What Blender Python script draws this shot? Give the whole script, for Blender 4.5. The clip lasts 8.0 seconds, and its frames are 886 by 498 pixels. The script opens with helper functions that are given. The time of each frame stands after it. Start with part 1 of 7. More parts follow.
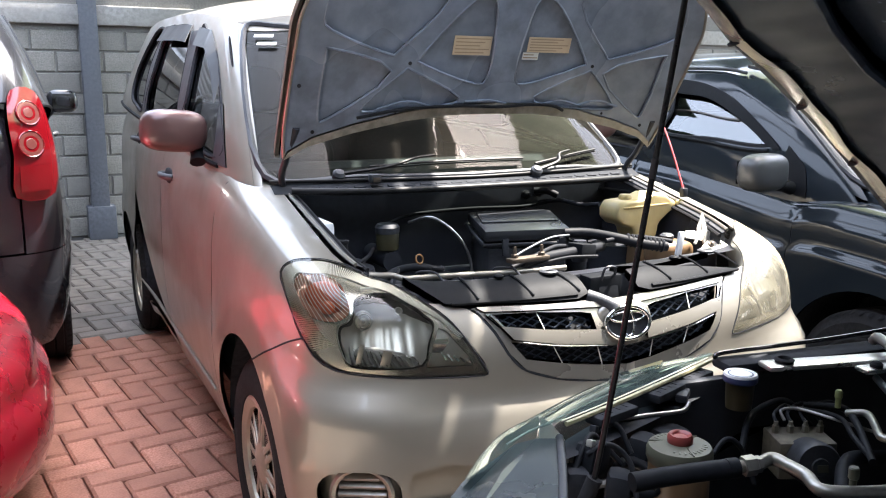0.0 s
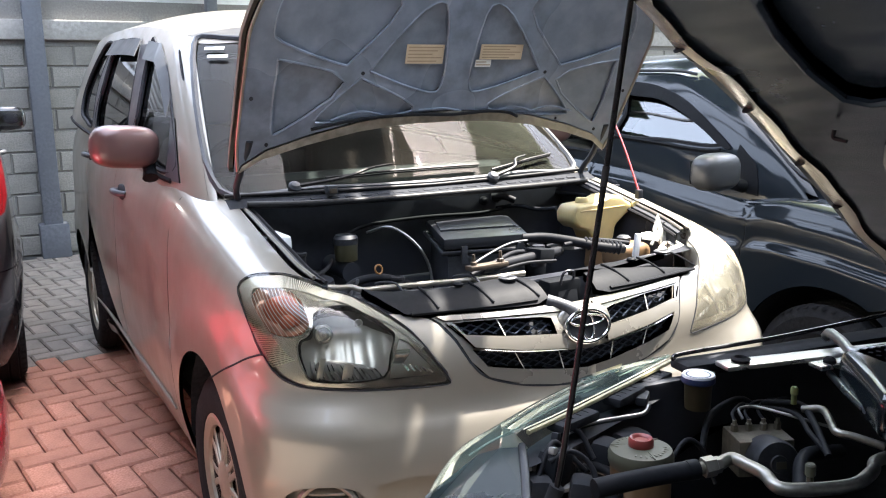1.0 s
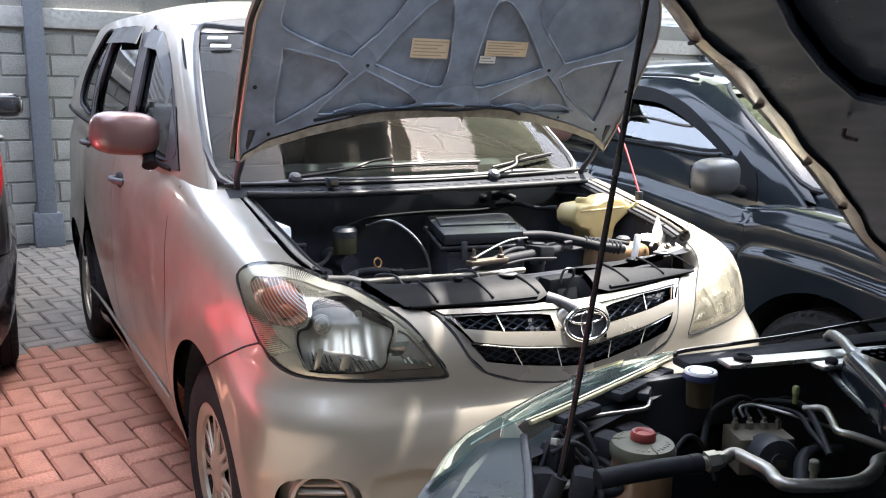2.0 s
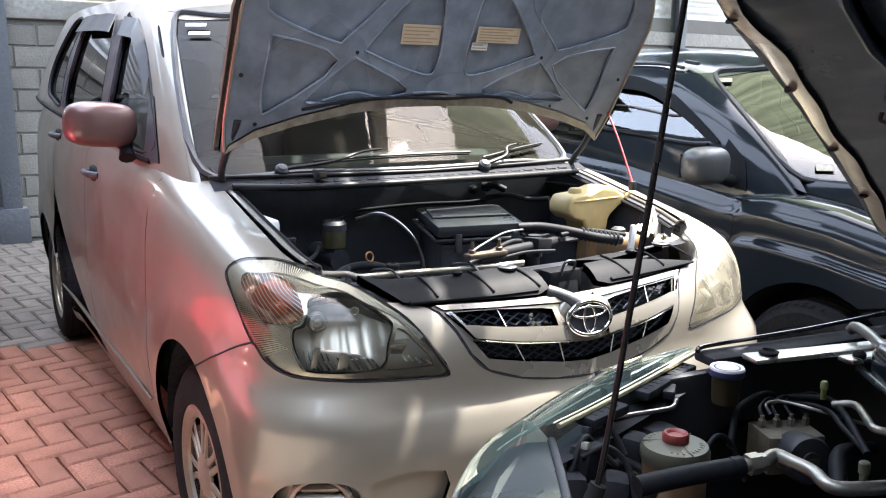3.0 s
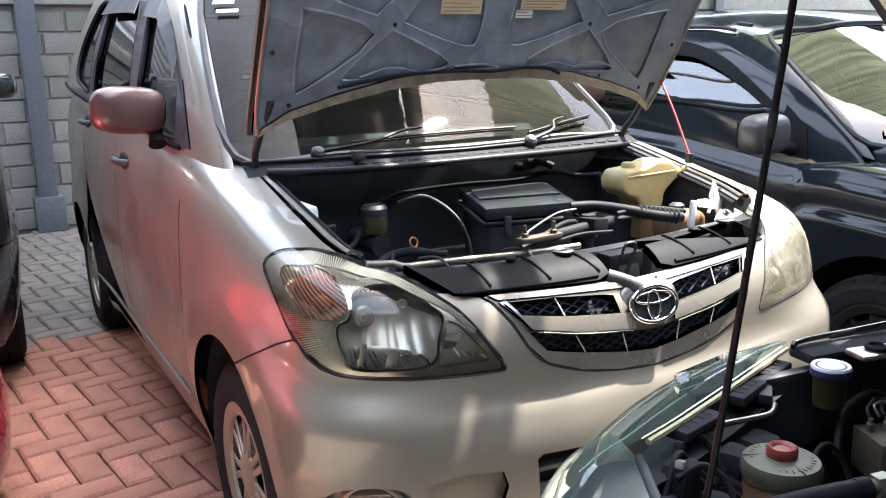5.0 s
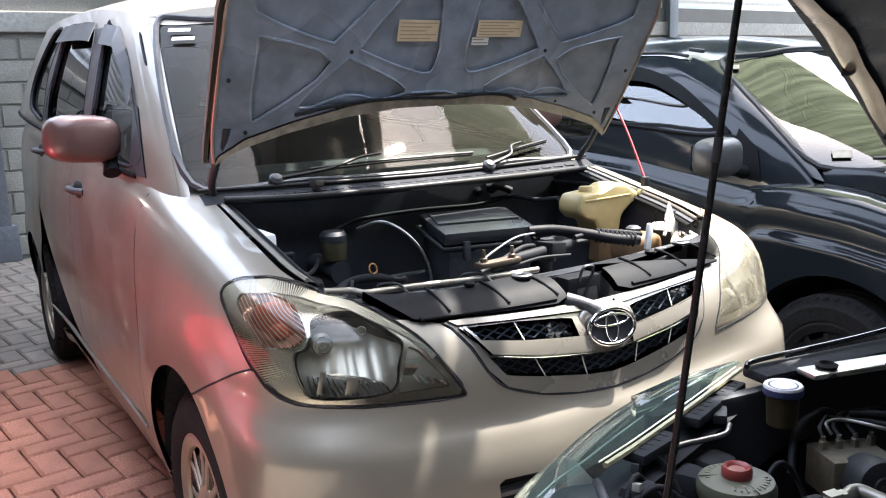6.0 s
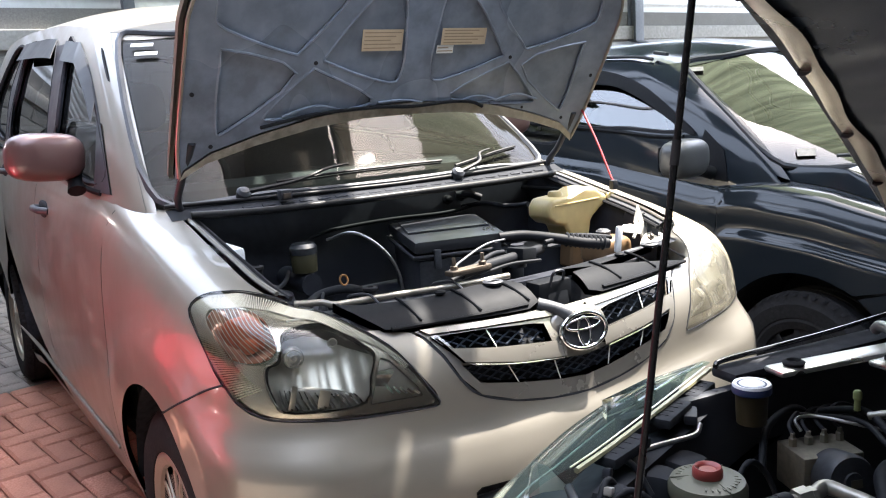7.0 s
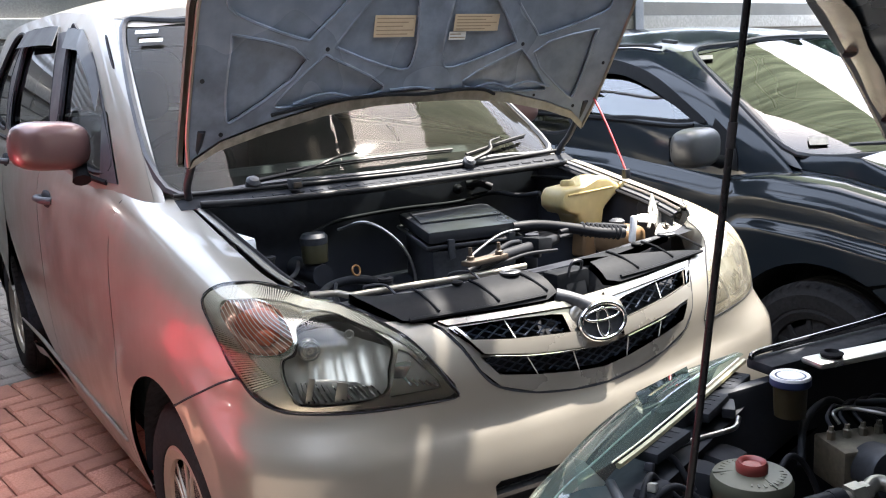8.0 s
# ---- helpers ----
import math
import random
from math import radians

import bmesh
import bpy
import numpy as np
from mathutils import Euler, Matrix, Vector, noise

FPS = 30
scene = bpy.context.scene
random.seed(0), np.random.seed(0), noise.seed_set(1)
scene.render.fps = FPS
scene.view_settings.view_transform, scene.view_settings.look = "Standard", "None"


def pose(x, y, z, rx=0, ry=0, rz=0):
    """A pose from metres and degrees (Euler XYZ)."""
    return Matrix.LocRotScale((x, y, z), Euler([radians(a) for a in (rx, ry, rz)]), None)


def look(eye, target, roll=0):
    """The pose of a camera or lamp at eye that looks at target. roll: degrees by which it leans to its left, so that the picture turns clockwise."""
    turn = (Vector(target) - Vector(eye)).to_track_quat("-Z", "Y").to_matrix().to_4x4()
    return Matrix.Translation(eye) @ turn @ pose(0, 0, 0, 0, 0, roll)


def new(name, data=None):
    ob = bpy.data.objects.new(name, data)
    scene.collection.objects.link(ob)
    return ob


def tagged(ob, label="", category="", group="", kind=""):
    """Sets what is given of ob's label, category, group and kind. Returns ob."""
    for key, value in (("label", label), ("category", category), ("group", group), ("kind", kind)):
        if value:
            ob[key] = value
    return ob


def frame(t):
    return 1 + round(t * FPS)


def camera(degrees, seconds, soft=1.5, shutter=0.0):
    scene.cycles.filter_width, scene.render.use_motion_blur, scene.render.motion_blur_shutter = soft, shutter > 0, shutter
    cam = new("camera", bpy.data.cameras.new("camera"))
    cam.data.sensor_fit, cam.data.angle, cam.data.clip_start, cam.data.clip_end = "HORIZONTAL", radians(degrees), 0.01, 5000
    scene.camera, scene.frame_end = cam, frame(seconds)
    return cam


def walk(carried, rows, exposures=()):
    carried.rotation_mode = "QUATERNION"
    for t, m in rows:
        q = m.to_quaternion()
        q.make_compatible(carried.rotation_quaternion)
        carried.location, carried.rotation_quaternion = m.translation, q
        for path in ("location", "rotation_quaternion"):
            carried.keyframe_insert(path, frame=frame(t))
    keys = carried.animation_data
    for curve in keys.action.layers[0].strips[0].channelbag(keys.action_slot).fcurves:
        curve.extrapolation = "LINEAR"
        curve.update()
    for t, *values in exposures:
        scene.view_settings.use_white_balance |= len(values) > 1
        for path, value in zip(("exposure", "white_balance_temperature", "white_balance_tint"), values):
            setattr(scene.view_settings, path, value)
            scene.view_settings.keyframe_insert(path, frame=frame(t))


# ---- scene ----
cam = camera(55.4, 8.0, soft=1.1)
PATH = [
    (0, (-1.296, -1.54, 1.338), (-0.423, 0.221, 0.968), 0.1),
    (0.5, (-1.289, -1.531, 1.339), (-0.339, 0.193, 0.983), -0.5),
    (1, (-1.286, -1.539, 1.346), (-0.332, 0.182, 0.988), -1.3),
    (2.3, (-1.311, -1.518, 1.319), (-0.317, 0.181, 0.969), 1.4),
    (2.5, (-1.317, -1.508, 1.318), (-0.289, 0.171, 0.967), 1.3),
    (3, (-1.325, -1.43, 1.313), (-0.294, 0.244, 0.943), 0.2),
    (3.5, (-1.279, -1.321, 1.304), (-0.279, 0.359, 0.882), -2.2),
    (4, (-1.277, -1.284, 1.292), (-0.288, 0.395, 0.841), -2.1),
    (4.2, (-1.285, -1.291, 1.296), (-0.337, 0.413, 0.849), -1.3),
    (5.3, (-1.286, -1.292, 1.312), (-0.314, 0.407, 0.901), -2.3),
    (5.5, (-1.282, -1.296, 1.312), (-0.281, 0.391, 0.919), -2.4),
    (6, (-1.278, -1.297, 1.313), (-0.239, 0.371, 0.94), -2.0),
    (6.5, (-1.276, -1.3, 1.314), (-0.223, 0.362, 0.955), -3.0),
    (7, (-1.265, -1.3, 1.313), (-0.175, 0.338, 0.956), -3.4),
    (7.5, (-1.268, -1.304, 1.314), (-0.179, 0.336, 0.962), -4.0),
    (8, (-1.285, -1.246, 1.306), (-0.189, 0.384, 0.928), -3.4),
]
walk(cam, [(t, look(eye, target, roll)) for t, eye, target, roll in PATH], [(t, e, 6550, 12) for t, e in ((0, 2.85), (.5, 2.93), (1, 2.92), (2.5, 3.02), (3, 2.94), (3.5, 2.85), (4, 2.80), (6, 2.78), (8, 2.78))])


# ---- world and sun ----
SUN = Vector((.42, .02, .90)).normalized()
world = bpy.data.worlds.new("world")
scene.world = world
world.use_nodes = True
wn = world.node_tree
sky = wn.nodes.new("ShaderNodeTexSky")
sky.sky_type, sky.sun_disc = "NISHITA", False
sky.sun_elevation, sky.sun_rotation = math.asin(SUN.z), math.atan2(SUN.x, SUN.y)
sky.air_density, sky.dust_density = 1.0, 3.0
wn.links.new(sky.outputs[0], wn.nodes["Background"].inputs[0])
wn.nodes["Background"].inputs[1].default_value = .15
# even pale noon haze added over the whole sky; it also fills the shade
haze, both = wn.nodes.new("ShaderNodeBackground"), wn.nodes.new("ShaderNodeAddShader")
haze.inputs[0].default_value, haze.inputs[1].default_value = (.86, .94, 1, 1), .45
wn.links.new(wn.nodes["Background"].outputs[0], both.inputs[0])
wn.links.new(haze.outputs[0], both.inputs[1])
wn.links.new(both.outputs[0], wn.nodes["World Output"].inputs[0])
sun = new("sun", bpy.data.lights.new("sun", "SUN"))
sun.data.energy, sun.data.angle, sun.data.color = 5.0, radians(.6), (1, .95, .86)
sun.matrix_world = look(SUN * 30, (0, 0, 0))


# ---- materials ----
class Mat:
    """A node material with a Principled shader, and short ways to add grain, wear and relief."""

    def __init__(self, name, colour, rough=.5, metal=0., **more):
        self.m = bpy.data.materials.new(name)
        self.m.use_nodes = True
        self.t = self.m.node_tree
        self.b = self.t.nodes["Principled BSDF"]
        self.set("Base Color", (*colour, 1))
        self.set("Roughness", rough)
        self.set("Metallic", metal)
        for key, value in more.items():
            self.set(key.replace("_", " "), value)

    def set(self, key, value):
        self.b.inputs[key].default_value = value

    def node(self, kind, **values):
        n = self.t.nodes.new(kind)
        for key, value in values.items():
            n.inputs[key.replace("_", " ")].default_value = value
        return n

    def link(self, a, b):
        self.t.links.new(a, b)

    def noise(self, scale, detail=4., stretch=None, rough=.55):
        c = self.node("ShaderNodeTexCoord")
        n = self.node("ShaderNodeTexNoise", Scale=scale, Detail=detail, Roughness=rough)
        if stretch:
            k = self.node("ShaderNodeMapping")
            k.inputs["Scale"].default_value = stretch
            self.link(c.outputs["Object"], k.inputs[0])
            self.link(k.outputs[0], n.inputs["Vector"])
        else:
            self.link(c.outputs["Object"], n.inputs["Vector"])
        return n.outputs["Fac"]

    def ramp(self, fac, *stops):
        r = self.node("ShaderNodeValToRGB")
        e = r.color_ramp.elements
        while len(e) < len(stops):
            e.new(.5)
        for k, (p, c) in zip(e, stops):
            k.position, k.color = p, (*c, 1) if len(c) == 3 else c
        self.link(fac, r.inputs[0])
        return r.outputs[0]

    def value(self, fac, a, b, lo=0., hi=1.):
        r = self.node("ShaderNodeMapRange", From_Min=a, From_Max=b, To_Min=lo, To_Max=hi)
        self.link(fac, r.inputs[0])
        return r.outputs[0]

    def mix(self, fac, a, b, mode="MIX"):
        n = self.t.nodes.new("ShaderNodeMix")
        n.data_type, n.blend_type = "RGBA", mode
        for k, v in ((0, fac), (6, a), (7, b)):
            if hasattr(v, "is_output"):
                self.link(v, n.inputs[k])
            else:
                n.inputs[k].default_value = v if k == 0 else (*v, 1)
        return n.outputs[2]

    def colour(self, socket):
        self.link(socket, self.b.inputs["Base Color"])
        return self

    def rough(self, socket):
        self.link(socket, self.b.inputs["Roughness"])
        return self

    def bump(self, fac, strength=.3, distance=.002):
        n = self.node("ShaderNodeBump", Strength=strength, Distance=distance)
        self.link(fac, n.inputs["Height"])
        self.link(n.outputs[0], self.b.inputs["Normal"])
        return self


def paint(name, c, metal=.7, rough=.3, dust=.12, coat=.8, wave=.12, coat_rough=.06):
    """Car paint: metal flake under a clear coat, with dust and faint wash marks."""
    m = Mat(name, c, rough, metal, Coat_Weight=coat, Coat_Roughness=coat_rough)
    flake = c
    smear = m.value(m.noise(2.4, 2, (1, .6, 2.2), .4), .4, .8)
    film = m.node("ShaderNodeMath", )
    film.operation = "MULTIPLY"
    m.link(smear, film.inputs[0])
    film.inputs[1].default_value = dust
    m.colour(m.mix(film.outputs[0], flake, (.42, .39, .35)))
    m.rough(m.value(m.noise(7, 5), .3, .75, rough - .04, rough + .1))
    # pressed sheet is never quite even: long soft waves
    m.bump(m.noise(2.2, 2, (1, 3.2, .55), .45), wave, .02)
    return m.m


def plain(name, c, rough=.5, metal=0., grain=60., spread=.18, relief=.15, **more):
    """A surface with two scales of unevenness in colour, gloss and relief."""
    m = Mat(name, c, rough, metal, **more)
    a, b = m.noise(grain, 5), m.noise(grain * .07, 3)
    lo, hi = tuple(x * (1 - spread) for x in c), tuple(min(1, x * (1 + spread)) for x in c)
    m.colour(m.mix(m.value(b, .35, .7), m.mix(m.value(a, .35, .65), lo, hi), tuple(x * .9 for x in c)))
    m.rough(m.value(b, .3, .7, max(.02, rough - .06), min(1, rough + .1)))
    if relief:
        m.bump(a, relief, .001)
    return m.m


def clear(name, tint, gloss_rough=.01, ior=1.45, dust=0., film=(.55, .5, .42)):
    """A thin pane: see-through with a tint, and a mirror gloss by the angle."""
    m = bpy.data.materials.new(name)
    m.use_nodes = True
    t = m.node_tree
    t.nodes.remove(t.nodes["Principled BSDF"])
    tr, gl, fr = t.nodes.new("ShaderNodeBsdfTransparent"), t.nodes.new("ShaderNodeBsdfGlossy"), t.nodes.new("ShaderNodeFresnel")
    mx = t.nodes.new("ShaderNodeMixShader")
    tr.inputs[0].default_value = (*tint, 1)
    gl.inputs["Roughness"].default_value = gloss_rough
    fr.inputs[0].default_value = ior
    t.links.new(fr.outputs[0], mx.inputs[0])
    t.links.new(tr.outputs[0], mx.inputs[1])
    t.links.new(gl.outputs[0], mx.inputs[2])
    last = mx.outputs[0]
    if dust:
        df, no, mr, m2 = (t.nodes.new("ShaderNode" + k) for k in ("BsdfDiffuse", "TexNoise", "MapRange", "MixShader"))
        tl, m3 = t.nodes.new("ShaderNodeBsdfTranslucent"), t.nodes.new("ShaderNodeMixShader")
        no.inputs["Scale"].default_value, no.inputs["Detail"].default_value = 6, 4
        for k, v in zip(("From Min", "From Max", "To Min", "To Max"), (.35, .75, dust * .35, dust)):
            mr.inputs[k].default_value = v
        df.inputs[0].default_value = (*film, 1)
        tl.inputs[0].default_value = (*film, 1)
        t.links.new(no.outputs["Fac"], mr.inputs[0])
        t.links.new(mr.outputs[0], m2.inputs[0])
        t.links.new(last, m2.inputs[1])
        m3.inputs[0].default_value = .5
        t.links.new(df.outputs[0], m3.inputs[1])
        t.links.new(tl.outputs[0], m3.inputs[2])
        t.links.new(m3.outputs[0], m2.inputs[2])
        last = m2.outputs[0]
    t.links.new(last, t.nodes["Material Output"].inputs[0])
    return m


SILVER = paint("silver_paint", (.242, .222, .188), .5, .38, .1, .55, .14, .05)
# darker, redder copy of the silver: red reflections and shade put into it
SHELL_RED_REFLECT = paint("mirror_shell_red_reflection", (.105, .056, .054), .45, .36, .1, .5, .05, .12)
GRILLE_SILVER = paint("grille_silver", (.215, .202, .178), .5, .26, .08, .6)
BLACK_PAINT = paint("black_paint", (.018, .019, .024), .2, .2, .03)
GREY_PAINT = paint("charcoal_paint", (.012, .016, .021), .0, .1, .0, .22, .14)
GREY_PAINT.node_tree.nodes["Principled BSDF"].inputs["Specular IOR Level"].default_value = .26
RED_PAINT = paint("red_paint", (.28, .005, .017), .0, .25, .03)
WHITE_PAINT = paint("white_paint", (.78, .78, .77), .0, .35, .06)
BLUE_GREY_PAINT = paint("blue_grey_paint", (.042, .052, .058), .2, .28, .05, .3)
CHROME = plain("chrome", (.82, .82, .82), .08, 1., 30, .04, 0)
MIRROR_BOWL = plain("mirror_bowl", (.50, .49, .45), .34, .7, 12, .1, .02)
LAMP_BACK = plain("lamp_chamber_grey", (.33, .33, .31), .3, .5, 20, .15, .05)
LAMP_WHITE = plain("white_lamp_mirror", (.85, .84, .78), .25, .2, 30, .06, 0)
LENS_RIB = plain("clear_lens_rib", (.80, .78, .70), .12, .3, 40, .06, 0)
MESH_BLUE = plain("dark_mesh", (.035, .045, .065), .35, .1, 60, .2, 0)
COVER_BLACK = plain("cover_black", (.010, .011, .013), .5, 0, 100, .2, .1, Specular_IOR_Level=.05)
# paler than its dark bonnet: light on the flange put into the colour
FLANGE_LIT = plain("lit_flange_metal", (.36, .345, .31), .26, .75, 26, .3, .25)
WIPER = plain("wiper_enamel", (.014, .014, .015), .42, 0, 60, .2, 0, Specular_IOR_Level=.2)
OLD_MILKY = plain("old_milky_plastic", (.035, .031, .012), .45, 0, 20, .12, .05)
LAMP_GREY = plain("lamp_bezel_metal", (.56, .54, .48), .2, .85, 30, .06, .03)
SATIN_SILVER = plain("satin_silver", (.62, .61, .58), .28, .8, 80, .06, 0)
BLACK_PLASTIC = plain("black_plastic", (.038, .041, .048), .45, 0, 120, .25, .12, Specular_IOR_Level=.35)
DULL_BLACK = plain("dull_black", (.026, .028, .033), .8, 0, 60, .3, .2, Specular_IOR_Level=.1)
NEAR_HOOD = paint("dark_hood_enamel", (.014, .020, .030), .0, .2, .0, .0, .9)
NEAR_HOOD.node_tree.nodes["Principled BSDF"].inputs["Specular Tint"].default_value = (.55, .8, 1, 1)
MOULDING = paint("glossy_cowl_moulding", (.012, .017, .021), .0, .16, .0, .4, .5)
PALE_GRID = plain("pale_grid_enamel", (.62, .63, .64), .4, 0, 60, .1, .05)
MIRROR_GREY = plain("satin_grey_mirror_shell", (.045, .048, .052), .36, 0, 60, .12, .05)
BAY_BLACK = plain("bay_black_enamel", (.024, .026, .033), .45, 0, 25, .3, .05, Specular_IOR_Level=.25)
HOOD_INNER = plain("hood_inner_enamel", (.195, .232, .295), .30, .1, 14, .22, .06)
RUBBER = plain("rubber", (.024, .024, .026), .85, 0, 90, .25, .25, Specular_IOR_Level=.06)
HOSE = plain("hose_rubber", (.014, .015, .018), .55, 0, 70, .2, .1, Specular_IOR_Level=.12)
ALLOY = plain("cast_alloy", (.34, .325, .29), .38, .9, 90, .2, .3)
ZINC = plain("zinc_plate", (.62, .60, .55), .35, .45, 40, .2, .2)
STEEL = plain("bare_steel", (.36, .36, .36), .3, .9, 60, .15, .1)
DUSTY = plain("dusty_brown_seal", (.27, .25, .21), .38, 0, 40, .3, .3)
LID_BLACK = plain("air_box_lid_plastic", (.018, .02, .024), .32, 0, 90, .25, .1)
RUSTY = plain("worn_steel", (.085, .066, .05), .6, .5, 40, .35, .3)
CAP_SILVER = plain("wheel_cover_silver", (.40, .375, .31), .35, .6, 60, .1, .05)
TANK = plain("aged_tank_plastic", (.46, .37, .18), .4, 0, 20, .12, .1, Subsurface_Weight=.3, Subsurface_Radius=(.03, .02, .008))
AMBER_NECK = plain("amber_neck_plastic", (.04, .029, .012), .45, 0, 20, .15, .05)
TAN_TANK = plain("tan_tank_plastic", (.16, .098, .052), .4, 0, 20, .15, .1)
NEAR_LENS = clear("green_lamp_lens", (.70, .86, .82), .03, 1.6, .14, (.36, .5, .46))
FLANGE = plain("yellowed_flange", (.30, .28, .17), .4, 0, 60, .2, .05)
LID_GREY = plain("lid_grey_plastic", (.08, .08, .055), .42, 0, 60, .1, .05)
LID_INK = plain("lid_ink", (.13, .13, .10), .6, 0, 60, .1, 0)
BLOCK_ALLOY = plain("dull_alloy", (.19, .172, .135), .5, .3, 90, .25, .3)
STAY_BLACK = plain("stay_enamel", (.008, .008, .009), .22, 0, 60, .2, .0, Specular_IOR_Level=.3)
MIRROR_GLASS = plain("mirror_glass", (.3, .32, .34), .05, 1., 30, .04, 0)
RED_CAP = plain("red_cap_plastic", (.22, .035, .03), .4, 0, 50, .1, .05)
BLUE_CAP = plain("blue_cap_plastic", (.02, .033, .10), .35, 0, 50, .1, .05)
WHITE_CAP = plain("white_plastic", (.75, .76, .78), .35, 0, 50, .08, .05)
YELLOW_GREEN = plain("green_cap_plastic", (.2, .22, .09), .5, 0, 50, .1, .05)
ORANGE = plain("orange_plastic", (.26, .12, .035), .5, 0, 50, .1, .05)
CABLE_RED = plain("red_strap", (.5, .03, .04), .5, 0, 120, .2, .2)
PAPER = plain("aged_label", (.58, .46, .32), .6, 0, 40, .12, .05)
LABEL_INK = plain("label_ink", (.33, .25, .17), .7, 0, 40, .1, 0)
STICKER = plain("white_sticker", (.75, .76, .75), .5, 0, 40, .06, 0)
STICKER_INK = plain("sticker_ink", (.3, .33, .34), .6, 0, 40, .1, 0)
SEAT_CLOTH = plain("seat_cloth", (.09, .09, .1), .85, 0, 150, .2, .2)
DASH = plain("dash_plastic", (.05, .05, .052), .6, 0, 150, .15, .15)
GLASS_DARK = clear("tinted_glass", (.13, .14, .15))
GLASS_SIDE = clear("carrier_side_glass", (.16, .17, .18), .01, 1.5)
VISOR = plain("smoked_visor", (.022, .024, .028), .4, 0, 60, .1, 0, Specular_IOR_Level=.1)
GLASS_MID = clear("side_glass", (.60, .66, .64), .01, 2.3)
GLASS_SCREEN = clear("windscreen_glass", (.3, .34, .33), .012, 1.22, .045)
GLASS_JAZZ = clear("dark_car_screen_glass", (.28, .34, .30), .01, 1.8)
LENS = clear("headlamp_lens", (.96, .95, .90), .02, 1.5, .05)
# cloudier copy of the lens, sun glow put into its film
LENS_SUN_GLOW = clear("sun_glow_headlamp_lens", (.93, .90, .80), .04, 1.5, .30, (.85, .80, .66))
AMBER = plain("amber_bulb_lens", (.44, .095, .035), .3, 0, 30, .2, 0, Specular_IOR_Level=.2)
SMOKED_ORANGE = plain("tinted_signal_bowl", (.58, .33, .23), .2, .55, 30, .12, 0)
TAIL_RED = Mat("red_tail_lens", (.10, .0025, .005), .1, 0, Coat_Weight=1.).m
TAIL_CLEAR = Mat("pink_tail_lens", (.15, .05, .045), .12, .4, Coat_Weight=1.).m
CONCRETE = plain("cast_concrete", (.33, .32, .3), .85, 0, 30, .2, .4)
MORTAR = plain("mortar", (.2, .195, .185), .95, 0, 60, .2, .5)
POST_PAINT = plain("grey_post_paint", (.12, .13, .15), .5, .2, 40, .2, .15)
SHEET = plain("zinc_sheet", (.62, .63, .63), .4, .25, 18, .15, .1)
ROOF_SHEET = plain("roof_sheet_green", (.10, .16, .13), .45, .2, 18, .2, .1)


def fibre(name, c):
    """Thin fibre sheet that lets part of the sun through."""
    m = Mat(name, c, .6)
    a = m.value(m.noise(1.2, 3, (.3, 9, 1)), .35, .65)
    col = m.mix(a, tuple(x * .45 for x in c), c)
    m.colour(col)
    tl, mx = m.node("ShaderNodeBsdfTranslucent"), m.node("ShaderNodeMixShader")
    m.link(col, tl.inputs[0])
    mx.inputs[0].default_value = .6
    m.link(m.b.outputs[0], mx.inputs[1])
    m.link(tl.outputs[0], mx.inputs[2])
    m.link(mx.outputs[0], m.t.nodes["Material Output"].inputs[0])
    return m.m


FIBRE_SHEET = fibre("green_fibre_sheet", (.38, .43, .29))
JOINT_SAND = plain("joint_sand", (.06, .052, .047), .95, 0, 120, .3, .5)


def block_stone(name, base, tint, scale):
    """Concrete pieces that differ one by one, with pores, stains and worn edges."""
    m = Mat(name, base, .85)
    o = m.node("ShaderNodeObjectInfo")
    one = m.mix(m.value(o.outputs["Random"], 0, 1), tuple(x * .72 for x in base), tint)
    grit = m.value(m.noise(scale * 9, 6), .3, .7)
    stain = m.value(m.noise(scale * .5, 5), .4, .72)
    c = m.mix(grit, one, tuple(x * .68 for x in base))
    k = m.node("ShaderNodeMath")
    k.operation = "MULTIPLY"
    m.link(stain, k.inputs[0])
    k.inputs[1].default_value = .6
    m.colour(m.mix(k.outputs[0], c, tuple(x * .42 for x in base)))
    m.bump(m.noise(scale * 9, 6), .55, .004)
    m.rough(m.value(grit, 0, 1, .72, .95))
    return m.m


# grey concrete; the red stands in for light bounced off the red car
PAVER_RED_BOUNCE = block_stone("paver_red_bounce", (.42, .185, .125), (.55, .25, .172), 12)
PAVER_GREY = block_stone("paver_grey_concrete", (.25, .225, .2), (.31, .27, .235), 12)
BLOCK = block_stone("wall_block", (.29, .28, .255), (.37, .355, .32), 9)


def joined_pavers(name, dark, pale, grime):
    """The far pavers: the same concrete, varied island by island."""
    m = Mat(name, pale, .85)
    g = m.node("ShaderNodeNewGeometry")
    one = m.mix(g.outputs["Random Per Island"], dark, pale)
    grit = m.value(m.noise(108, 6), .3, .7)
    m.colour(m.mix(grit, one, grime))
    m.bump(m.noise(108, 6), .55, .004)
    return m.m


PAVER_REST = joined_pavers("paver_grey_far", (.18, .16, .145), (.31, .27, .235), (.17, .15, .135))
PAVER_REST_BOUNCE = joined_pavers("paver_red_bounce_far", (.29, .13, .088), (.53, .24, .165), (.28, .125, .085))
PAVE, PAVE_AT = (.112, 7.5), (-1.246, 1.847)


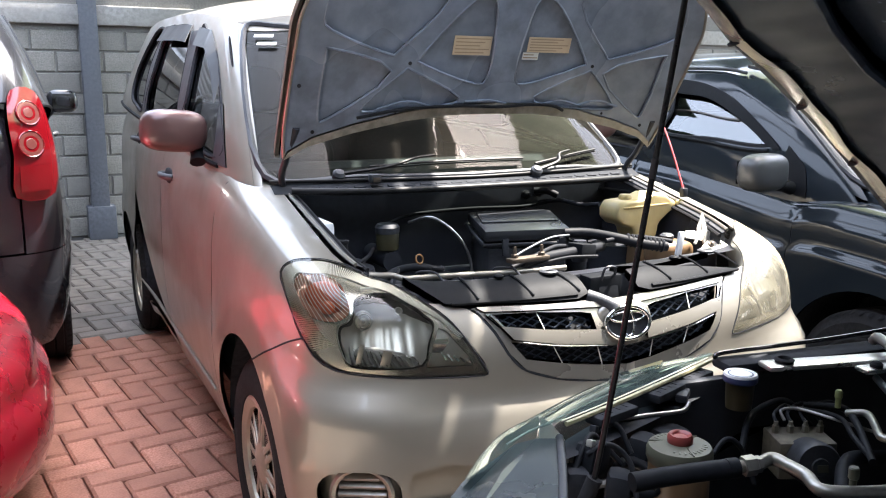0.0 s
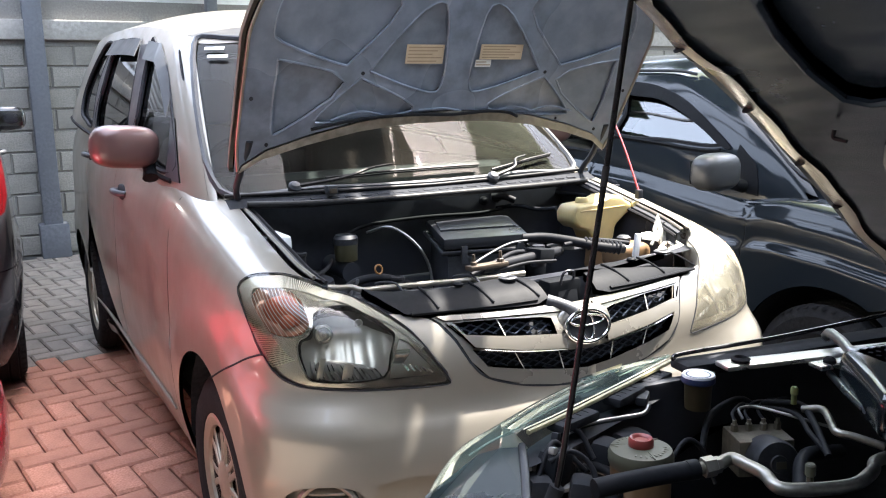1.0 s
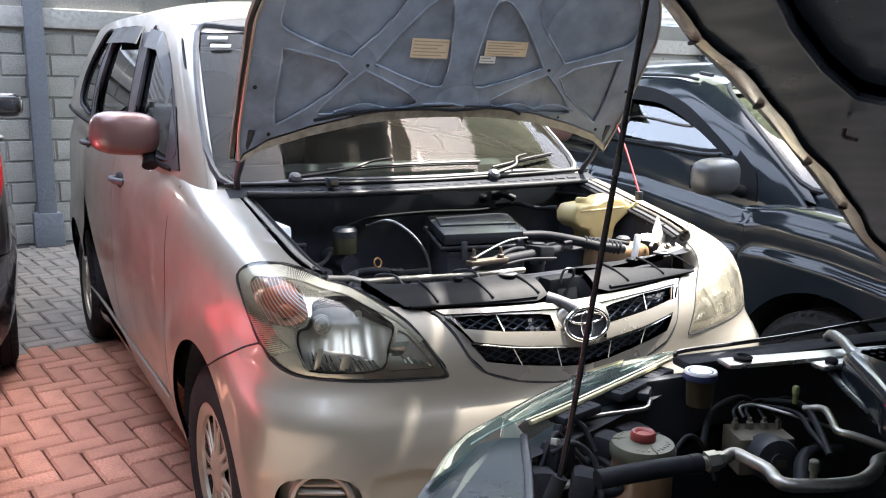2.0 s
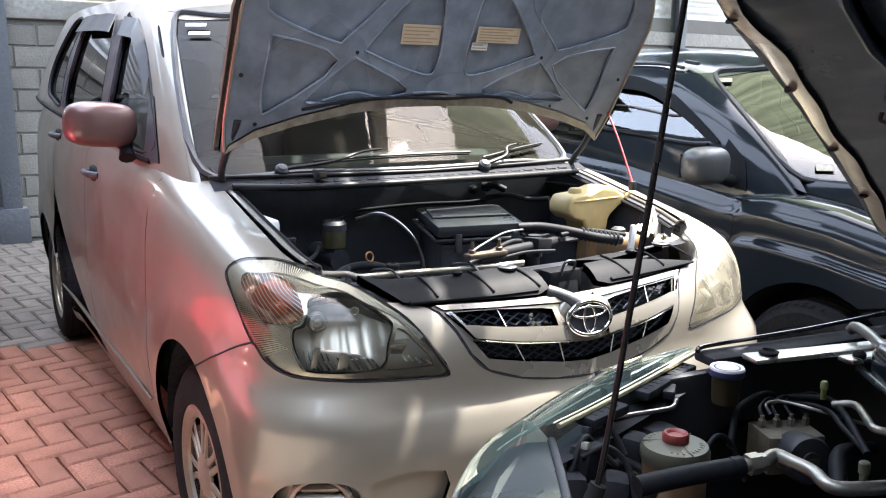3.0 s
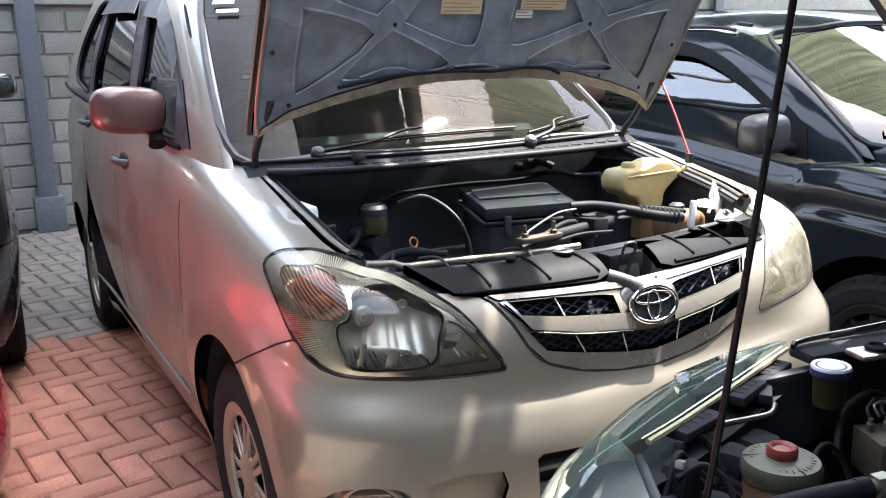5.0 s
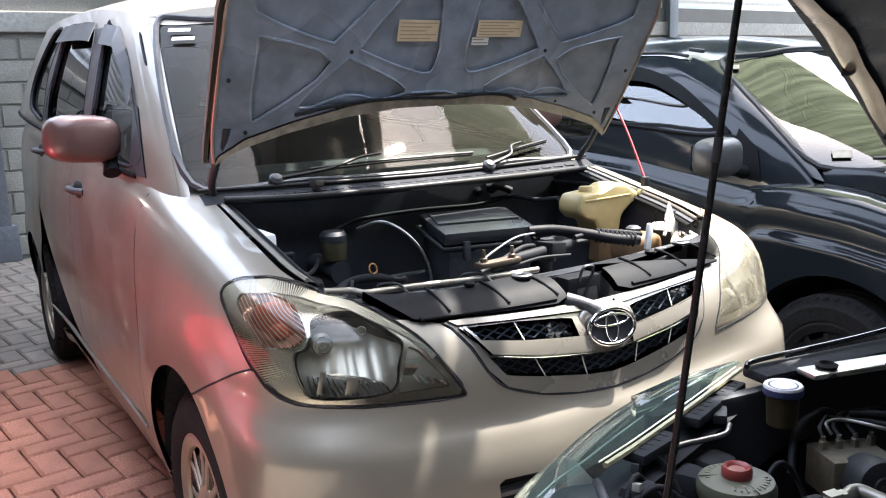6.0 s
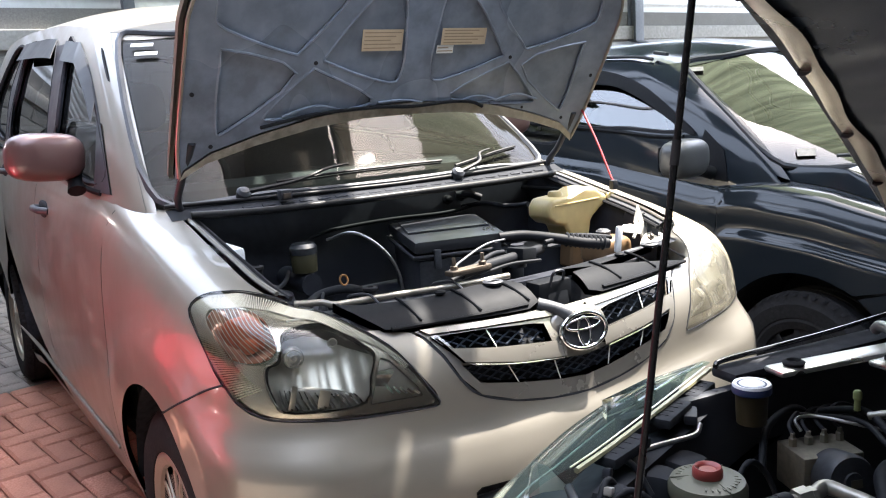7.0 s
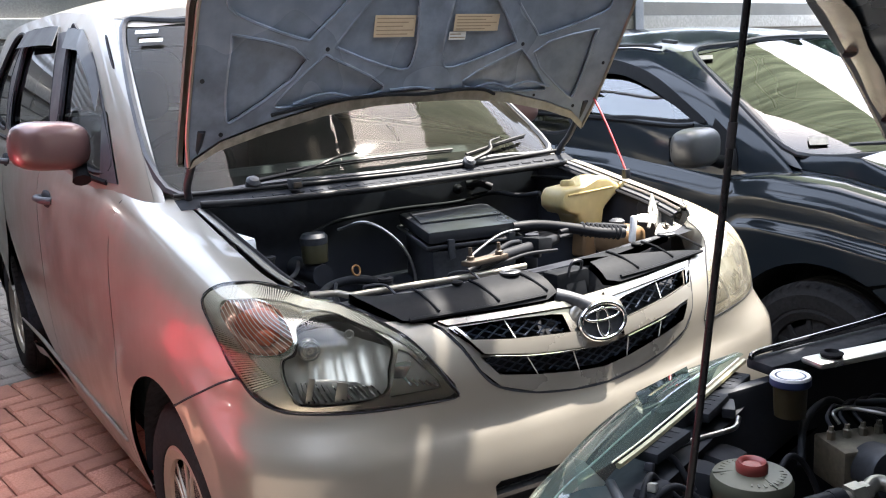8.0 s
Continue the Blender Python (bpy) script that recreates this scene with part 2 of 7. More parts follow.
# ---- curved surfaces of car bodies ----
def spline(pts, n=40):
    """A smooth curve through points (Catmull-Rom), n steps a span."""
    p = np.array(pts, float)
    p = np.vstack([2 * p[0] - p[1], p, 2 * p[-1] - p[-2]])
    out = []
    for i in range(1, len(p) - 2):
        a, b, c, d = p[i - 1], p[i], p[i + 1], p[i + 2]
        for t in np.arange(n) / n:
            out.append(.5 * (2 * b + (c - a) * t + (2 * a - 5 * b + 4 * c - d) * t * t + (3 * b - a - 3 * c + d) * t ** 3))
    return np.array(out + [p[-2]])

class Hull:
    """The lower body of a car: a plan outline (u metres round from the front's middle) and a profile (v from sill to shoulder)."""
    def __init__(self, plan, front, side, shoulder, sill, split, swell=0., flares=()):
        c = spline(plan)
        self.swell, self.flares = swell, flares
        self.s = np.concatenate([[0], np.cumsum(np.linalg.norm(np.diff(c, axis=0), axis=1))])
        self.c = c
        t = np.gradient(c, self.s, axis=0)
        t /= np.linalg.norm(t, axis=1)[:, None]
        self.nrm = np.stack([t[:, 1], -t[:, 0]], 1)
        self.front, self.side = spline(front), spline(side)
        self.sh, self.sill, self.split = np.array(shoulder), sill, split
        self.length = self.s[-1]
    def at(self, u, v):
        """Place for u (minus: the car's right side) and v."""
        u = np.asarray(u, float); v = np.asarray(v, float)
        a = np.abs(u); sg = np.where(u < 0, -1., 1.)
        x = np.interp(a, self.s, self.c[:, 0]); y = np.interp(a, self.s, self.c[:, 1])
        nx = np.interp(a, self.s, self.nrm[:, 0]); ny = np.interp(a, self.s, self.nrm[:, 1])
        b = np.clip((a - self.split[0]) / (self.split[1] - self.split[0]), 0, 1); b = b * b * (3 - 2 * b)
        df = np.interp(v, self.front[:, 0], self.front[:, 2]); rf = np.interp(v, self.front[:, 0], self.front[:, 1])
        ds = np.interp(v, self.side[:, 0], self.side[:, 2]); rs = np.interp(v, self.side[:, 0], self.side[:, 1])
        d = df + (ds - df) * b; r = rf + (rs - rf) * b
        if self.swell:
            # the bumper's corner stands out below the lamp, with a shelf on top of it
            k = np.clip((a - .42) / .30, 0, 1) * np.clip((1.02 - a) / .26, 0, 1)
            q = np.clip((.738 - v) / .14, 0, 1)
            d = d - self.swell * k * k * (3 - 2 * k) * q * q * (3 - 2 * q)
        zs = np.interp(y, self.sh[:, 0], self.sh[:, 1])
        x, y, z = x - nx * d, y - ny * d, self.sill + (zs - self.sill) * r
        for fy, fz, r0, r1, out in self.flares:
            # the wing swells softly round its wheel opening
            k = np.clip((r1 - np.hypot(y - fy, z - fz)) / (r1 - r0), 0, 1)
            x = x + out * b * k * k * (3 - 2 * k)
        return np.stack([sg * x, y, z], -1)

class Cabin:
    """The glasshouse: a belt outline and a roof outline, each a list of (x, y, z), joined by v from 0 to 1 with a slight bulge."""
    def __init__(self, belt, top, bulge):
        self.b, self.t, self.bulge = spline(belt), spline(top), bulge
        self.n = len(belt) - 1
    def at(self, u, v):
        u = np.asarray(u, float); v = np.asarray(v, float)[..., None]
        a = np.abs(u) / self.n * (len(self.b) - 1); k = np.arange(len(self.b))
        f = lambda c: np.stack([np.interp(a, k, c[:, i]) for i in range(3)], -1)
        b, t = f(self.b), f(self.t)
        p = b + (t - b) * v
        out = p - np.array([0, 2.6, 1.2]); out[..., 2] = 0
        out /= np.maximum(np.linalg.norm(out, axis=-1, keepdims=True), 1e-6)
        p = p + out * self.bulge * 4 * v * (1 - v)
        p[..., 0] *= np.where(u < 0, -1., 1.)
        return p



# ---- mesh helpers ----
from mathutils.geometry import delaunay_2d_cdt


def thing(name, label, category, m=None, group="", kind=""):
    ob = new(name)
    ob.empty_display_size = .1
    if m is not None:
        ob.matrix_world = m
    return tagged(ob, label, category, group, kind)


def link_mesh(name, me, material, parent=None, label=""):
    if not me.materials:
        me.materials.append(material)
    ob = new(name, me)
    ob.parent = parent
    return tagged(ob, label) if label else ob


def part(name, bm, material, parent=None, label="", smooth=35):
    """Links a bmesh as one mesh object under a thing or a part."""
    me = bpy.data.meshes.new(name)
    bm.to_mesh(me)
    bm.free()
    if smooth:
        me.shade_smooth()
        me.set_sharp_from_angle(angle=radians(smooth))
    return link_mesh(name, me, material, parent, label)


def raw(name, verts, faces, material, parent=None, label="", smooth=0, normals=None):
    me = bpy.data.meshes.new(name)
    me.from_pydata([tuple(v) for v in verts], [], faces)
    if normals is not None:
        me.shade_smooth()
        me.normals_split_custom_set_from_vertices([tuple(n) for n in normals])
    elif smooth:
        me.shade_smooth()
        me.set_sharp_from_angle(angle=radians(smooth))
    return link_mesh(name, me, material, parent, label)


def inside(p, poly):
    """Which of the points p lie inside the polygon."""
    x, y = p[:, 0], p[:, 1]
    c = np.zeros(len(p), bool)
    q = np.roll(poly, 1, 0)
    for (ax, ay), (bx, by) in zip(poly, q):
        with np.errstate(divide="ignore", invalid="ignore"):
            c ^= ((ay > y) != (by > y)) & (x < (bx - ax) * (y - ay) / (by - ay) + ax)
    return c


def dense(loop, step):
    out = []
    n = len(loop)
    for i in range(n):
        a, b = np.array(loop[i], float), np.array(loop[(i + 1) % n], float)
        k = max(1, int(np.ceil(np.linalg.norm(b - a) / step)))
        out += [a + (b - a) * j / k for j in range(k)]
    return np.array(out)


def rounded(loop, n=5):
    """A smooth closed curve through the points of a loop."""
    p = [np.array(q, float) for q in loop]
    out = []
    for i in range(len(p)):
        a, b, c, d = p[i - 1], p[i], p[(i + 1) % len(p)], p[(i + 2) % len(p)]
        for j in range(n):
            t = j / n
            out.append(.5 * (2 * b + (c - a) * t + (2 * a - 5 * b + 4 * c - d) * t * t + (3 * b - a - 3 * c + d) * t ** 3))
    return np.array(out)


def surface_normal(fn, uv, centre):
    e = 2e-3
    u, v = uv[:, 0], uv[:, 1]
    n = np.cross(fn(u + e, v) - fn(u - e, v), fn(u, v + e) - fn(u, v - e))
    n /= np.maximum(np.linalg.norm(n, axis=1, keepdims=True), 1e-9)
    flip = np.sum(n * (fn(u, v) - np.array(centre)), axis=1) < 0
    n[flip] *= -1
    return n


def panel(name, fn, loop, material, parent, label="", holes=(), step=.05, lift=0., edge=.012, centre=(0, 2, .6)):
    """A sheet panel cut out of a curved surface: fn(u, v) gives places, loop and holes are outlines in u and v. Its rim is turned in."""
    loops = [dense(loop, step)] + [dense(h, step) for h in holes]
    lo, hi = loops[0].min(0), loops[0].max(0)
    gx, gy = np.meshgrid(np.arange(lo[0] + step / 2, hi[0], step), np.arange(lo[1] + step / 2, hi[1], step))
    g = np.stack([gx.ravel(), gy.ravel()], 1)
    keep = inside(g, loops[0])
    for h in loops[1:]:
        keep &= ~inside(g, h)
    g = g[keep]
    rim = np.vstack(loops)
    if len(g):
        far = np.min(np.linalg.norm(g[:, None] - rim[None], axis=2), axis=1) > step * .45
        g = g[far]
    pts = np.vstack([rim, g])
    edges, k = [], 0
    for h in loops:
        edges += [(k + i, k + (i + 1) % len(h)) for i in range(len(h))]
        k += len(h)
    v2, _, tri, _, _, _ = delaunay_2d_cdt([Vector(p) for p in pts], edges, [], 0, 1e-7)
    v2 = np.array([tuple(v) for v in v2])
    tri = np.array([t for t in tri if len(t) == 3])
    mid = v2[tri].mean(1)
    ok = inside(mid, loops[0])
    for h in loops[1:]:
        ok &= ~inside(mid, h)
    tri = tri[ok]
    nrm = surface_normal(fn, v2, centre)
    pos = fn(v2[:, 0], v2[:, 1]) + nrm * lift
    fnrm = np.cross(pos[tri[:, 1]] - pos[tri[:, 0]], pos[tri[:, 2]] - pos[tri[:, 0]])
    turn = np.sum(fnrm * nrm[tri[:, 0]], axis=1) < 0
    tri[turn] = tri[turn][:, ::-1]
    verts, norms, faces = [pos], [nrm], tri.tolist()
    base = len(pos)
    if edge:
        for i, h in enumerate(loops):
            n = surface_normal(fn, h, centre)
            a = fn(h[:, 0], h[:, 1]) + n * lift
            tg = np.roll(a, -1, 0) - np.roll(a, 1, 0)
            side = np.cross(tg, n)
            side /= np.maximum(np.linalg.norm(side, axis=1, keepdims=True), 1e-9)
            verts += [a, a - n * edge]
            norms += [side, side]
            m = len(h)
            faces += [(base + j, base + (j + 1) % m, base + m + (j + 1) % m, base + m + j) for j in range(m)]
            base += 2 * m
    return raw(name, np.vstack(verts), faces, material, parent, label, normals=np.vstack(norms))


def sweep(path, radius, n=8, closed=False):
    """Vertices and faces of a tube along a path; radius may differ point by point."""
    p = [Vector(q) for q in path]
    r = radius if hasattr(radius, "__len__") else [radius] * len(p)
    verts, faces = [], []
    up = None
    m = len(p)
    for i in range(m):
        d = (p[(i + 1) % m] - p[i - 1]) if closed else (p[min(i + 1, m - 1)] - p[max(i - 1, 0)])
        d.normalize()
        if up is None:
            up = d.orthogonal().normalized()
        up = (up - d * up.dot(d)).normalized()
        w = d.cross(up)
        for k in range(n):
            a = 2 * math.pi * k / n
            verts.append(p[i] + (up * math.cos(a) + w * math.sin(a)) * r[i])
    for i in range(m if closed else m - 1):
        for k in range(n):
            j = (i + 1) % m
            faces.append((i * n + k, i * n + (k + 1) % n, j * n + (k + 1) % n, j * n + k))
    if not closed:
        faces += [tuple(range(n))[::-1], tuple(range((m - 1) * n, m * n))]
    return verts, faces


def tube(name, path, radius, material, parent=None, label="", n=8, soft=True, closed=False):
    """A pipe, hose, wire or rod along a path."""
    q = [tuple(map(float, a)) for a in (spline(path, 6) if soft and len(path) > 2 else path)]
    if hasattr(radius, "__len__"):
        radius = list(np.interp(np.linspace(0, 1, len(q)), np.linspace(0, 1, len(radius)), radius))
    v, f = sweep(q, radius, n, closed)
    return raw(name, v, f, material, parent, label, smooth=50)


def turned(name, profile, m, material, parent=None, label="", n=32, smooth=35):
    """A thing turned on a lathe: profile of (radius, height) from below to above, stood at the pose m."""
    verts, faces = [], []
    for r, h in profile:
        for k in range(n):
            a = 2 * math.pi * k / n
            verts.append(m @ Vector((r * math.cos(a), r * math.sin(a), h)))
    for i in range(len(profile) - 1):
        for k in range(n):
            faces.append((i * n + k, i * n + (k + 1) % n, (i + 1) * n + (k + 1) % n, (i + 1) * n + k))
    if profile[0][0] > 1e-4:
        faces.append(tuple(range(n))[::-1])
    if profile[-1][0] > 1e-4:
        faces.append(tuple(range((len(profile) - 1) * n, len(profile) * n)))
    return raw(name, verts, faces, material, parent, label, smooth=smooth)


def box(name, size, m, material, parent=None, label="", bevel=.006, segments=2, taper=1.):
    """A block with rounded edges; taper narrows its top."""
    bm = bmesh.new()
    bmesh.ops.create_cube(bm, size=1)
    for v in bm.verts:
        k = taper if v.co.z > 0 else 1
        v.co = Vector((v.co.x * size[0] * k, v.co.y * size[1] * k, v.co.z * size[2]))
    if bevel:
        bmesh.ops.bevel(bm, geom=bm.edges[:], offset=bevel, segments=segments, affect="EDGES", profile=.6)
    bm.transform(m)
    return part(name, bm, material, parent, label)


def plate(name, outline, thick, m, material, parent=None, label="", bevel=.003, segments=2):
    """A flat outline (x, y) given a thickness along z, with rounded edges."""
    bm = bmesh.new()
    vs = [bm.verts.new((x, y, 0)) for x, y in outline]
    f = bm.faces.new(vs)
    r = bmesh.ops.extrude_face_region(bm, geom=[f])
    bmesh.ops.translate(bm, verts=[g for g in r["geom"] if isinstance(g, bmesh.types.BMVert)], vec=(0, 0, thick))
    bmesh.ops.recalc_face_normals(bm, faces=bm.faces[:])
    if bevel:
        bmesh.ops.bevel(bm, geom=[e for e in bm.edges if e.is_manifold and e.calc_face_angle(0) > .6], offset=bevel, segments=segments, affect="EDGES", profile=.6)
    bm.transform(m)
    return part(name, bm, material, parent, label)


def grid(name, fn, nu, nv, material, parent=None, label="", smooth=60, closed=False):
    """A sheet fn(s, t) over the unit square."""
    verts = [fn(i / nu, j / nv) for i in range(nu + 1) for j in range(nv + 1)]
    w = nv + 1
    faces = [(i * w + j, (i + 1) * w + j, (i + 1) * w + j + 1, i * w + j + 1) for i in range(nu) for j in range(nv)]
    return raw(name, verts, faces, material, parent, label, smooth=smooth)


def frame_at(origin, ahead, up=(0, 0, 1)):
    """A pose whose z axis points along ahead and whose y axis leans to up."""
    z = Vector(ahead).normalized()
    x = Vector(up).cross(z).normalized()
    y = z.cross(x)
    return Matrix(((x.x, y.x, z.x, origin[0]), (x.y, y.y, z.y, origin[1]), (x.z, y.z, z.z, origin[2]), (0, 0, 0, 1)))


# ---- the people carrier's form ----
PLAN = [(0,0),(.25,.012),(.45,.046),(.62,.104),(.742,.205),(.792,.37),(.80,.57),(.802,.80),(.803,1.2),(.803,2.5),(.80,3.3),(.785,3.75),(.72,3.98),(.55,4.08),(.3,4.115),(0,4.12)]
FRONT = [(0,0,.09),(.1,.1,.03),(.25,.25,.005),(.4,.4,0),(.5,.5,.005),(.58,.58,.02),(.65,.65,.042),(.8,.8,.055),(.9,.9,.09),(1,.97,.14),(1.1,1,.2),(1.2,1.01,.27)]
SIDE = [(0,0,.07),(.1,.1,.04),(.25,.25,.012),(.45,.45,0),(.65,.65,.003),(.8,.8,.012),(.9,.9,.03),(1,.97,.065),(1.1,1,.12),(1.2,1.01,.18)]
SHOULDER = [(0,.88),(.2,.90),(.45,.95),(.8,1.03),(1.2,1.105),(1.8,1.15),(2.5,1.19),(3.0,1.22),(4.2,1.28)]
AV_HULL = Hull(PLAN, FRONT, SIDE, SHOULDER, .20, (.35,.85), .042, ((.69, .31, .45, .55, .008), (3.39, .31, .46, .54, .015)))
BELT = [(0,.835,1.062),(.35,.865,1.065),(.60,.93,1.08),(.69,1.03,1.105),(.735,1.32,1.115),(.755,1.8,1.155),(.765,3.0,1.225),(.755,3.7,1.275),(.68,4.0,1.285),(.4,4.07,1.285),(0,4.08,1.285)]
TOP = [(0,1.50,1.585),(.30,1.53,1.58),(.49,1.59,1.57),(.555,1.69,1.585),(.58,1.9,1.62),(.60,2.3,1.66),(.61,3.1,1.685),(.60,3.6,1.665),(.53,3.82,1.64),(.3,3.88,1.64),(0,3.89,1.64)]
AV_CABIN = Cabin(BELT, TOP, .025)


# ---- cars ----
def mirror_loop(loop, s):
    return [(s * u, v) for u, v in loop]


def side_uv(hull, y, z):
    """u and v of a place (y, z) on the flank."""
    u = float(np.interp(y, hull.c[:hull.flank, 1], hull.s[:hull.flank]))
    return u, (z - hull.sill) / (float(np.interp(y, hull.sh[:, 0], hull.sh[:, 1])) - hull.sill)


def arch_uv(hull, y, z, r, a0, a1, n=14):
    return [side_uv(hull, y + r * math.cos(radians(a)), max(hull.sill + .01, z + r * math.sin(radians(a)))) for a in np.linspace(a0, a1, n)]


def blob(name, half, m, material, parent, label="", power=2.6, n=20):
    """A rounded block, between a ball and a box."""
    verts, faces = [], []
    f = lambda c: math.copysign(abs(c) ** (2 / power), c)
    for i in range(n + 1):
        a = math.pi * (i / n - .5)
        for k in range(2 * n):
            b = math.pi * k / n
            verts.append(m @ Vector((half[0] * f(math.cos(a)) * f(math.cos(b)), half[1] * f(math.cos(a)) * f(math.sin(b)), half[2] * f(math.sin(a)))))
    w = 2 * n
    faces = [(i * w + k, i * w + (k + 1) % w, (i + 1) * w + (k + 1) % w, (i + 1) * w + k) for i in range(n) for k in range(w)]
    return raw(name, verts, faces, material, parent, label, smooth=60)


def wheel(car, x, y, s, r=.30, rim=.185, width=.18, cover=CAP_SILVER, spokes=7):
    """A road wheel with tread, steel rim and a spoked cover; s is the side (-1: the car's right)."""
    m = pose(x, y, r, 0, 90 * s, 0)
    w = width / 2
    hub = new("wheel")
    hub.parent, hub.empty_display_size = car, .1
    prof = [(rim * .98, -w * .8), (rim * 1.06, -w), (r * .86, -w * 1.06), (r * .965, -w * .86)]
    for g in (-.5, 0, .5):
        prof += [(r, w * (g - .16)), (r, w * (g + .1)), (r - .009, w * (g + .12)), (r - .009, w * (g + .2)), (r, w * (g + .22))]
    prof += [(r * .965, w * .86), (r * .86, w * 1.06), (rim * 1.12, w * 1.02), (rim * 1.06, w), (rim * .98, w * .8)]
    tyre = turned("tyre", prof, m, RUBBER, hub, n=64)
    v, f = [], []
    for i in range(48):
        for e in (-1, 1):
            a, b = 2 * math.pi * (i + .25 * (e + 1)) / 48, .045
            k = len(v)
            for da, h in ((0, .80), (b, .80), (b + .02, 1.0), (.02, 1.0)):
                q = r * (.995 if h < .9 else .955) + .0015
                v.append(m @ Vector((q * math.cos(a + da), q * math.sin(a + da), e * w * (h - .1 * (h < .9)))))
            f.append((k, k + 1, k + 2, k + 3))
    tagged(raw("tread_edge", v, f, RUBBER, tyre), kind="stuff")
    turned("rim", [(rim, -w * .8), (rim, w * .5), (rim * .9, w * .55), (rim * .3, w * .35), (0, w * .35)], m, DULL_BLACK, hub, n=40)
    # cover: a dished ring, a hub and spokes with gaps
    turned("cover_ring", [(rim * 1.03, w * .78), (rim * 1.045, w * .96), (rim * .99, w * 1.0), (rim * .86, w * .9), (rim * .84, w * .8)], m, cover, hub, n=48)
    turned("cover_hub", [(rim * .36, w * .55), (rim * .34, w * .86), (rim * .26, w * .93), (rim * .1, w * .95), (0, w * .95)], m, cover, hub, n=32)
    for i in range(spokes):
        a = 360 / spokes * i
        # each spoke is a pair of blades with a slot between them
        for e in (-1, 1):
            ol = [(.28, .012 * e), (.6, .018 * e), (.92, .062 * e), (.92, .128 * e), (.6, .066 * e), (.28, .055 * e)][::e]
            plate("cover_spoke", [(q * rim, d * rim * 2) for q, d in ol], .014, m @ pose(0, 0, w * .78, 0, 0, a) @ pose(0, 0, 0, 0, 4, 0), cover, hub, bevel=.003)
    # dark well above the wheel
    v, f = [], []
    for i in range(19):
        a = math.pi * i / 18
        for d in (.0, -.30):
            v.append((x + s * (.03 + d) if d else x + s * .082, y + (r + .075) * math.cos(a), r + (r + .075) * math.sin(a)))
    for i in range(18):
        f.append((2 * i, 2 * i + 1, 2 * i + 3, 2 * i + 2))
    c = len(v)
    v += [(x - s * .27, y, r)]
    for i in range(18):
        f.append((2 * i + 1, 2 * i + 3, c))
    raw("wheel_arch_liner", v, f, DULL_BLACK, hub, smooth=40)
    return hub


def door_mirror(car, s, m, half, shell, arm_to):
    """A door mirror: shell, glass, gasket line and foot."""
    root = new("door_mirror")
    root.parent, root.empty_display_size = car, .1
    body = blob("mirror_shell", half, m, shell, root, power=3.1)
    grid("mirror_glass", lambda a, b: m @ Vector(((a * 2 - 1) * half[0] * .70, half[1] * .97, (b * 2 - 1) * half[2] * .62)), 2, 2, MIRROR_GLASS, root)
    tube("mirror_gasket", [m @ Vector((half[0] * .92 * math.cos(t), half[1] * .55, half[2] * .90 * math.sin(t))) for t in np.linspace(0, 2 * math.pi, 25)[:-1]], .004, DULL_BLACK, root, closed=True, soft=False)
    a, b = m @ Vector((-s * half[0] * .75, half[1] * .2, -half[2] * .7)), Vector(arm_to)
    tube("mirror_foot", [a, (a + b) / 2, b], [half[2] * .34, half[2] * .3, half[2] * .38], COVER_BLACK, root, n=10)
    return root


def seat(car, x, y, z):
    """A car seat with headrest."""
    root = new("seat")
    root.parent, root.empty_display_size = car, .1
    blob("cushion", (.24, .26, .09), pose(x, y, z + .12), SEAT_CLOTH, root, power=4)
    blob("backrest", (.24, .09, .34), pose(x, y + .28, z + .48, -14, 0, 0), SEAT_CLOTH, root, power=4)
    blob("headrest", (.13, .05, .1), pose(x, y + .38, z + .92, -8, 0, 0), SEAT_CLOTH, root, power=3.5)


def shut_line(name, hull, uv, parent, width=.009):
    """The dark gasket seen in the gap between two panels."""
    uv = dense(list(uv) + list(uv)[::-1][1:-1], .05)[:len(uv) * 40]
    p = np.array(uv)
    n = surface_normal(hull.at, p, (0, 2, .6))
    tube(name, (hull.at(p[:, 0], p[:, 1]) - n * .009)[:len(p) // 2 + 1], width, DULL_BLACK, parent, n=5, soft=False)


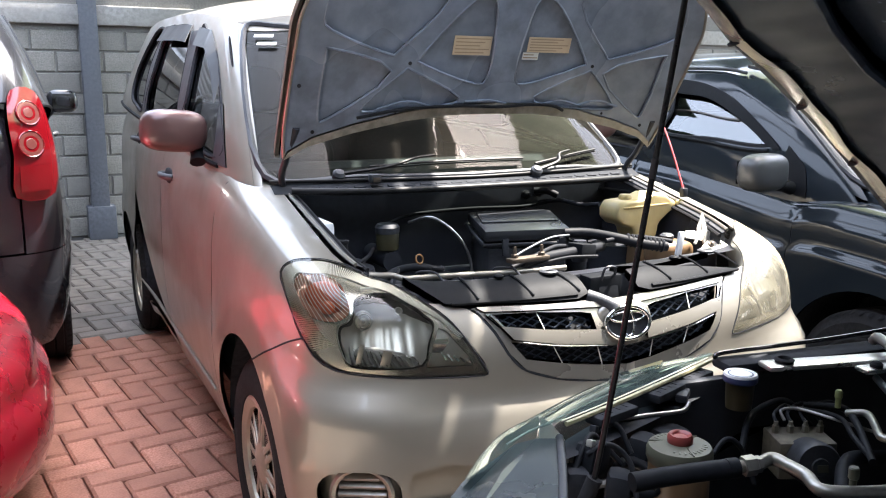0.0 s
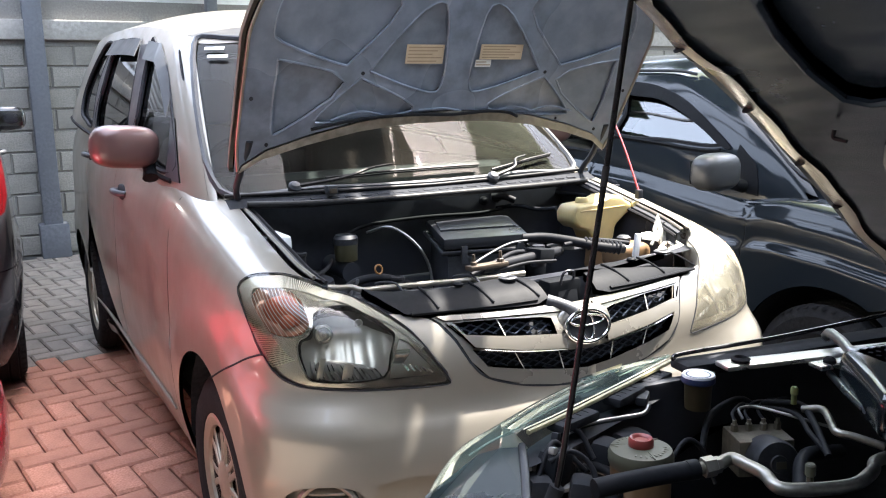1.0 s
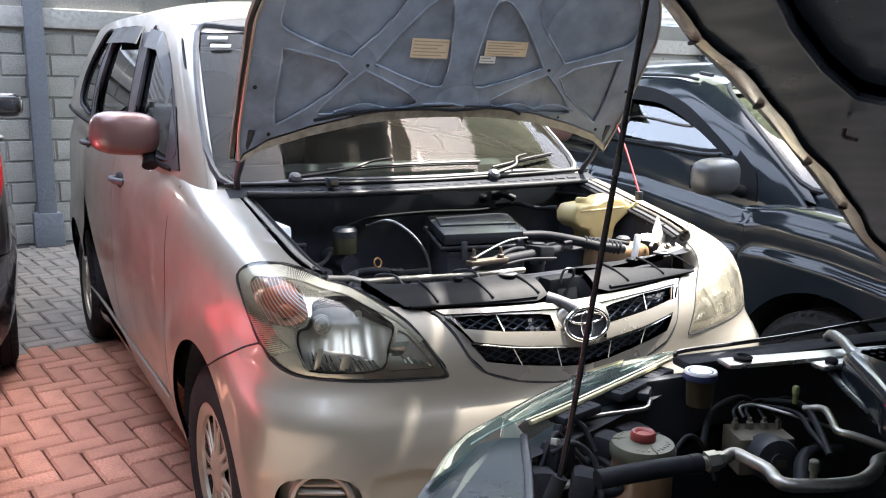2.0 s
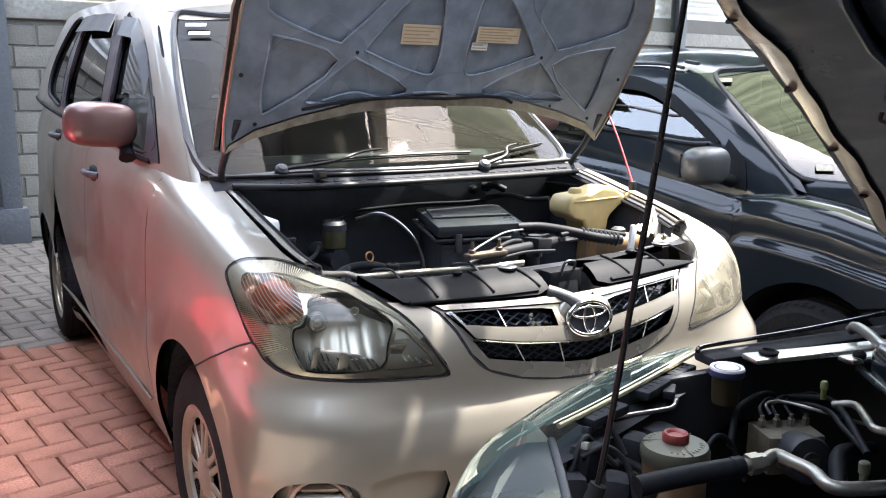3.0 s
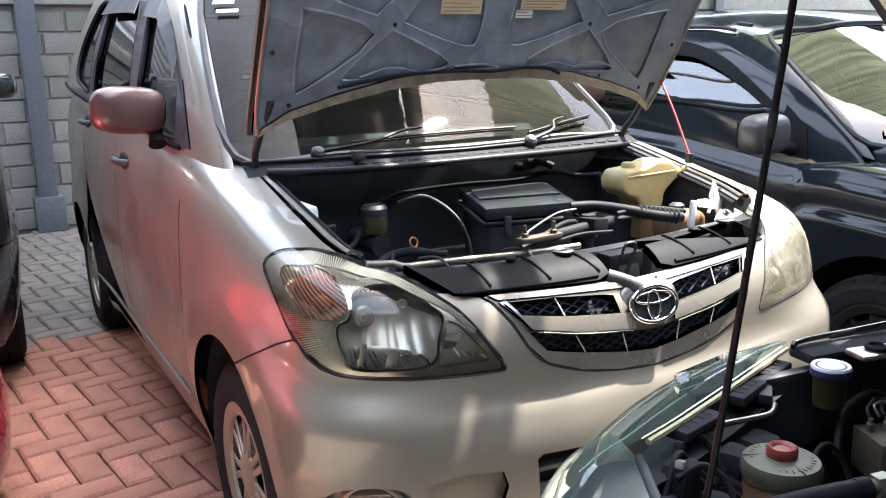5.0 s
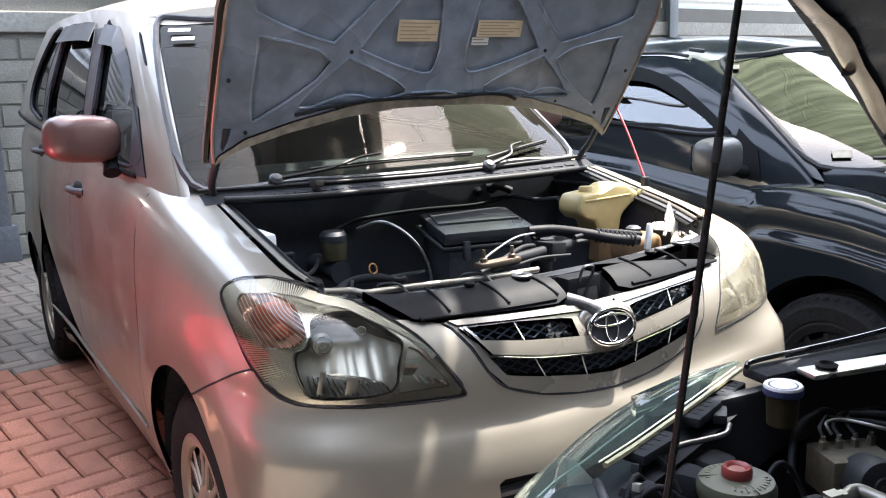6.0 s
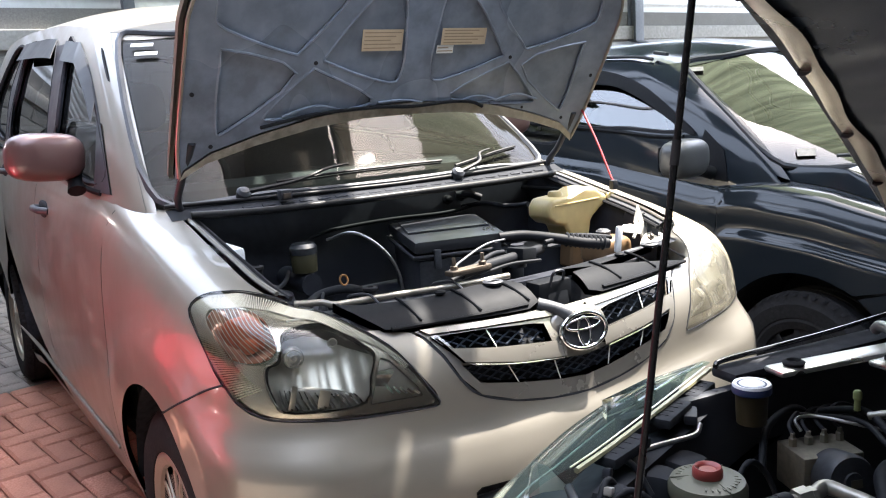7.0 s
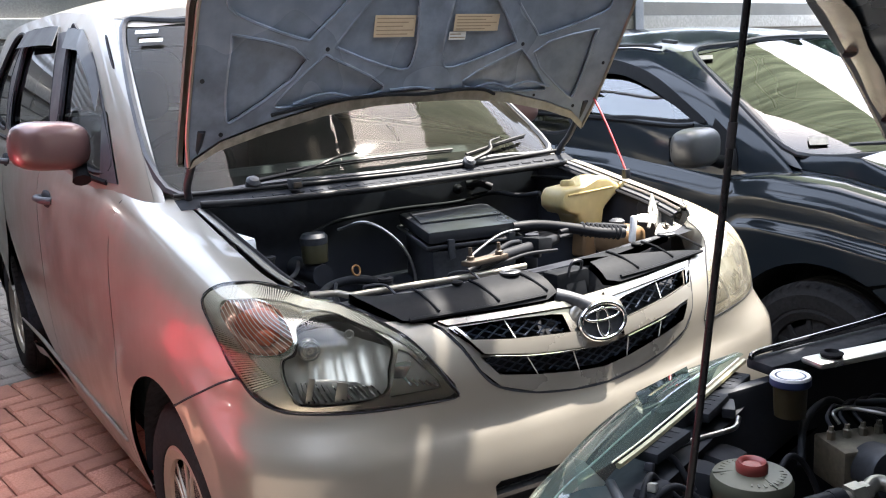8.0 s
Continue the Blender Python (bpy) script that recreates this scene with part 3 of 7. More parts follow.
def car_body(car, hull, cabin, paintm, o):
    """Panels, glass, roof, doors, wheels and cabin of a car. o holds its measures."""
    L = hull.length
    wrap = lambda u, v: hull.at(np.where(u > L, -(2 * L - u), u), v)
    N = cabin.n
    cwrap = lambda u, v: cabin.at(np.where(u > N, -(2 * N - u), u), v)
    ya, yr, za, R = o["front_axle"], o["rear_axle"], o["radius"] + .01, o["arch"]
    d1, d2, d3 = o["door1"], o["door2"], o["door3"]
    g = .003
    ctop = 1.04
    for s in (-1, 1):
        U = lambda y: side_uv(hull, y, .5)[0]
        f = o["fender"](hull, za, R, g)
        panel("front_fender", hull.at, mirror_loop(f, s), paintm, car)
        low = .05
        dl = [(U(d1) + g, low), (U(d1) + g, ctop), (U(d2) - g, ctop), (U(d2) - g, low)]
        fd = panel("front_door", hull.at, mirror_loop(dl, s), paintm, car)
        ar = arch_uv(hull, yr, za, R, 188, 140, 10)
        a2 = [p for p in ar if p[0] < U(d3) - g]
        rl = [(U(d2) + g, low), (U(d2) + g, ctop), (U(d3) - g, ctop), (U(d3) - g, .62)]
        rl = rl + [p for p in arch_uv(hull, yr, za, R + .004, 100, 186, 24) if p[0] < U(d3) - g]
        rd = panel("rear_door", hull.at, mirror_loop(rl, s), paintm, car)
        ql = [(U(d3) + g, ctop), (U(d3) + g, .66)] + [p for p in arch_uv(hull, yr, za, R, 150, 8, 22) if p[0] > U(d3) + g]
        ql += [(L - .93, .12), (L - .93, .42), (L - .62, .42), (L - .62, ctop)]
        panel("quarter_panel", hull.at, mirror_loop(ql, s), paintm, car)
        panel("sill", hull.at, mirror_loop([(U(ya + R) + .03, 0), (U(ya + R) + .03, low - .004), (U(yr - R) - .02, low - .004), (U(yr - R) - .02, 0)], s), paintm, car)
        for d in (d1, d2, d3):
            z0 = .06 if d != d3 else .62
            shut_line("door_gap", hull, mirror_loop([(U(d), z0), (U(d), ctop)], s), car)
        for door, y, v in ((fd, o["handle1"], o["handle_v"][0]), (rd, o["handle2"], o["handle_v"][1])):
            u = U(y)
            p = hull.at(s * u, v)
            cup = blob("handle_cup", (.012, .075, .032), pose(*(p + np.array([-s * .006, 0, 0]))), DULL_BLACK, door, power=3)
            tube("door_handle", [p + np.array([s * a, b, c]) for a, b, c in ((-.004, -.085, 0), (.022, -.06, .004), (.028, 0, .006), (.022, .06, .004), (-.004, .085, 0))], .013, o.get("handle_mat", paintm), door, n=8)
        # side glass and its frame
        holes = [rounded(mirror_loop(h, s), 4) for h in o["windows"]]
        c0, c1 = o["frame"]
        k = o.get("skirt", 0.)
        fl = mirror_loop([(c0, -.13 - k), (c0 + .8, -.09 - k), (c1, -.05 - k), (c1 - .05, 1), (c0, 1)], s)
        panel("window_frame", cabin.at, fl, paintm, car, holes=holes, step=.1, edge=.02, centre=(0, 2.4, 1.1))
        for h in o["windows"]:
            c = np.mean(h, axis=0)
            grow = [(c[0] + (a - c[0]) * 1.03, c[1] + (b - c[1]) * 1.03) for a, b in h]
            gp = panel("side_glass", cabin.at, rounded(mirror_loop(grow, s), 4), o["glass"], car, step=.12, lift=-.014, edge=0, centre=(0, 2.4, 1.1))
            q = rounded(mirror_loop(h, s), 6)
            tube("window_rubber", cabin.at(q[:, 0], q[:, 1]) * np.array([.995, 1, 1]), .009, DULL_BLACK, gp, n=5, soft=False, closed=True)
        b0, bv = o.get("moulding", (c0 + .95, -.02))
        belt = np.array([cabin.at(s * a, bv) for a in np.linspace(b0, c1 - .6, 24)])
        tube("belt_moulding", belt + np.array([s * .002, 0, -.006]), .009, COVER_BLACK, car, n=6, soft=False)
        for ax in (ya, yr):
            wheel(car, s * o["track"], ax, s, o["radius"], o["rim"], cover=o.get("cover", CAP_SILVER))
    # glass front and rear, roof, tail
    panel("windscreen", cabin.at, rounded([(-o["screen"], .04), (-1, .02), (0, .015), (1, .02), (o["screen"], .04), (o["screen"] - .04, .93), (1.2, .97), (0, .98), (-1.2, .97), (-o["screen"] + .04, .93)], 4), o["screen_glass"], car, step=.1, lift=-.004, edge=0, centre=(0, 2.4, 1.1))
    q = rounded([(-o["screen"], .04), (-1, .02), (0, .015), (1, .02), (o["screen"], .04), (o["screen"] - .04, .93), (1.2, .97), (0, .98), (-1.2, .97), (-o["screen"] + .04, .93)], 6)
    tube("windscreen_seal", cabin.at(q[:, 0], q[:, 1]), .011, BLACK_PLASTIC, car, n=6, soft=False, closed=True)
    for s in (-1, 1):
        panel("pillar", cabin.at, mirror_loop([(o["screen"] - .06, -.15), (o["frame"][0] + .004, -.13), (o["frame"][0] + .004, 1), (o["screen"] - .06, 1)], s), paintm, car, step=.08, edge=.02, lift=-.001, centre=(0, 2.4, 1.1))
    panel("roof_header", cabin.at, [(-o["screen"], .955), (o["screen"], .955), (o["screen"], 1), (-o["screen"], 1)], paintm, car, step=.08, edge=.01, lift=-.002, centre=(0, 2.4, 1.1))
    c1 = o["frame"][1]
    rear = [(N - 1.15, .12), (N, .1), (N + 1.15, .12), (N + 1.05, .88), (N, .92), (N - 1.05, .88)]
    panel("tailgate_frame", cwrap, [(c1 - .05, 0), (2 * N - c1 + .05, 0), (2 * N - c1 + .05, 1), (c1 - .05, 1)], paintm, car, holes=[rounded(rear, 4)], step=.1, edge=.02, centre=(0, 2.4, 1.1), lift=-.001)
    panel("rear_glass", cwrap, rounded(rear, 4), GLASS_DARK, car, step=.1, lift=-.012, edge=0, centre=(0, 2.4, 1.1))
    top = lambda a: cwrap(np.array([a]), np.array([1.]))[0]
    mid = np.array([0, o["roof_mid"], 0])

    def cap(a, k):
        e = top(a * 2 * N)
        p = mid + (e - mid) * np.array([k, k, 1])
        p[2] = e[2] + (o["roof_z"] - e[2]) * (1 - k ** 2.4) if k < 1 else e[2]
        return p
    vs = [cap(i / 96, 1 - j / 12) for i in range(96) for j in range(13)]
    fs = [(i * 13 + j, ((i + 1) % 96) * 13 + j, ((i + 1) % 96) * 13 + j + 1, i * 13 + j + 1) for i in range(96) for j in range(12)]
    raw("roof", vs, fs, paintm, car, smooth=60)
    panel("tailgate", wrap, [(L - .61, .425), (L + .61, .425), (L + .61, ctop), (L - .61, ctop)], paintm, car)
    panel("rear_bumper", wrap, [(L - .925, .12), (L - .8, .02), (L + .8, .02), (L + .925, .12), (L + .925, .415), (L - .925, .415)], paintm, car)
    for s in (-1, 1):
        lamp = [(L - .76, .5), (L - .60, .49), (L - .58, 1.0), (L - .70, 1.02)]
        if o.get("lamps"):
            o["lamps"](car, hull, cabin, s)
        else:
            panel("tail_lamp", hull.at, rounded(mirror_loop(lamp, s), 4), TAIL_RED, car, lift=.006, edge=.012)
    # inside: floor pan, dash, seats, wheel, trims
    box("floor_pan", (1.36, o["length"] - 1.1, .1), pose(0, o["length"] / 2 + .35, hull.sill + .12), DULL_BLACK, car, bevel=.02)
    wz = o["belt_z"]
    for s in (-1, 1):
        box("door_trim", (.05, o["length"] - 1.75, wz - .36), pose(s * (o["half"] - .13), o["length"] / 2 + .42, (wz + .3) / 2 + .02), DASH, car, bevel=.02)
        seat(car, s * .34, o["seat_y"], .42)
    box("rear_bench", (1.15, .16, .6), pose(0, o["seat_y"] + 1.15, .78, -12, 0, 0), SEAT_CLOTH, car, bevel=.06, segments=3)
    box("dashboard", (1.28, .42, .22), pose(0, o["dash_y"], wz - .12, -6, 0, 0), DASH, car, bevel=.06, segments=3)
    st = frame_at((-.34, o["dash_y"] + .38, wz - .05), (0, .9, .42))
    tube("steering_wheel", [st @ Vector((.18 * math.cos(t), .18 * math.sin(t), 0)) for t in np.linspace(0, 2 * math.pi, 29)[:-1]], .014, BLACK_PLASTIC, car, closed=True, soft=False)
    box("steering_hub", (.3, .09, .05), st, BLACK_PLASTIC, car, bevel=.02)


def closed_front(car, hull, paintm, lamp_mat, back=1.12, top_z=1.06, lamp=((.41, .73), (.80, .76), (1.03, .94), (.9, 1.14), (.63, 1.15), (.5, .95))):
    """Bumper, lamps, grille and shut bonnet of a car whose front is not seen open."""
    def lid(a, k):
        e = hull.at(a, np.full_like(a, 1.2))
        b = np.stack([e[:, 0] * .97, np.maximum(e[:, 1] + .02, back + 0 * a), top_z + .03 * (1 - (e[:, 0] / .7) ** 2)], 1)
        kk = k[:, None]
        p = e + (b - e) * kk
        p[:, 2] += .035 * np.sin(np.pi * np.clip(k, 0, 1)) * (1 - np.clip(np.abs(a) / 1.8, 0, 1))
        return p
    panel("bonnet", lid, [(-1.7, 0), (1.7, 0), (1.7, .995), (-1.7, .995)], paintm, car, step=.07, edge=.01, centre=(0, 1, -5))
    panel("front_nose", hull.at, [(-.40, .72), (.40, .72), (.62, 1.2), (-.62, 1.2)], paintm, car, holes=[[(-.3, .76), (.3, .76), (.36, .92), (-.36, .92)]])
    plain_nose = lamp_mat is paintm
    panel("grille", hull.at, [(-.3, .76), (.3, .76), (.36, .92), (-.36, .92)], paintm if plain_nose else BLACK_PLASTIC, car, lift=-.001 if plain_nose else -.02, edge=0)
    for s in (-1, 1):
        panel("headlamp", hull.at, rounded(mirror_loop(lamp, s), 4), lamp_mat, car, lift=.002)


def fender_plain(hull, za, R, g, ya=.69, d1=1.09, a1=110):
    u1 = side_uv(hull, d1, .5)[0] - g
    return [(.86, .80), (.97, .90), (1.045, .95), (1.03, 1.02), (.98, 1.09), (.90, 1.165), (1.10, 1.17), (1.4, 1.18), (u1 + .08, 1.2), (u1 + .03, .99), (u1, .85), (u1, .05)] + arch_uv(hull, ya, za, R, -8, a1, 22)


def bumper_loop(hull, za, R, ya=.69, a0=112):
    a = arch_uv(hull, ya, za, R, a0, 190, 12)
    right = [(.39, .722), (.50, .722), (.64, .736), (.745, .745), (.815, .775), (.855, .812)] + a + [(a[-1][0] - .03, 0)]
    return right


# ---- the silver people carrier with its bonnet up ----
AV = dict(front_axle=.69, rear_axle=3.39, radius=.30, rim=.185, arch=.365, track=.685, door1=1.09, door2=2.12, door3=2.98,
          handle1=1.94, handle2=2.89, handle_v=(.835, .885), handle_mat=BLACK_PLASTIC, half=.80, length=4.12, belt_z=1.09, seat_y=1.95, dash_y=1.42,
          frame=(2.86, 8.35), screen=2.62, roof_z=1.765, roof_mid=2.85, glass=GLASS_SIDE, screen_glass=GLASS_SCREEN, fender=fender_plain,
          windows=[[(3.74, .03), (3.66, .33), (3.76, .60), (3.98, .79), (4.3, .87), (4.5, .86), (4.86, .30), (4.98, .04)],
                   [(5.12, .04), (5.05, .27), (4.86, .80), (4.98, .88), (5.3, .89), (5.52, .86), (5.63, .5), (5.72, .05)],
                   [(5.83, .07), (5.75, .5), (5.64, .85), (5.92, .88), (6.18, .66), (6.34, .38), (6.32, .14), (6.1, .07)]])
LAMP = [(1.041, .944), (1.025, 1.015), (.982, 1.081), (.941, 1.129), (.875, 1.172), (.78, 1.19), (.695, 1.165), (.60, 1.065), (.533, .977), (.487, .918), (.446, .849), (.405, .765),
        (.394, .729), (.44, .726), (.57, .735), (.69, .744), (.745, .75), (.785, .764), (.82, .783), (.862, .819), (.968, .898)]


SIGNAL = [(.925, 1.055), (.845, 1.072), (.765, 1.02), (.735, .953), (.741, .917), (.767, .897), (.815, .885), (.87, .885), (.925, .908), (.965, .945), (.965, 1.0)]
BOWL = [(.721, .762), (.741, .798), (.757, .846), (.757, .884), (.735, .905), (.726, .946), (.729, 1.001), (.705, 1.035), (.661, 1.055), (.613, 1.036), (.567, .98), (.535, .935), (.512, .898), (.527, .838), (.545, .768), (.63, .757)]


def headlamp(car, hull, s):
    """A clear headlamp: cream bezel with two openings, mirror bowl with bulb, orange signal bowl, ribs, lens and gasket."""
    root = new("headlamp")
    root.parent, root.empty_display_size = car, .1
    cen = (0, 2, .6)
    loop = rounded(mirror_loop([(.75 + (u - .75) * 1.014, .93 + (v - .93) * 1.02) for u, v in LAMP], s), 3)
    P = lambda u, v, d: Vector(hull.at(s * u, v)) - Vector(surface_normal(hull.at, np.array([[s * u, v]]), cen)[0]) * d

    def deep(depth):
        """The lens surface pushed in by depth(u, v)."""
        def fn(u, v):
            u, v = np.asarray(u, float), np.asarray(v, float)
            n = surface_normal(hull.at, np.stack([u.ravel(), v.ravel()], 1), cen).reshape(*u.shape, 3)
            return hull.at(u, v) - n * depth(np.abs(u), v)[..., None]
        return fn
    ahead = Vector((s * .3, -1, .05))
    small = [(.75 + (u - .75) * .99, .93 + (v - .93) * .99) for u, v in LAMP]
    panel("lamp_housing", hull.at, loop, LAMP_BACK, root, step=.04, lift=-.085, edge=-.083)
    bezel = panel("bezel", hull.at, rounded(mirror_loop(small, s), 3), LAMP_GREY, root, step=.03, lift=-.006, edge=.016,
                  holes=[rounded(mirror_loop(SIGNAL, s), 3), rounded(mirror_loop(BOWL, s), 3), mirror_loop([(.503, .885), (.483, .872), (.43, .785), (.422, .757), (.537, .760), (.519, .83)], s)])
    # mirror bowl, its lower shelf with slanting facets, bulb holder and side chamber
    grow = lambda q, c, k: [(c[0] + (u - c[0]) * k, c[1] + (v - c[1]) * k) for u, v in q]
    bowl = panel("main_bowl", deep(lambda u, v: .009 + .0022 * np.abs(np.sin(u * 88)) + .066 * np.clip(1 - ((u - .64) / .15) ** 2 - ((v - .90) / .2) ** 2, 0, 1) ** .8), rounded(mirror_loop(grow(BOWL, (.64, .9), 1.03), s), 3), MIRROR_BOWL, root, step=.012, edge=0)
    panel("lower_shelf", deep(lambda u, v: .024 + (v - .76) * .5), mirror_loop([(.722, .822), (.659, .826), (.593, .812), (.545, .776), (.55, .76), (.63, .757), (.72, .764)], s), LAMP_BACK, bowl, step=.02, edge=.012)
    for i in range(15):
        u = .715 - i * .0118
        tube("shelf_facet", [P(u, .763, .021), P(u + .012, .79, .03), P(u + .02, min(.818, .795 + (u - .53) * .14), .042)], [.0028, .0022, .0012], CHROME if i % 3 else LAMP_BACK, bowl, n=4)
    for u, v, w, h in ((.700, .80, .012, .05), (.635, .79, .022, .038)):
        box("shelf_mirror", (w, h, .004), frame_at(P(u, v, .022), ahead) @ pose(0, 0, 0, 0, 0, s * 14), MIRROR_BOWL, bowl, bevel=.001)
    m = frame_at(P(.697, .924, .034), ahead)
    bulb = turned("bulb_holder", [(.021, -.02), (.022, 0), (.019, .004), (.017, .002), (.015, .002), (.014, .006), (.009, .007), (.008, .002), (.004, .002), (.004, .008), (0, .009)], m, LAMP_BACK, bowl, n=32)
    turned("bulb_ring", [(.0165, .002), (.018, .0055), (.0195, .003)], m, SATIN_SILVER, bulb, n=32)
    k = frame_at(P(.600, .975, .03), ahead)
    turned("adjuster_ring", [(.006, 0), (.007, .004), (.0095, .004), (.0105, 0)], k, SATIN_SILVER, bowl, n=24)
    side = panel("side_chamber", deep(lambda u, v: .012 + 0 * u), mirror_loop([(.507, .888), (.483, .876), (.425, .785), (.42, .752), (.54, .757), (.522, .83)], s), MIRROR_BOWL, root, step=.02, edge=0)
    panel("side_mirror", deep(lambda u, v: .007 + (v - .80) * .1), mirror_loop([(.506, .888), (.478, .868), (.478, .84), (.500, .806), (.526, .812)], s), CHROME, side, step=.02, edge=.003)
    for i in range(6):
        u = .50 - i * .015
        tube("side_facet", [P(u, .808 - i * .007, .010), P(u - .012, .782 - i * .004, .009)], .0032, CHROME, side, n=4)
    # crisp bright edges round both openings
    for q, r in ((SIGNAL, .0024), (BOWL[:8], .0018)):
        e = [P(u, v, .006) for u, v in q]
        tube("opening_edge", e, r, CHROME, bezel, n=6, closed=q is SIGNAL)
    # bezel crown beads
    for a, b in (((.73, 1.075), (.655, 1.085)), ((.70, 1.09), (.645, 1.098))):
        tube("crown_bead", [P(a[0], a[1], .005), P((a[0] + b[0]) / 2, (a[1] + b[1]) / 2 + .006, .005), P(b[0], b[1], .005)], .002, LAMP_WHITE, bezel, n=4)
    # signal bowl with its amber bulb behind slanting ribs
    c = (.835, .97)
    sig = panel("signal_bowl", deep(lambda u, v: .009 + .055 * np.clip(1 - ((u - c[0]) / .11) ** 2 - ((v - c[1]) / .09) ** 2, 0, 1) ** .7), rounded(mirror_loop(grow(SIGNAL, c, 1.03), s), 3), SMOKED_ORANGE, root, step=.015, edge=0)
    blob("signal_bulb", (.054, .040, .018), frame_at(P(.870, .985, .042), (s * .7, -.7, 0)), AMBER, sig, power=2.2)
    blob("signal_collar", (.018, .016, .012), frame_at(P(.835, .945, .036), (s * .7, -.7, 0)), AMBER, sig, power=2.5)
    q = rounded(SIGNAL, 4)
    for i in range(15):
        off = (i - 7) * .0135
        t = np.linspace(-.14, .14, 57)
        line = np.stack([c[0] - t * .80 - off * .52, c[1] - t * .52 + off * .80], 1)
        line = line[inside(line, q)]
        if len(line) > 3:
            tube("lens_rib", [P(line[a][0], line[a][1], .004) for a in (0, len(line) // 2, -1)], .0009, LENS_RIB, sig, n=4)
    # fine ribs along the lens's upper and outer border
    inner = spline([(.765, .825), (.855, .885), (.955, .94), (.975, .985), (.93, 1.03), (.885, 1.08), (.79, 1.12), (.70, 1.09), (.648, 1.06), (.579, .985), (.509, .92), (.455, .845)], 18)
    outer = spline([(.825, .787), (.925, .862), (1.034, .942), (1.018, 1.012), (.976, 1.075), (.935, 1.122), (.80, 1.178), (.70, 1.155), (.630, 1.097), (.553, .995), (.493, .92), (.446, .853)], 18)
    v, f = [], []
    for a, b in zip(outer, inner):
        vv, ff = sweep([P(a[0], a[1], .002), P(b[0], b[1], .004)], .0015, 4)
        f += [tuple(len(v) + j for j in t) for t in ff]
        v += vv
    tagged(raw("border_ribs", v, f, LENS_RIB, root), kind="stuff")
    # the lamp in the sun gets the lens with the painted glow
    panel("lens", hull.at, loop, LENS if s < 0 else LENS_SUN_GLOW, root, step=.04, lift=.001, edge=0)
    tube("lens_gasket", hull.at(loop[:, 0], loop[:, 1]), .0016, DULL_BLACK, root, n=6, soft=False, closed=True)


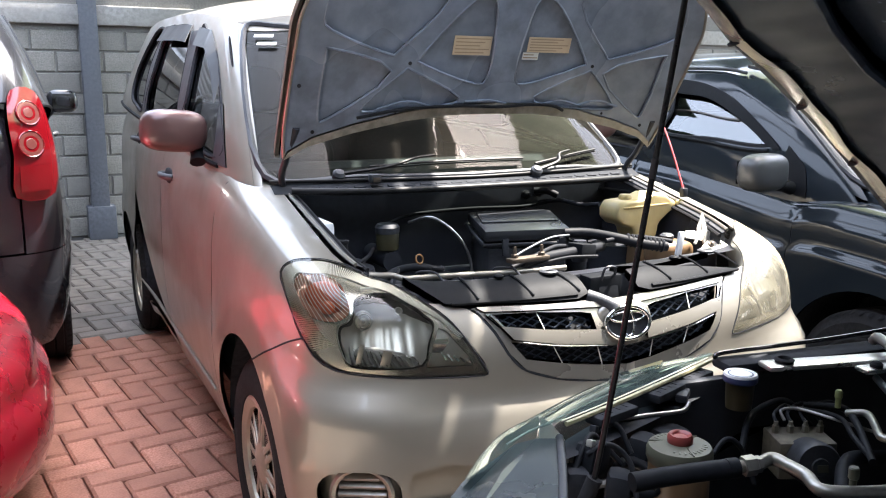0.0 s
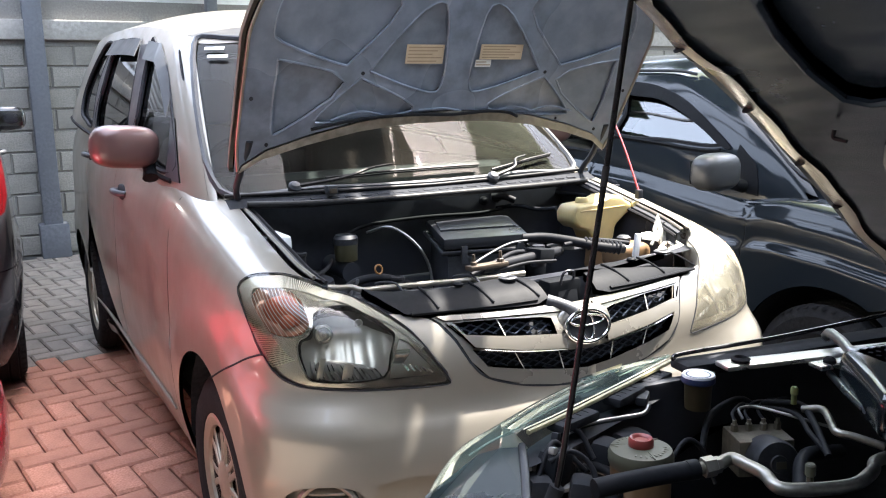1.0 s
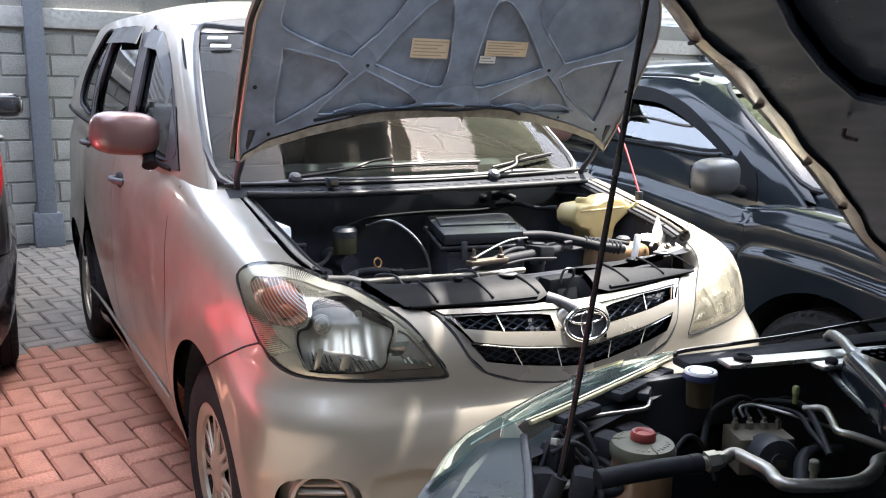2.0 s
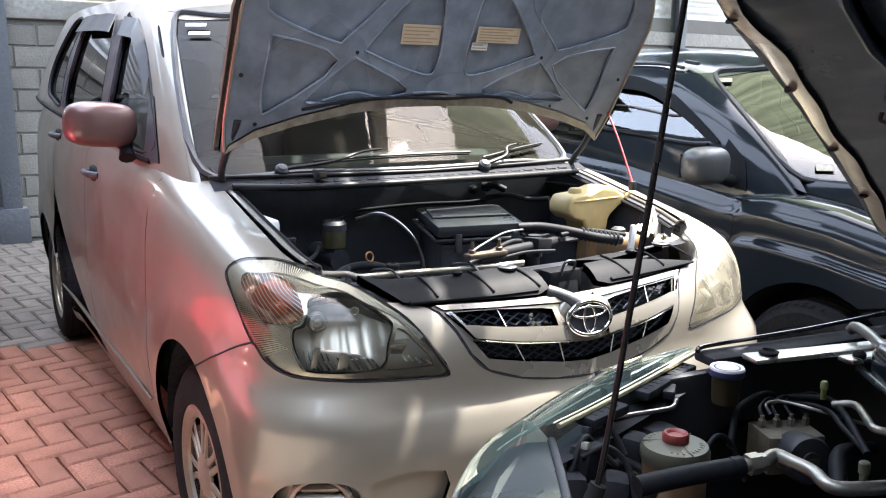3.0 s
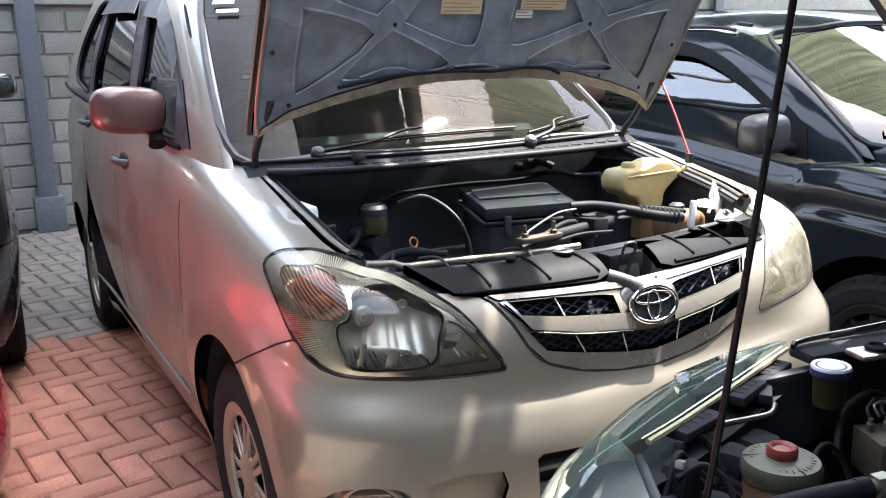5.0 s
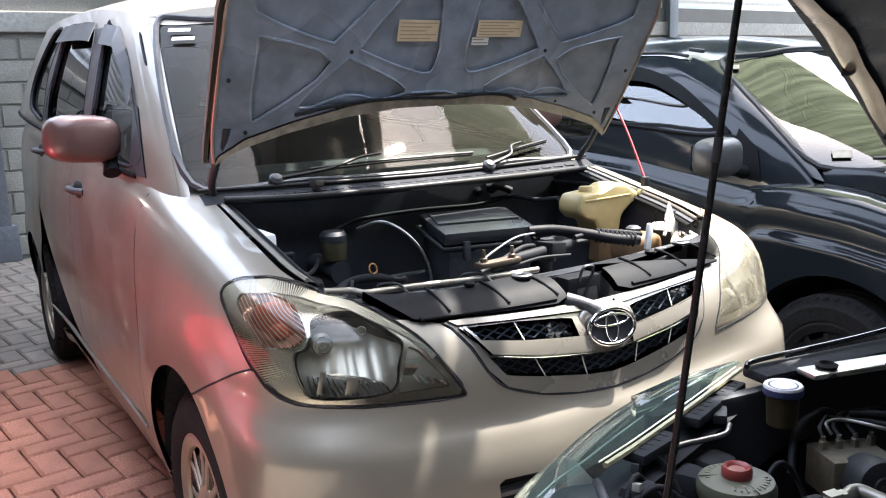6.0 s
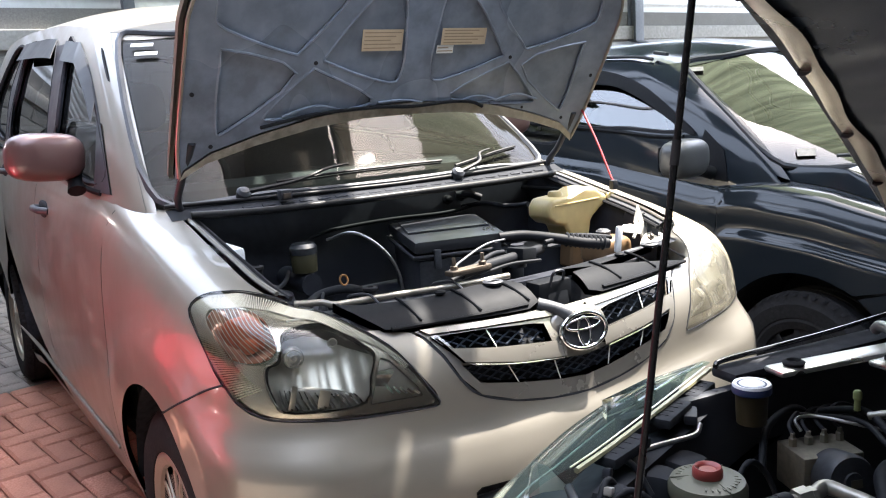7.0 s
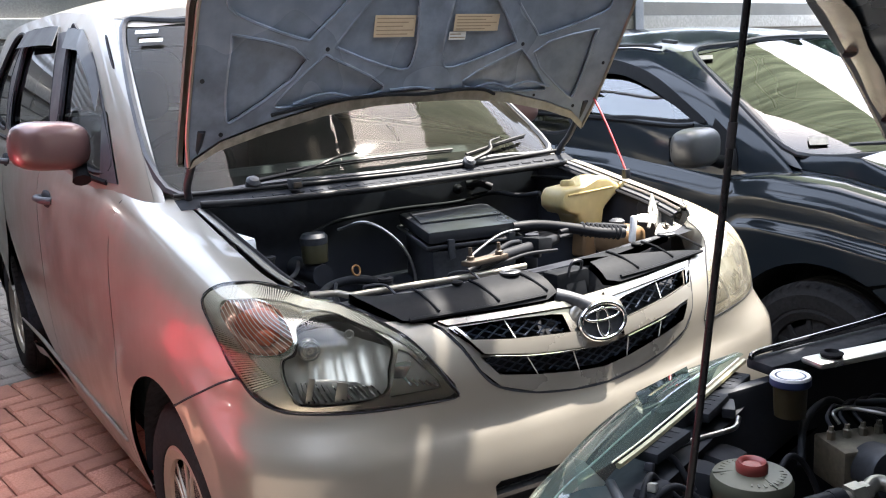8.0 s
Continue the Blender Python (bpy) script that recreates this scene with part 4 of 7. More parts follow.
def bonnet_open(car):
    """The raised bonnet: outer skin, pressed inner frame, labels, hinges and buffers."""
    root = new("bonnet")
    root.parent, root.empty_display_size = car, .1
    e = np.array([0, -.34, .94])
    e = e / np.linalg.norm(e)
    n = np.array([0, -e[2], e[1]])

    def sheet(x, s):
        x, s = np.asarray(x, float), np.asarray(s, float)
        d = .06 * (s - .15) + (np.abs(x) / .655) ** 2.2 * .16 * (s - .1)
        base = np.stack([x, .80 + 0 * x, 1.08 + 0 * x], -1) + s[..., None] * e
        return base + d[..., None] * n
    half = [(0, .207), (.15, .204), (.30, .187), (.46, .152), (.58, .115), (.645, .07), (.656, .10), (.656, .25), (.655, .42), (.652, .50), (.615, .60), (.55, .70), (.36, .77), (0, .80)]
    outline = half + [(-x, s) for x, s in half[::-1][1:-1]]
    grown = [(x * 1.015, s + (.008 if s > .5 else -.008)) for x, s in outline]
    cen = (0, 3, 1.6)
    panel("outer_skin", sheet, rounded(grown, 3), SILVER, root, step=.05, lift=-.028, edge=-.012, centre=(0, 3, 1.6))
    tri = [[(.045, .33), (.085, .295), (.265, .355), (.275, .385), (.15, .535), (.075, .56), (.05, .45)],
           [(.13, .255), (.29, .335), (.325, .335), (.43, .235), (.41, .213), (.2, .225)],
           [(.36, .335), (.55, .405), (.565, .38), (.565, .21), (.53, .195)],
           [(.215, .55), (.34, .405), (.385, .388), (.56, .455), (.585, .50), (.565, .58), (.50, .64), (.30, .63)],
           [(.04, .60), (.16, .58), (.24, .65), (.22, .73), (.04, .755)]]
    holes = []
    for t in tri:
        for s in (-1, 1):
            holes.append(rounded(mirror_loop(t, s), 3))
    inner = panel("inner_frame", sheet, rounded(outline, 3), HOOD_INNER, root, step=.035, lift=0, edge=.012, holes=holes, centre=cen)
    panel("inner_skin", sheet, rounded([(x * .985, s + (-.008 if s > .5 else .008)) for x, s in outline], 3), HOOD_INNER, root, step=.05, lift=-.011, edge=0, centre=cen)
    at = lambda x, s, d=0.: Vector(sheet(np.array(x), np.array(s))) + Vector(n) * d * -1
    # turned lips round each pressing
    for h in holes:
        q = sheet(h[:, 0], h[:, 1])
        tube("pressing_lip", q - n * .002, .0045, HOOD_INNER, inner, n=6, soft=False, closed=True)
    # paler sealing lip along the rear edge
    band = [(-.645, .068), (-.58, .112), (-.46, .149), (-.3, .184), (-.15, .201), (0, .204), (.15, .201), (.3, .184), (.46, .149), (.58, .112), (.645, .068)]
    lip = panel("rear_lip", sheet, band + [(x * .985, s + .034 - .012 * abs(x)) for x, s in band[::-1]], DUSTY, root, "worn pale lip along the rear edge", step=.03, lift=.007, edge=.009, centre=cen)
    for x in (-.33, -.02, .1, .4):
        m = frame_at(Vector(sheet(np.array(x), np.array(.232 - .2 * x * x))) + Vector(n) * .001, n)
        turned("lip_hole", [(.0045, 0), (.0045, .001), (0, .001)], m, DULL_BLACK, lip, n=12)
    for s in (-1, 1):
        tube("edge_fold", [Vector(sheet(np.array(s * x), np.array(t))) + Vector(n) * .004 for x, t in ((.645, .075), (.655, .15), (.657, .25), (.656, .42), (.652, .50), (.615, .60), (.55, .695))], .0048, SILVER, root, n=6)
        tube("hinge_arm", [(s * .62, .88, 1.05), (s * .63, .86, 1.09), (s * .632, .82, 1.13), Vector(sheet(np.array(s * .62), np.array(.17)))], .010, BAY_BLACK, root, n=8)
        for x, t in ((.572, .155), (.31, .36), (.63, .30)):
            m = frame_at(Vector(sheet(np.array(s * x), np.array(t))) + Vector(n) * .001, n)
            turned("bolt_hole", [(.0055, 0), (.0055, .0015), (.004, .0015), (.004, .0005), (0, .0005)], m, DULL_BLACK, root, n=16)
    for x in (-.3, -.02, .22, .36):
        tube("pressing_bead", [Vector(sheet(np.array(x - .09), np.array(.222 + .02 * (abs(x) < .1)))) + Vector(n) * .002, Vector(sheet(np.array(x), np.array(.245))) + Vector(n) * .004, Vector(sheet(np.array(x + .09), np.array(.225))) + Vector(n) * .002], .0035, HOOD_INNER, inner, n=6)
    tube("washer_hose", [Vector(sheet(np.array(x), np.array(t))) + Vector(n) * .012 for x, t in ((-.45, .2), (-.3, .225), (-.12, .232), (0, .228), (.12, .235), (.2, .23), (.24, .215))], .005, HOSE, root, n=6)
    for k, (x, s, w, h) in enumerate(((-.117, .412, .122, .056), (.142, .42, .15, .046), (.085, .384, .055, .022))):
        m = frame_at(Vector(sheet(np.array(x), np.array(s))) + Vector(n) * -.0055, n, tuple(e))
        lab = box("paper_label", (w, h, .0012), m, PAPER if k < 2 else STICKER, root, "aged printed paper label", bevel=.0004, segments=1)
        for r in range(5 if k < 2 else 2):
            wd = w * (.9 - .13 * ((r * 7 + k) % 3))
            box("print_bar", (wd, .0028, .0006), m @ pose(-(w * .9 - wd) / 2, h * (.36 - .18 * r) if k < 2 else h * (.2 - .4 * r), .0008), LABEL_INK, lab, bevel=0)
    return root


def grille(car, hull):
    """Silver grille with broad bars, dark diamond mesh and the round badge."""
    root = new("grille")
    root.parent, root.empty_display_size = car, .1
    right = [(0, .651), (.10, .659), (.20, .684), (.288, .727), (.331, .786), (.361, .858), (.395, .918), (.415, .938), (.36, .945), (.2, .935), (0, .93)]
    outline = right + mirror_loop(right, -1)[::-1][1:-1]
    up = [(.085, .833), (.09, .886), (.115, .893), (.245, .910), (.362, .913), (.334, .868), (.239, .853)]
    lo = [(0, .70), (.075, .709), (.191, .736), (.289, .763), (.326, .823), (.213, .801), (.087, .777), (0, .768)]
    lo = lo + mirror_loop(lo, -1)[::-1][1:-1]
    ups = [up, mirror_loop(up, -1)]
    panel("grille_surround", hull.at, outline, GRILLE_SILVER, root, step=.03, lift=.002, edge=.03, holes=[*ups, lo])
    for s in (-1, 1):
        bar = [(.06, .783), (.2, .803), (.322, .829), (.375, .905), (.345, .868), (.24, .850), (.06, .828)]
        panel("cross_bar", hull.at, mirror_loop(bar, s), GRILLE_SILVER, root, step=.02, lift=.013, edge=.016)
        top = [(.05, .900), (.2, .912), (.385, .920), (.405, .938), (.2, .929), (.05, .92)]
        panel("top_bar", hull.at, mirror_loop(top, s), GRILLE_SILVER, root, step=.03, lift=.008, edge=.012)
        D = lambda u, v, d: Vector(hull.at(s * u, v)) + Vector((0, d, 0))
        tube("bar_edge", [D(.07, .781, -.013), D(.2, .801, -.013), D(.30, .824, -.013)], .0022, CHROME, root, n=5)
        panel("corner_chrome", hull.at, mirror_loop([(.338, .868), (.350, .866), (.385, .912), (.368, .914)], s), CHROME, root, step=.02, lift=.009, edge=.01)
        for a, b in (((.241, .909), (.229, .853)), ((.213, .801), (.189, .735)), ((.087, .777), (.075, .709))):
            tube("slot_divider", [D(*a, .002), D(*b, .002)], .0014, LAMP_WHITE, root, n=5)
    low = [hull.at(u, v) + np.array([0, .002, 0]) for u, v in ((-.402, .922), (-.366, .858), (-.334, .786), (-.29, .725), (-.2, .681), (-.1, .656), (0, .648), (.1, .656), (.2, .681), (.29, .725), (.334, .786), (.366, .858), (.402, .922))]
    tube("surround_gap", low, .0035, DULL_BLACK, root, n=6)
    panel("mesh_back", hull.at, outline, DULL_BLACK, root, step=.05, lift=-.06, edge=0)
    v, f = [], []
    for h in (*ups, lo):
        h = np.array(h)
        for d in (1, -1):
            for k in np.arange(-1.6, 1.6, .024):
                t = np.linspace(h[:, 0].min(), h[:, 0].max(), 60)
                line = np.stack([t, k + d * t * .62], 1)
                ok = inside(line, h)
                i = 0
                while i < 60:
                    if ok[i]:
                        j = i
                        while j + 1 < 60 and ok[j + 1]:
                            j += 1
                        if j > i:
                            a, b = hull.at(*line[i]), hull.at(*line[j])
                            vv, ff = sweep([a + np.array([0, .016, 0]), b + np.array([0, .016, 0])], .0022, 4)
                            f += [tuple(len(v) + q for q in w) for w in ff]
                            v += vv
                        i = j + 1
                    else:
                        i += 1
    raw("diamond_mesh", v, f, MESH_BLUE, root)
    # badge: dark disc, chrome ring and ovals on a silver boss
    m = frame_at((-.003, .054, .779), (-.1, -1, .2))
    blob("badge_boss", (.080, .052, .016), m @ pose(.004, .002, -.022), GRILLE_SILVER, root, power=2.6)
    tube("badge_neck", [(-.075, .12, .838), (-.045, .095, .828), (-.02, .075, .812)], [.018, .016, .020], BLACK_PLASTIC, root, n=12)
    dsk = turned("badge_disc", [(0, -.004), (1, -.004), (1, .004), (0, .006)], m @ Matrix.Diagonal((.062, .041, 1, 1)), DULL_BLACK, root, n=40)
    for rx, ry, cy, r in ((.061, .040, 0, .0055), (.047, .0125, .014, .0034), (.0165, .032, -.002, .0034)):
        tube("badge_ring", [m @ Vector((rx * math.cos(t), cy + ry * math.sin(t), .008)) for t in np.linspace(0, 2 * math.pi, 41)[:-1]], r, CHROME, root, n=8, soft=False, closed=True)
    blob("tow_boss", (.03, .012, .016), frame_at(Vector(hull.at(.04, .675)) + Vector((0, -.004, 0)), (0, 0, 1)), BLACK_PLASTIC, root, power=2.2)


def bumper(car, hull):
    """Front bumper with fog recesses, pockets and the low intake."""
    half = [(0, .645), (.10, .653), (.20, .678), (.292, .722), (.336, .782), (.367, .855), (.402, .916), (.428, .942), (.49, .966), (.522, .972), (.478, .915), (.438, .846), (.395, .765), (.386, .722), (.44, .718), (.57, .727), (.69, .736), (.75, .742), (.79, .756), (.825, .775), (.858, .806), (.925, .765), (1.0, .703)]
    half = half + arch_uv(hull, .69, .31, .365, 111, 190, 14) + [(1.0, .0), (.5, 0), (0, 0)]
    loop = half + mirror_loop(half, -1)[::-1][1:-1]
    fogs = [rounded(mirror_loop([(.60, .36), (.62, .425), (.68, .445), (.75, .425), (.78, .36), (.76, .29), (.68, .265), (.62, .29)], s), 3) for s in (-1, 1)]
    pocket = [rounded(mirror_loop([(.415, .43), (.575, .435), (.575, .33), (.56, .30), (.44, .30), (.415, .33)], s), 2) for s in (-1, 1)]
    intake = [(-.325, .462), (0, .452), (.325, .462), (.338, .45), (.33, .25), (.31, .22), (-.31, .22), (-.33, .25), (-.338, .45)]
    root = panel("front_bumper", hull.at, loop, SILVER, car, step=.035, edge=.014, holes=[*fogs, *pocket, intake])
    panel("intake_back", hull.at, [(-.36, .2), (.36, .2), (.36, .48), (-.36, .48)], DULL_BLACK, root, lift=-.07, edge=0)
    for z in (.26, .33, .40):
        tube("intake_slat", [hull.at(u, z) + np.array([0, .03, 0]) for u in (-.34, -.17, 0, .17, .34)], .011, BLACK_PLASTIC, root, n=6)
    for s in (-1, 1):
        panel("fog_recess", hull.at, mirror_loop([(.585, .24), (.80, .24), (.80, .46), (.585, .46)], s), SILVER, root, lift=-.035, edge=0)
        n = surface_normal(hull.at, np.array([[s * .685, .355]]), (0, 2, .6))[0]
        m = frame_at(Vector(hull.at(s * .685, .355)) - Vector(n) * .034, n)
        turned("fog_ring", [(.07, 0), (.074, .02), (.068, .028), (.06, .024), (.056, .004)], m, SILVER, root, n=40)
        for k in range(-2, 3):
            w = math.sqrt(.056 ** 2 - (k * .02) ** 2) * 2
            box("fog_louvre", (w, .011, .016), m @ pose(0, k * .02, .012, 30, 0, 0), SILVER, root, bevel=.003)
        panel("pocket_back", hull.at, mirror_loop([(.40, .28), (.59, .28), (.59, .45), (.40, .45)], s), SILVER, root, lift=-.022, edge=0)
    return root


def engine_bay(car, hull):
    """What lies under the bonnet: tub, covers, air box, tanks, hoses, cowl and wipers."""
    # inner wings, bulkhead, radiator wall, floor
    for s in (-1, 1):
        v, f = [], []
        us = np.linspace(.90, 1.72, 18)
        for u in us:
            p = hull.at(s * u, 1.19)
            v += [p + np.array([-s * .004, 0, -.004]), p + np.array([-s * .03, 0, -.012]), p + np.array([-s * .045, 0, -.07]), p + np.array([-s * .06, 0, -.6])]
        for i in range(17):
            for j in range(3):
                f.append((4 * i + j, 4 * i + 4 + j, 4 * i + 5 + j, 4 * i + 1 + j))
        raw("inner_wing", v, f, BAY_BLACK, car, smooth=40)
        fl = [hull.at(s * u, 1.185) + np.array([-s * .014, 0, -.004]) for u in us]
        tube("wing_flange", fl, .006, SILVER, car, "silver edge flange of the wing", n=6)
        tube("wing_rubber", [p + np.array([-s * .03, 0, -.016]) for p in fl], .006, RUBBER, car, n=6)
        turned("strut_tower", [(.0, -.02), (.10, -.03), (.105, -.05), (.12, -.3)][::-1], pose(s * .50, .74, .86), BAY_BLACK, car, n=32)
    box("bulkhead", (1.26, .03, .62), pose(0, .95, .74), BAY_BLACK, car, bevel=.01)
    box("bay_floor", (1.2, .8, .02), pose(0, .68, .40), DULL_BLACK, car, bevel=.004)
    box("radiator", (1.0, .05, .42), pose(0, .37, .62), DULL_BLACK, car, bevel=.01)
    # cowl: seal strip, tray and louvres
    tube("bonnet_seal", [(-.61, .83, 1.05), (-.45, .805, 1.043), (-.2, .785, 1.04), (.1, .78, 1.04), (.4, .80, 1.038), (.62, .83, 1.038)], .0105, WIPER, car, n=8)
    grid("cowl_tray", lambda a, b: Vector(((a * 2 - 1) * .66, .785 + .05 * b + .045 * abs(a * 2 - 1) ** 2, 1.042 + .022 * b)), 30, 3, DULL_BLACK, car)
    tube("cowl_edge", [(x, .83 + .05 * (abs(x) / .64) ** 2, 1.066 + .012 * abs(x)) for x in np.linspace(-.66, .66, 15)], .006, WIPER, car, n=8)
    for i in range(22):
        x = -.56 + i * .053
        box("cowl_louvre", (.036, .012, .004), pose(x, .812 + .03 * (x / .6) ** 2, 1.053, 18, 0, 0), DULL_BLACK, car, bevel=.001, segments=1)
    # wipers with pivots
    cab = AV_CABIN
    S = lambda u, v, d=.02: Vector(cab.at(u, v)) + Vector((0, -.7, .7)) * d
    for (u0, v0), (u1, v1), (b0, w0), (b1, w1) in (((-1.35, .0), (-.35, .10), (-1.0, .055), (.55, .075)), ((.62, -.01), (1.2, .09), (.66, .04), (1.75, .085))):
        w = new("wiper")
        w.parent, w.empty_display_size = car, .1
        tube("wiper_arm", [S(u0, v0, .03), S((u0 + u1) / 2, (v0 + v1) / 2 - .015, .035), S(u1 - .2, v1 - .02, .036), S(u1, v1, .03)], [.0075, .0055, .0045, .004], WIPER, w, n=6)
        bl = [S(b0 + (b1 - b0) * t, w0 + (w1 - w0) * t + .012 * math.sin(math.pi * t), .02) for t in np.linspace(0, 1, 9)]
        tube("wiper_blade", bl, .0042, WIPER, w, n=6)
        tube("wiper_rubber", [p - Vector((0, -.006, .008)) for p in bl], .0035, RUBBER, w, n=4)
        turned("wiper_pivot", [(.02, 0), (.02, .018), (.012, .026), (0, .028)], frame_at(S(u0, v0, .012), (0, -.6, .8)), BLACK_PLASTIC, w, n=20)
    box("washer_jet", (.034, .03, .028), pose(-.355, .82, 1.076), BLACK_PLASTIC, car, "small brown and black clip on the cowl", bevel=.006)
    box("jet_face", (.022, .005, .014), pose(-.355, .8035, 1.074), RUSTY, car, bevel=.002)
    # slam panel with lit bar, covers, buffers
    P = lambda u, v, d=0.: Vector(hull.at(u, v)) + Vector((0, d, 0))
    tube("slam_bar", [P(u, 1.13 + .04 * (abs(u) > .6), .012) + Vector((0, 0, .004)) for u in np.linspace(-.72, -.07, 15)], .0075, SILVER, car, "silver slam panel bar", n=8)
    grid("slam_panel", lambda a, b: P((a * 2 - 1) * .74, 1.12, .005 + .06 * b) + Vector((0, 0, -.012 - .006 * b)), 30, 2, BAY_BLACK, car)
    left = [(-.595, 1.135), (-.57, 1.085), (-.53, 1.015), (-.485, .957), (-.44, .947), (-.28, .943), (-.115, .937), (-.08, .955), (-.085, 1.05), (-.11, 1.092), (-.2, 1.10), (-.337, 1.072), (-.40, 1.068), (-.5, 1.08), (-.555, 1.10)]
    for u0, u1, ol in ((-.56, -.075, left), (.035, .52, [(-u, v) for u, v in left[3:9]][::-1] + [(.055, 1.09), (.2, 1.10), (.337, 1.085), (.46, 1.085)])):
        w = u1 - u0
        ol = [(max(u, .035) if u0 > 0 else u, v) for u, v in ol]
        cv = panel("radiator_cover", hull.at, ol, COVER_BLACK, car, step=.03, lift=.010, edge=.02)
        for t in (.30, .62, .90):
            u = u0 + w * t
            tube("cover_rib", [P(u + .02, .965, 0) + Vector((0, -.008, .009)), P(u, 1.04, 0) + Vector((0, -.006, .011)), P(u - .012, 1.085, 0) + Vector((0, 0, .013))], .003, COVER_BLACK, cv, n=6)
        tube("cover_lip", [P(u, .952, -.008) + Vector((0, 0, .008)) for u in np.linspace(u0 + .09, u1 - .04, 9)], .005, COVER_BLACK, cv, n=6)
        turned("cover_eye", [(.022, 0), (.024, .006), (.018, .009), (.012, .006), (.011, 0)], pose(*(P(u1 - .075, 1.08) + Vector((0, .0, .010)))), BLACK_PLASTIC, cv, n=24)
        turned("cover_clip", [(.012, 0), (.013, .005), (.009, .008), (0, .008)], pose(*(P(u0 + w * .52, 1.07) + Vector((0, 0, .012)))), COVER_BLACK, cv, n=16)
    box("bonnet_lock", (.10, .05, .07), pose(-.005, .16, .845), COVER_BLACK, car, bevel=.008)
    box("lock_plate", (.06, .004, .05), pose(0, .132, .83, -12, 0, 0), COVER_BLACK, car, bevel=.001)
    tube("lock_hook", [(-.02, .14, .86), (-.015, .13, .90), (.015, .13, .90), (.03, .15, .87)], .0035, BAY_BLACK, car, n=6)
    for x, y, z in ((-.385, .325, .872), (-.535, .61, .905)):
        turned("rubber_buffer", [(.014, -.02), (.014, .02), (.017, .024), (.017, .03), (.008, .032), (.006, .028), (0, .028)], pose(x, y, z), RUBBER, car, n=20)
    for u in (-.50, -.26):
        tube("bracket_loop", [P(u - .03, 1.13, .03), P(u - .025, 1.13, .02) + Vector((0, 0, .016)), P(u + .02, 1.12, .015) + Vector((0, 0, .016)), P(u + .035, 1.1, .0)], .0028, BAY_BLACK, car, n=6)
    # air box on the engine
    ab = new("air_box")
    ab.parent, ab.empty_display_size = car, .1
    m = pose(.055, .651, .885, 0, 0, -13)
    quad = lambda k: [(-.168 * k, -.19 * k), (.09 * k, -.19 * k), (.168 * k, .19 * k), (-.118 * k, .19 * k)]
    plate("air_box_body", quad(.92), .15, m @ pose(0, 0, -.14), BLACK_PLASTIC, ab, bevel=.014)
    plate("air_box_lid", quad(1.), .034, m @ pose(0, 0, .030), LID_BLACK, ab, bevel=.012)
    plate("lid_crown", [(-.14, -.06), (.10, -.06), (.135, .15), (-.10, .15)], .008, m @ pose(0, 0, .062), LID_BLACK, ab, bevel=.004)
    tube("lid_seam", [m @ Vector((x, y, .022)) for x, y in quad(1.02)], .006, BLACK_PLASTIC, ab, soft=False, closed=True)
    for x in (-.08, .09):
        box("lid_clip", (.018, .012, .05), m @ pose(x - .03, -.198, .016), BLACK_PLASTIC, ab, bevel=.003)
    box("cylinder_head", (.36, .46, .18), pose(.02, .68, .68), BAY_BLACK, car, bevel=.03, segments=3)
    blob("engine_block", (.30, .26, .16), pose(.0, .66, .55), DULL_BLACK, car, power=4)
    for x in (-.17, -.05, .07):
        turned("coil_cap", [(.026, 0), (.026, .03), (.018, .04), (0, .042)], pose(x, .47, .76), BAY_BLACK, car, n=20)
    # small things between the covers and the engine
    turned("sensor_pot", [(.022, 0), (.024, .03), (.018, .045), (.018, .06), (0, .062)], pose(.10, .40, .86), BAY_BLACK, car, n=20)
    box("coil_block", (.07, .05, .04), pose(.06, .335, .905, 0, 8, 20), COVER_BLACK, car, bevel=.006)
    for p, r, mt in (([(-.206, .263, .895), (-.129, .285, .912), (-.045, .32, .925), (.01, .345, .92)], .006, HOSE), ([(.16, .36, .92), (.24, .36, .925), (.32, .37, .915), (.40, .36, .90)], .007, HOSE),
                     ([(-.46, .46, .80), (-.42, .50, .86), (-.40, .56, .84), (-.42, .62, .80)], .005, HOSE), ([(-.30, .86, .93), (-.2, .88, .95), (.0, .89, .955), (.2, .89, .95), (.3, .88, .96)], .006, HOSE),
                     ([(.26, .90, 1.0), (.30, .88, 1.0), (.33, .86, .985)], .012, HOSE)):
        tube("hose" if mt is HOSE else "pipe", p, r, mt, car, n=8)
    for x, z in ((.245, .985), (.30, .99)):
        turned("bulkhead_pipe", [(.014, 0), (.016, .012), (.010, .016), (.009, .03), (0, .031)], frame_at((x, .935, z), (0, -1, 0)), RUBBER, car, n=18)
    # brake fluid bottle
    bf = new("brake_fluid_bottle")
    bf.parent, bf.empty_display_size = car, .1
    turned("bottle", [(.034, 0), (.036, .045), (.034, .05)], pose(-.325, .80, .862), OLD_MILKY, bf, n=28)
    turned("bottle_cap", [(.037, .05), (.038, .068), (.03, .078), (0, .08)], pose(-.325, .80, .862), BLACK_PLASTIC, bf, n=28)
    tube("master_cylinder", [(-.325, .93, .83), (-.325, .84, .83), (-.325, .76, .83)], .03, BAY_BLACK, bf, n=16)
    box("fuse_box", (.12, .14, .10), pose(-.595, .74, .925, 0, 0, 0), WHITE_CAP, car, "white topped fuse box", bevel=.012)
    box("fuse_box_base", (.125, .145, .06), pose(-.595, .74, .87), BLACK_PLASTIC, car, bevel=.008)
    # washer tank with neck and ear
    wt = new("washer_tank")
    wt.parent, wt.empty_display_size = car, .1
    q = frame_at((.475, .62, .917), (0, -1, 0))
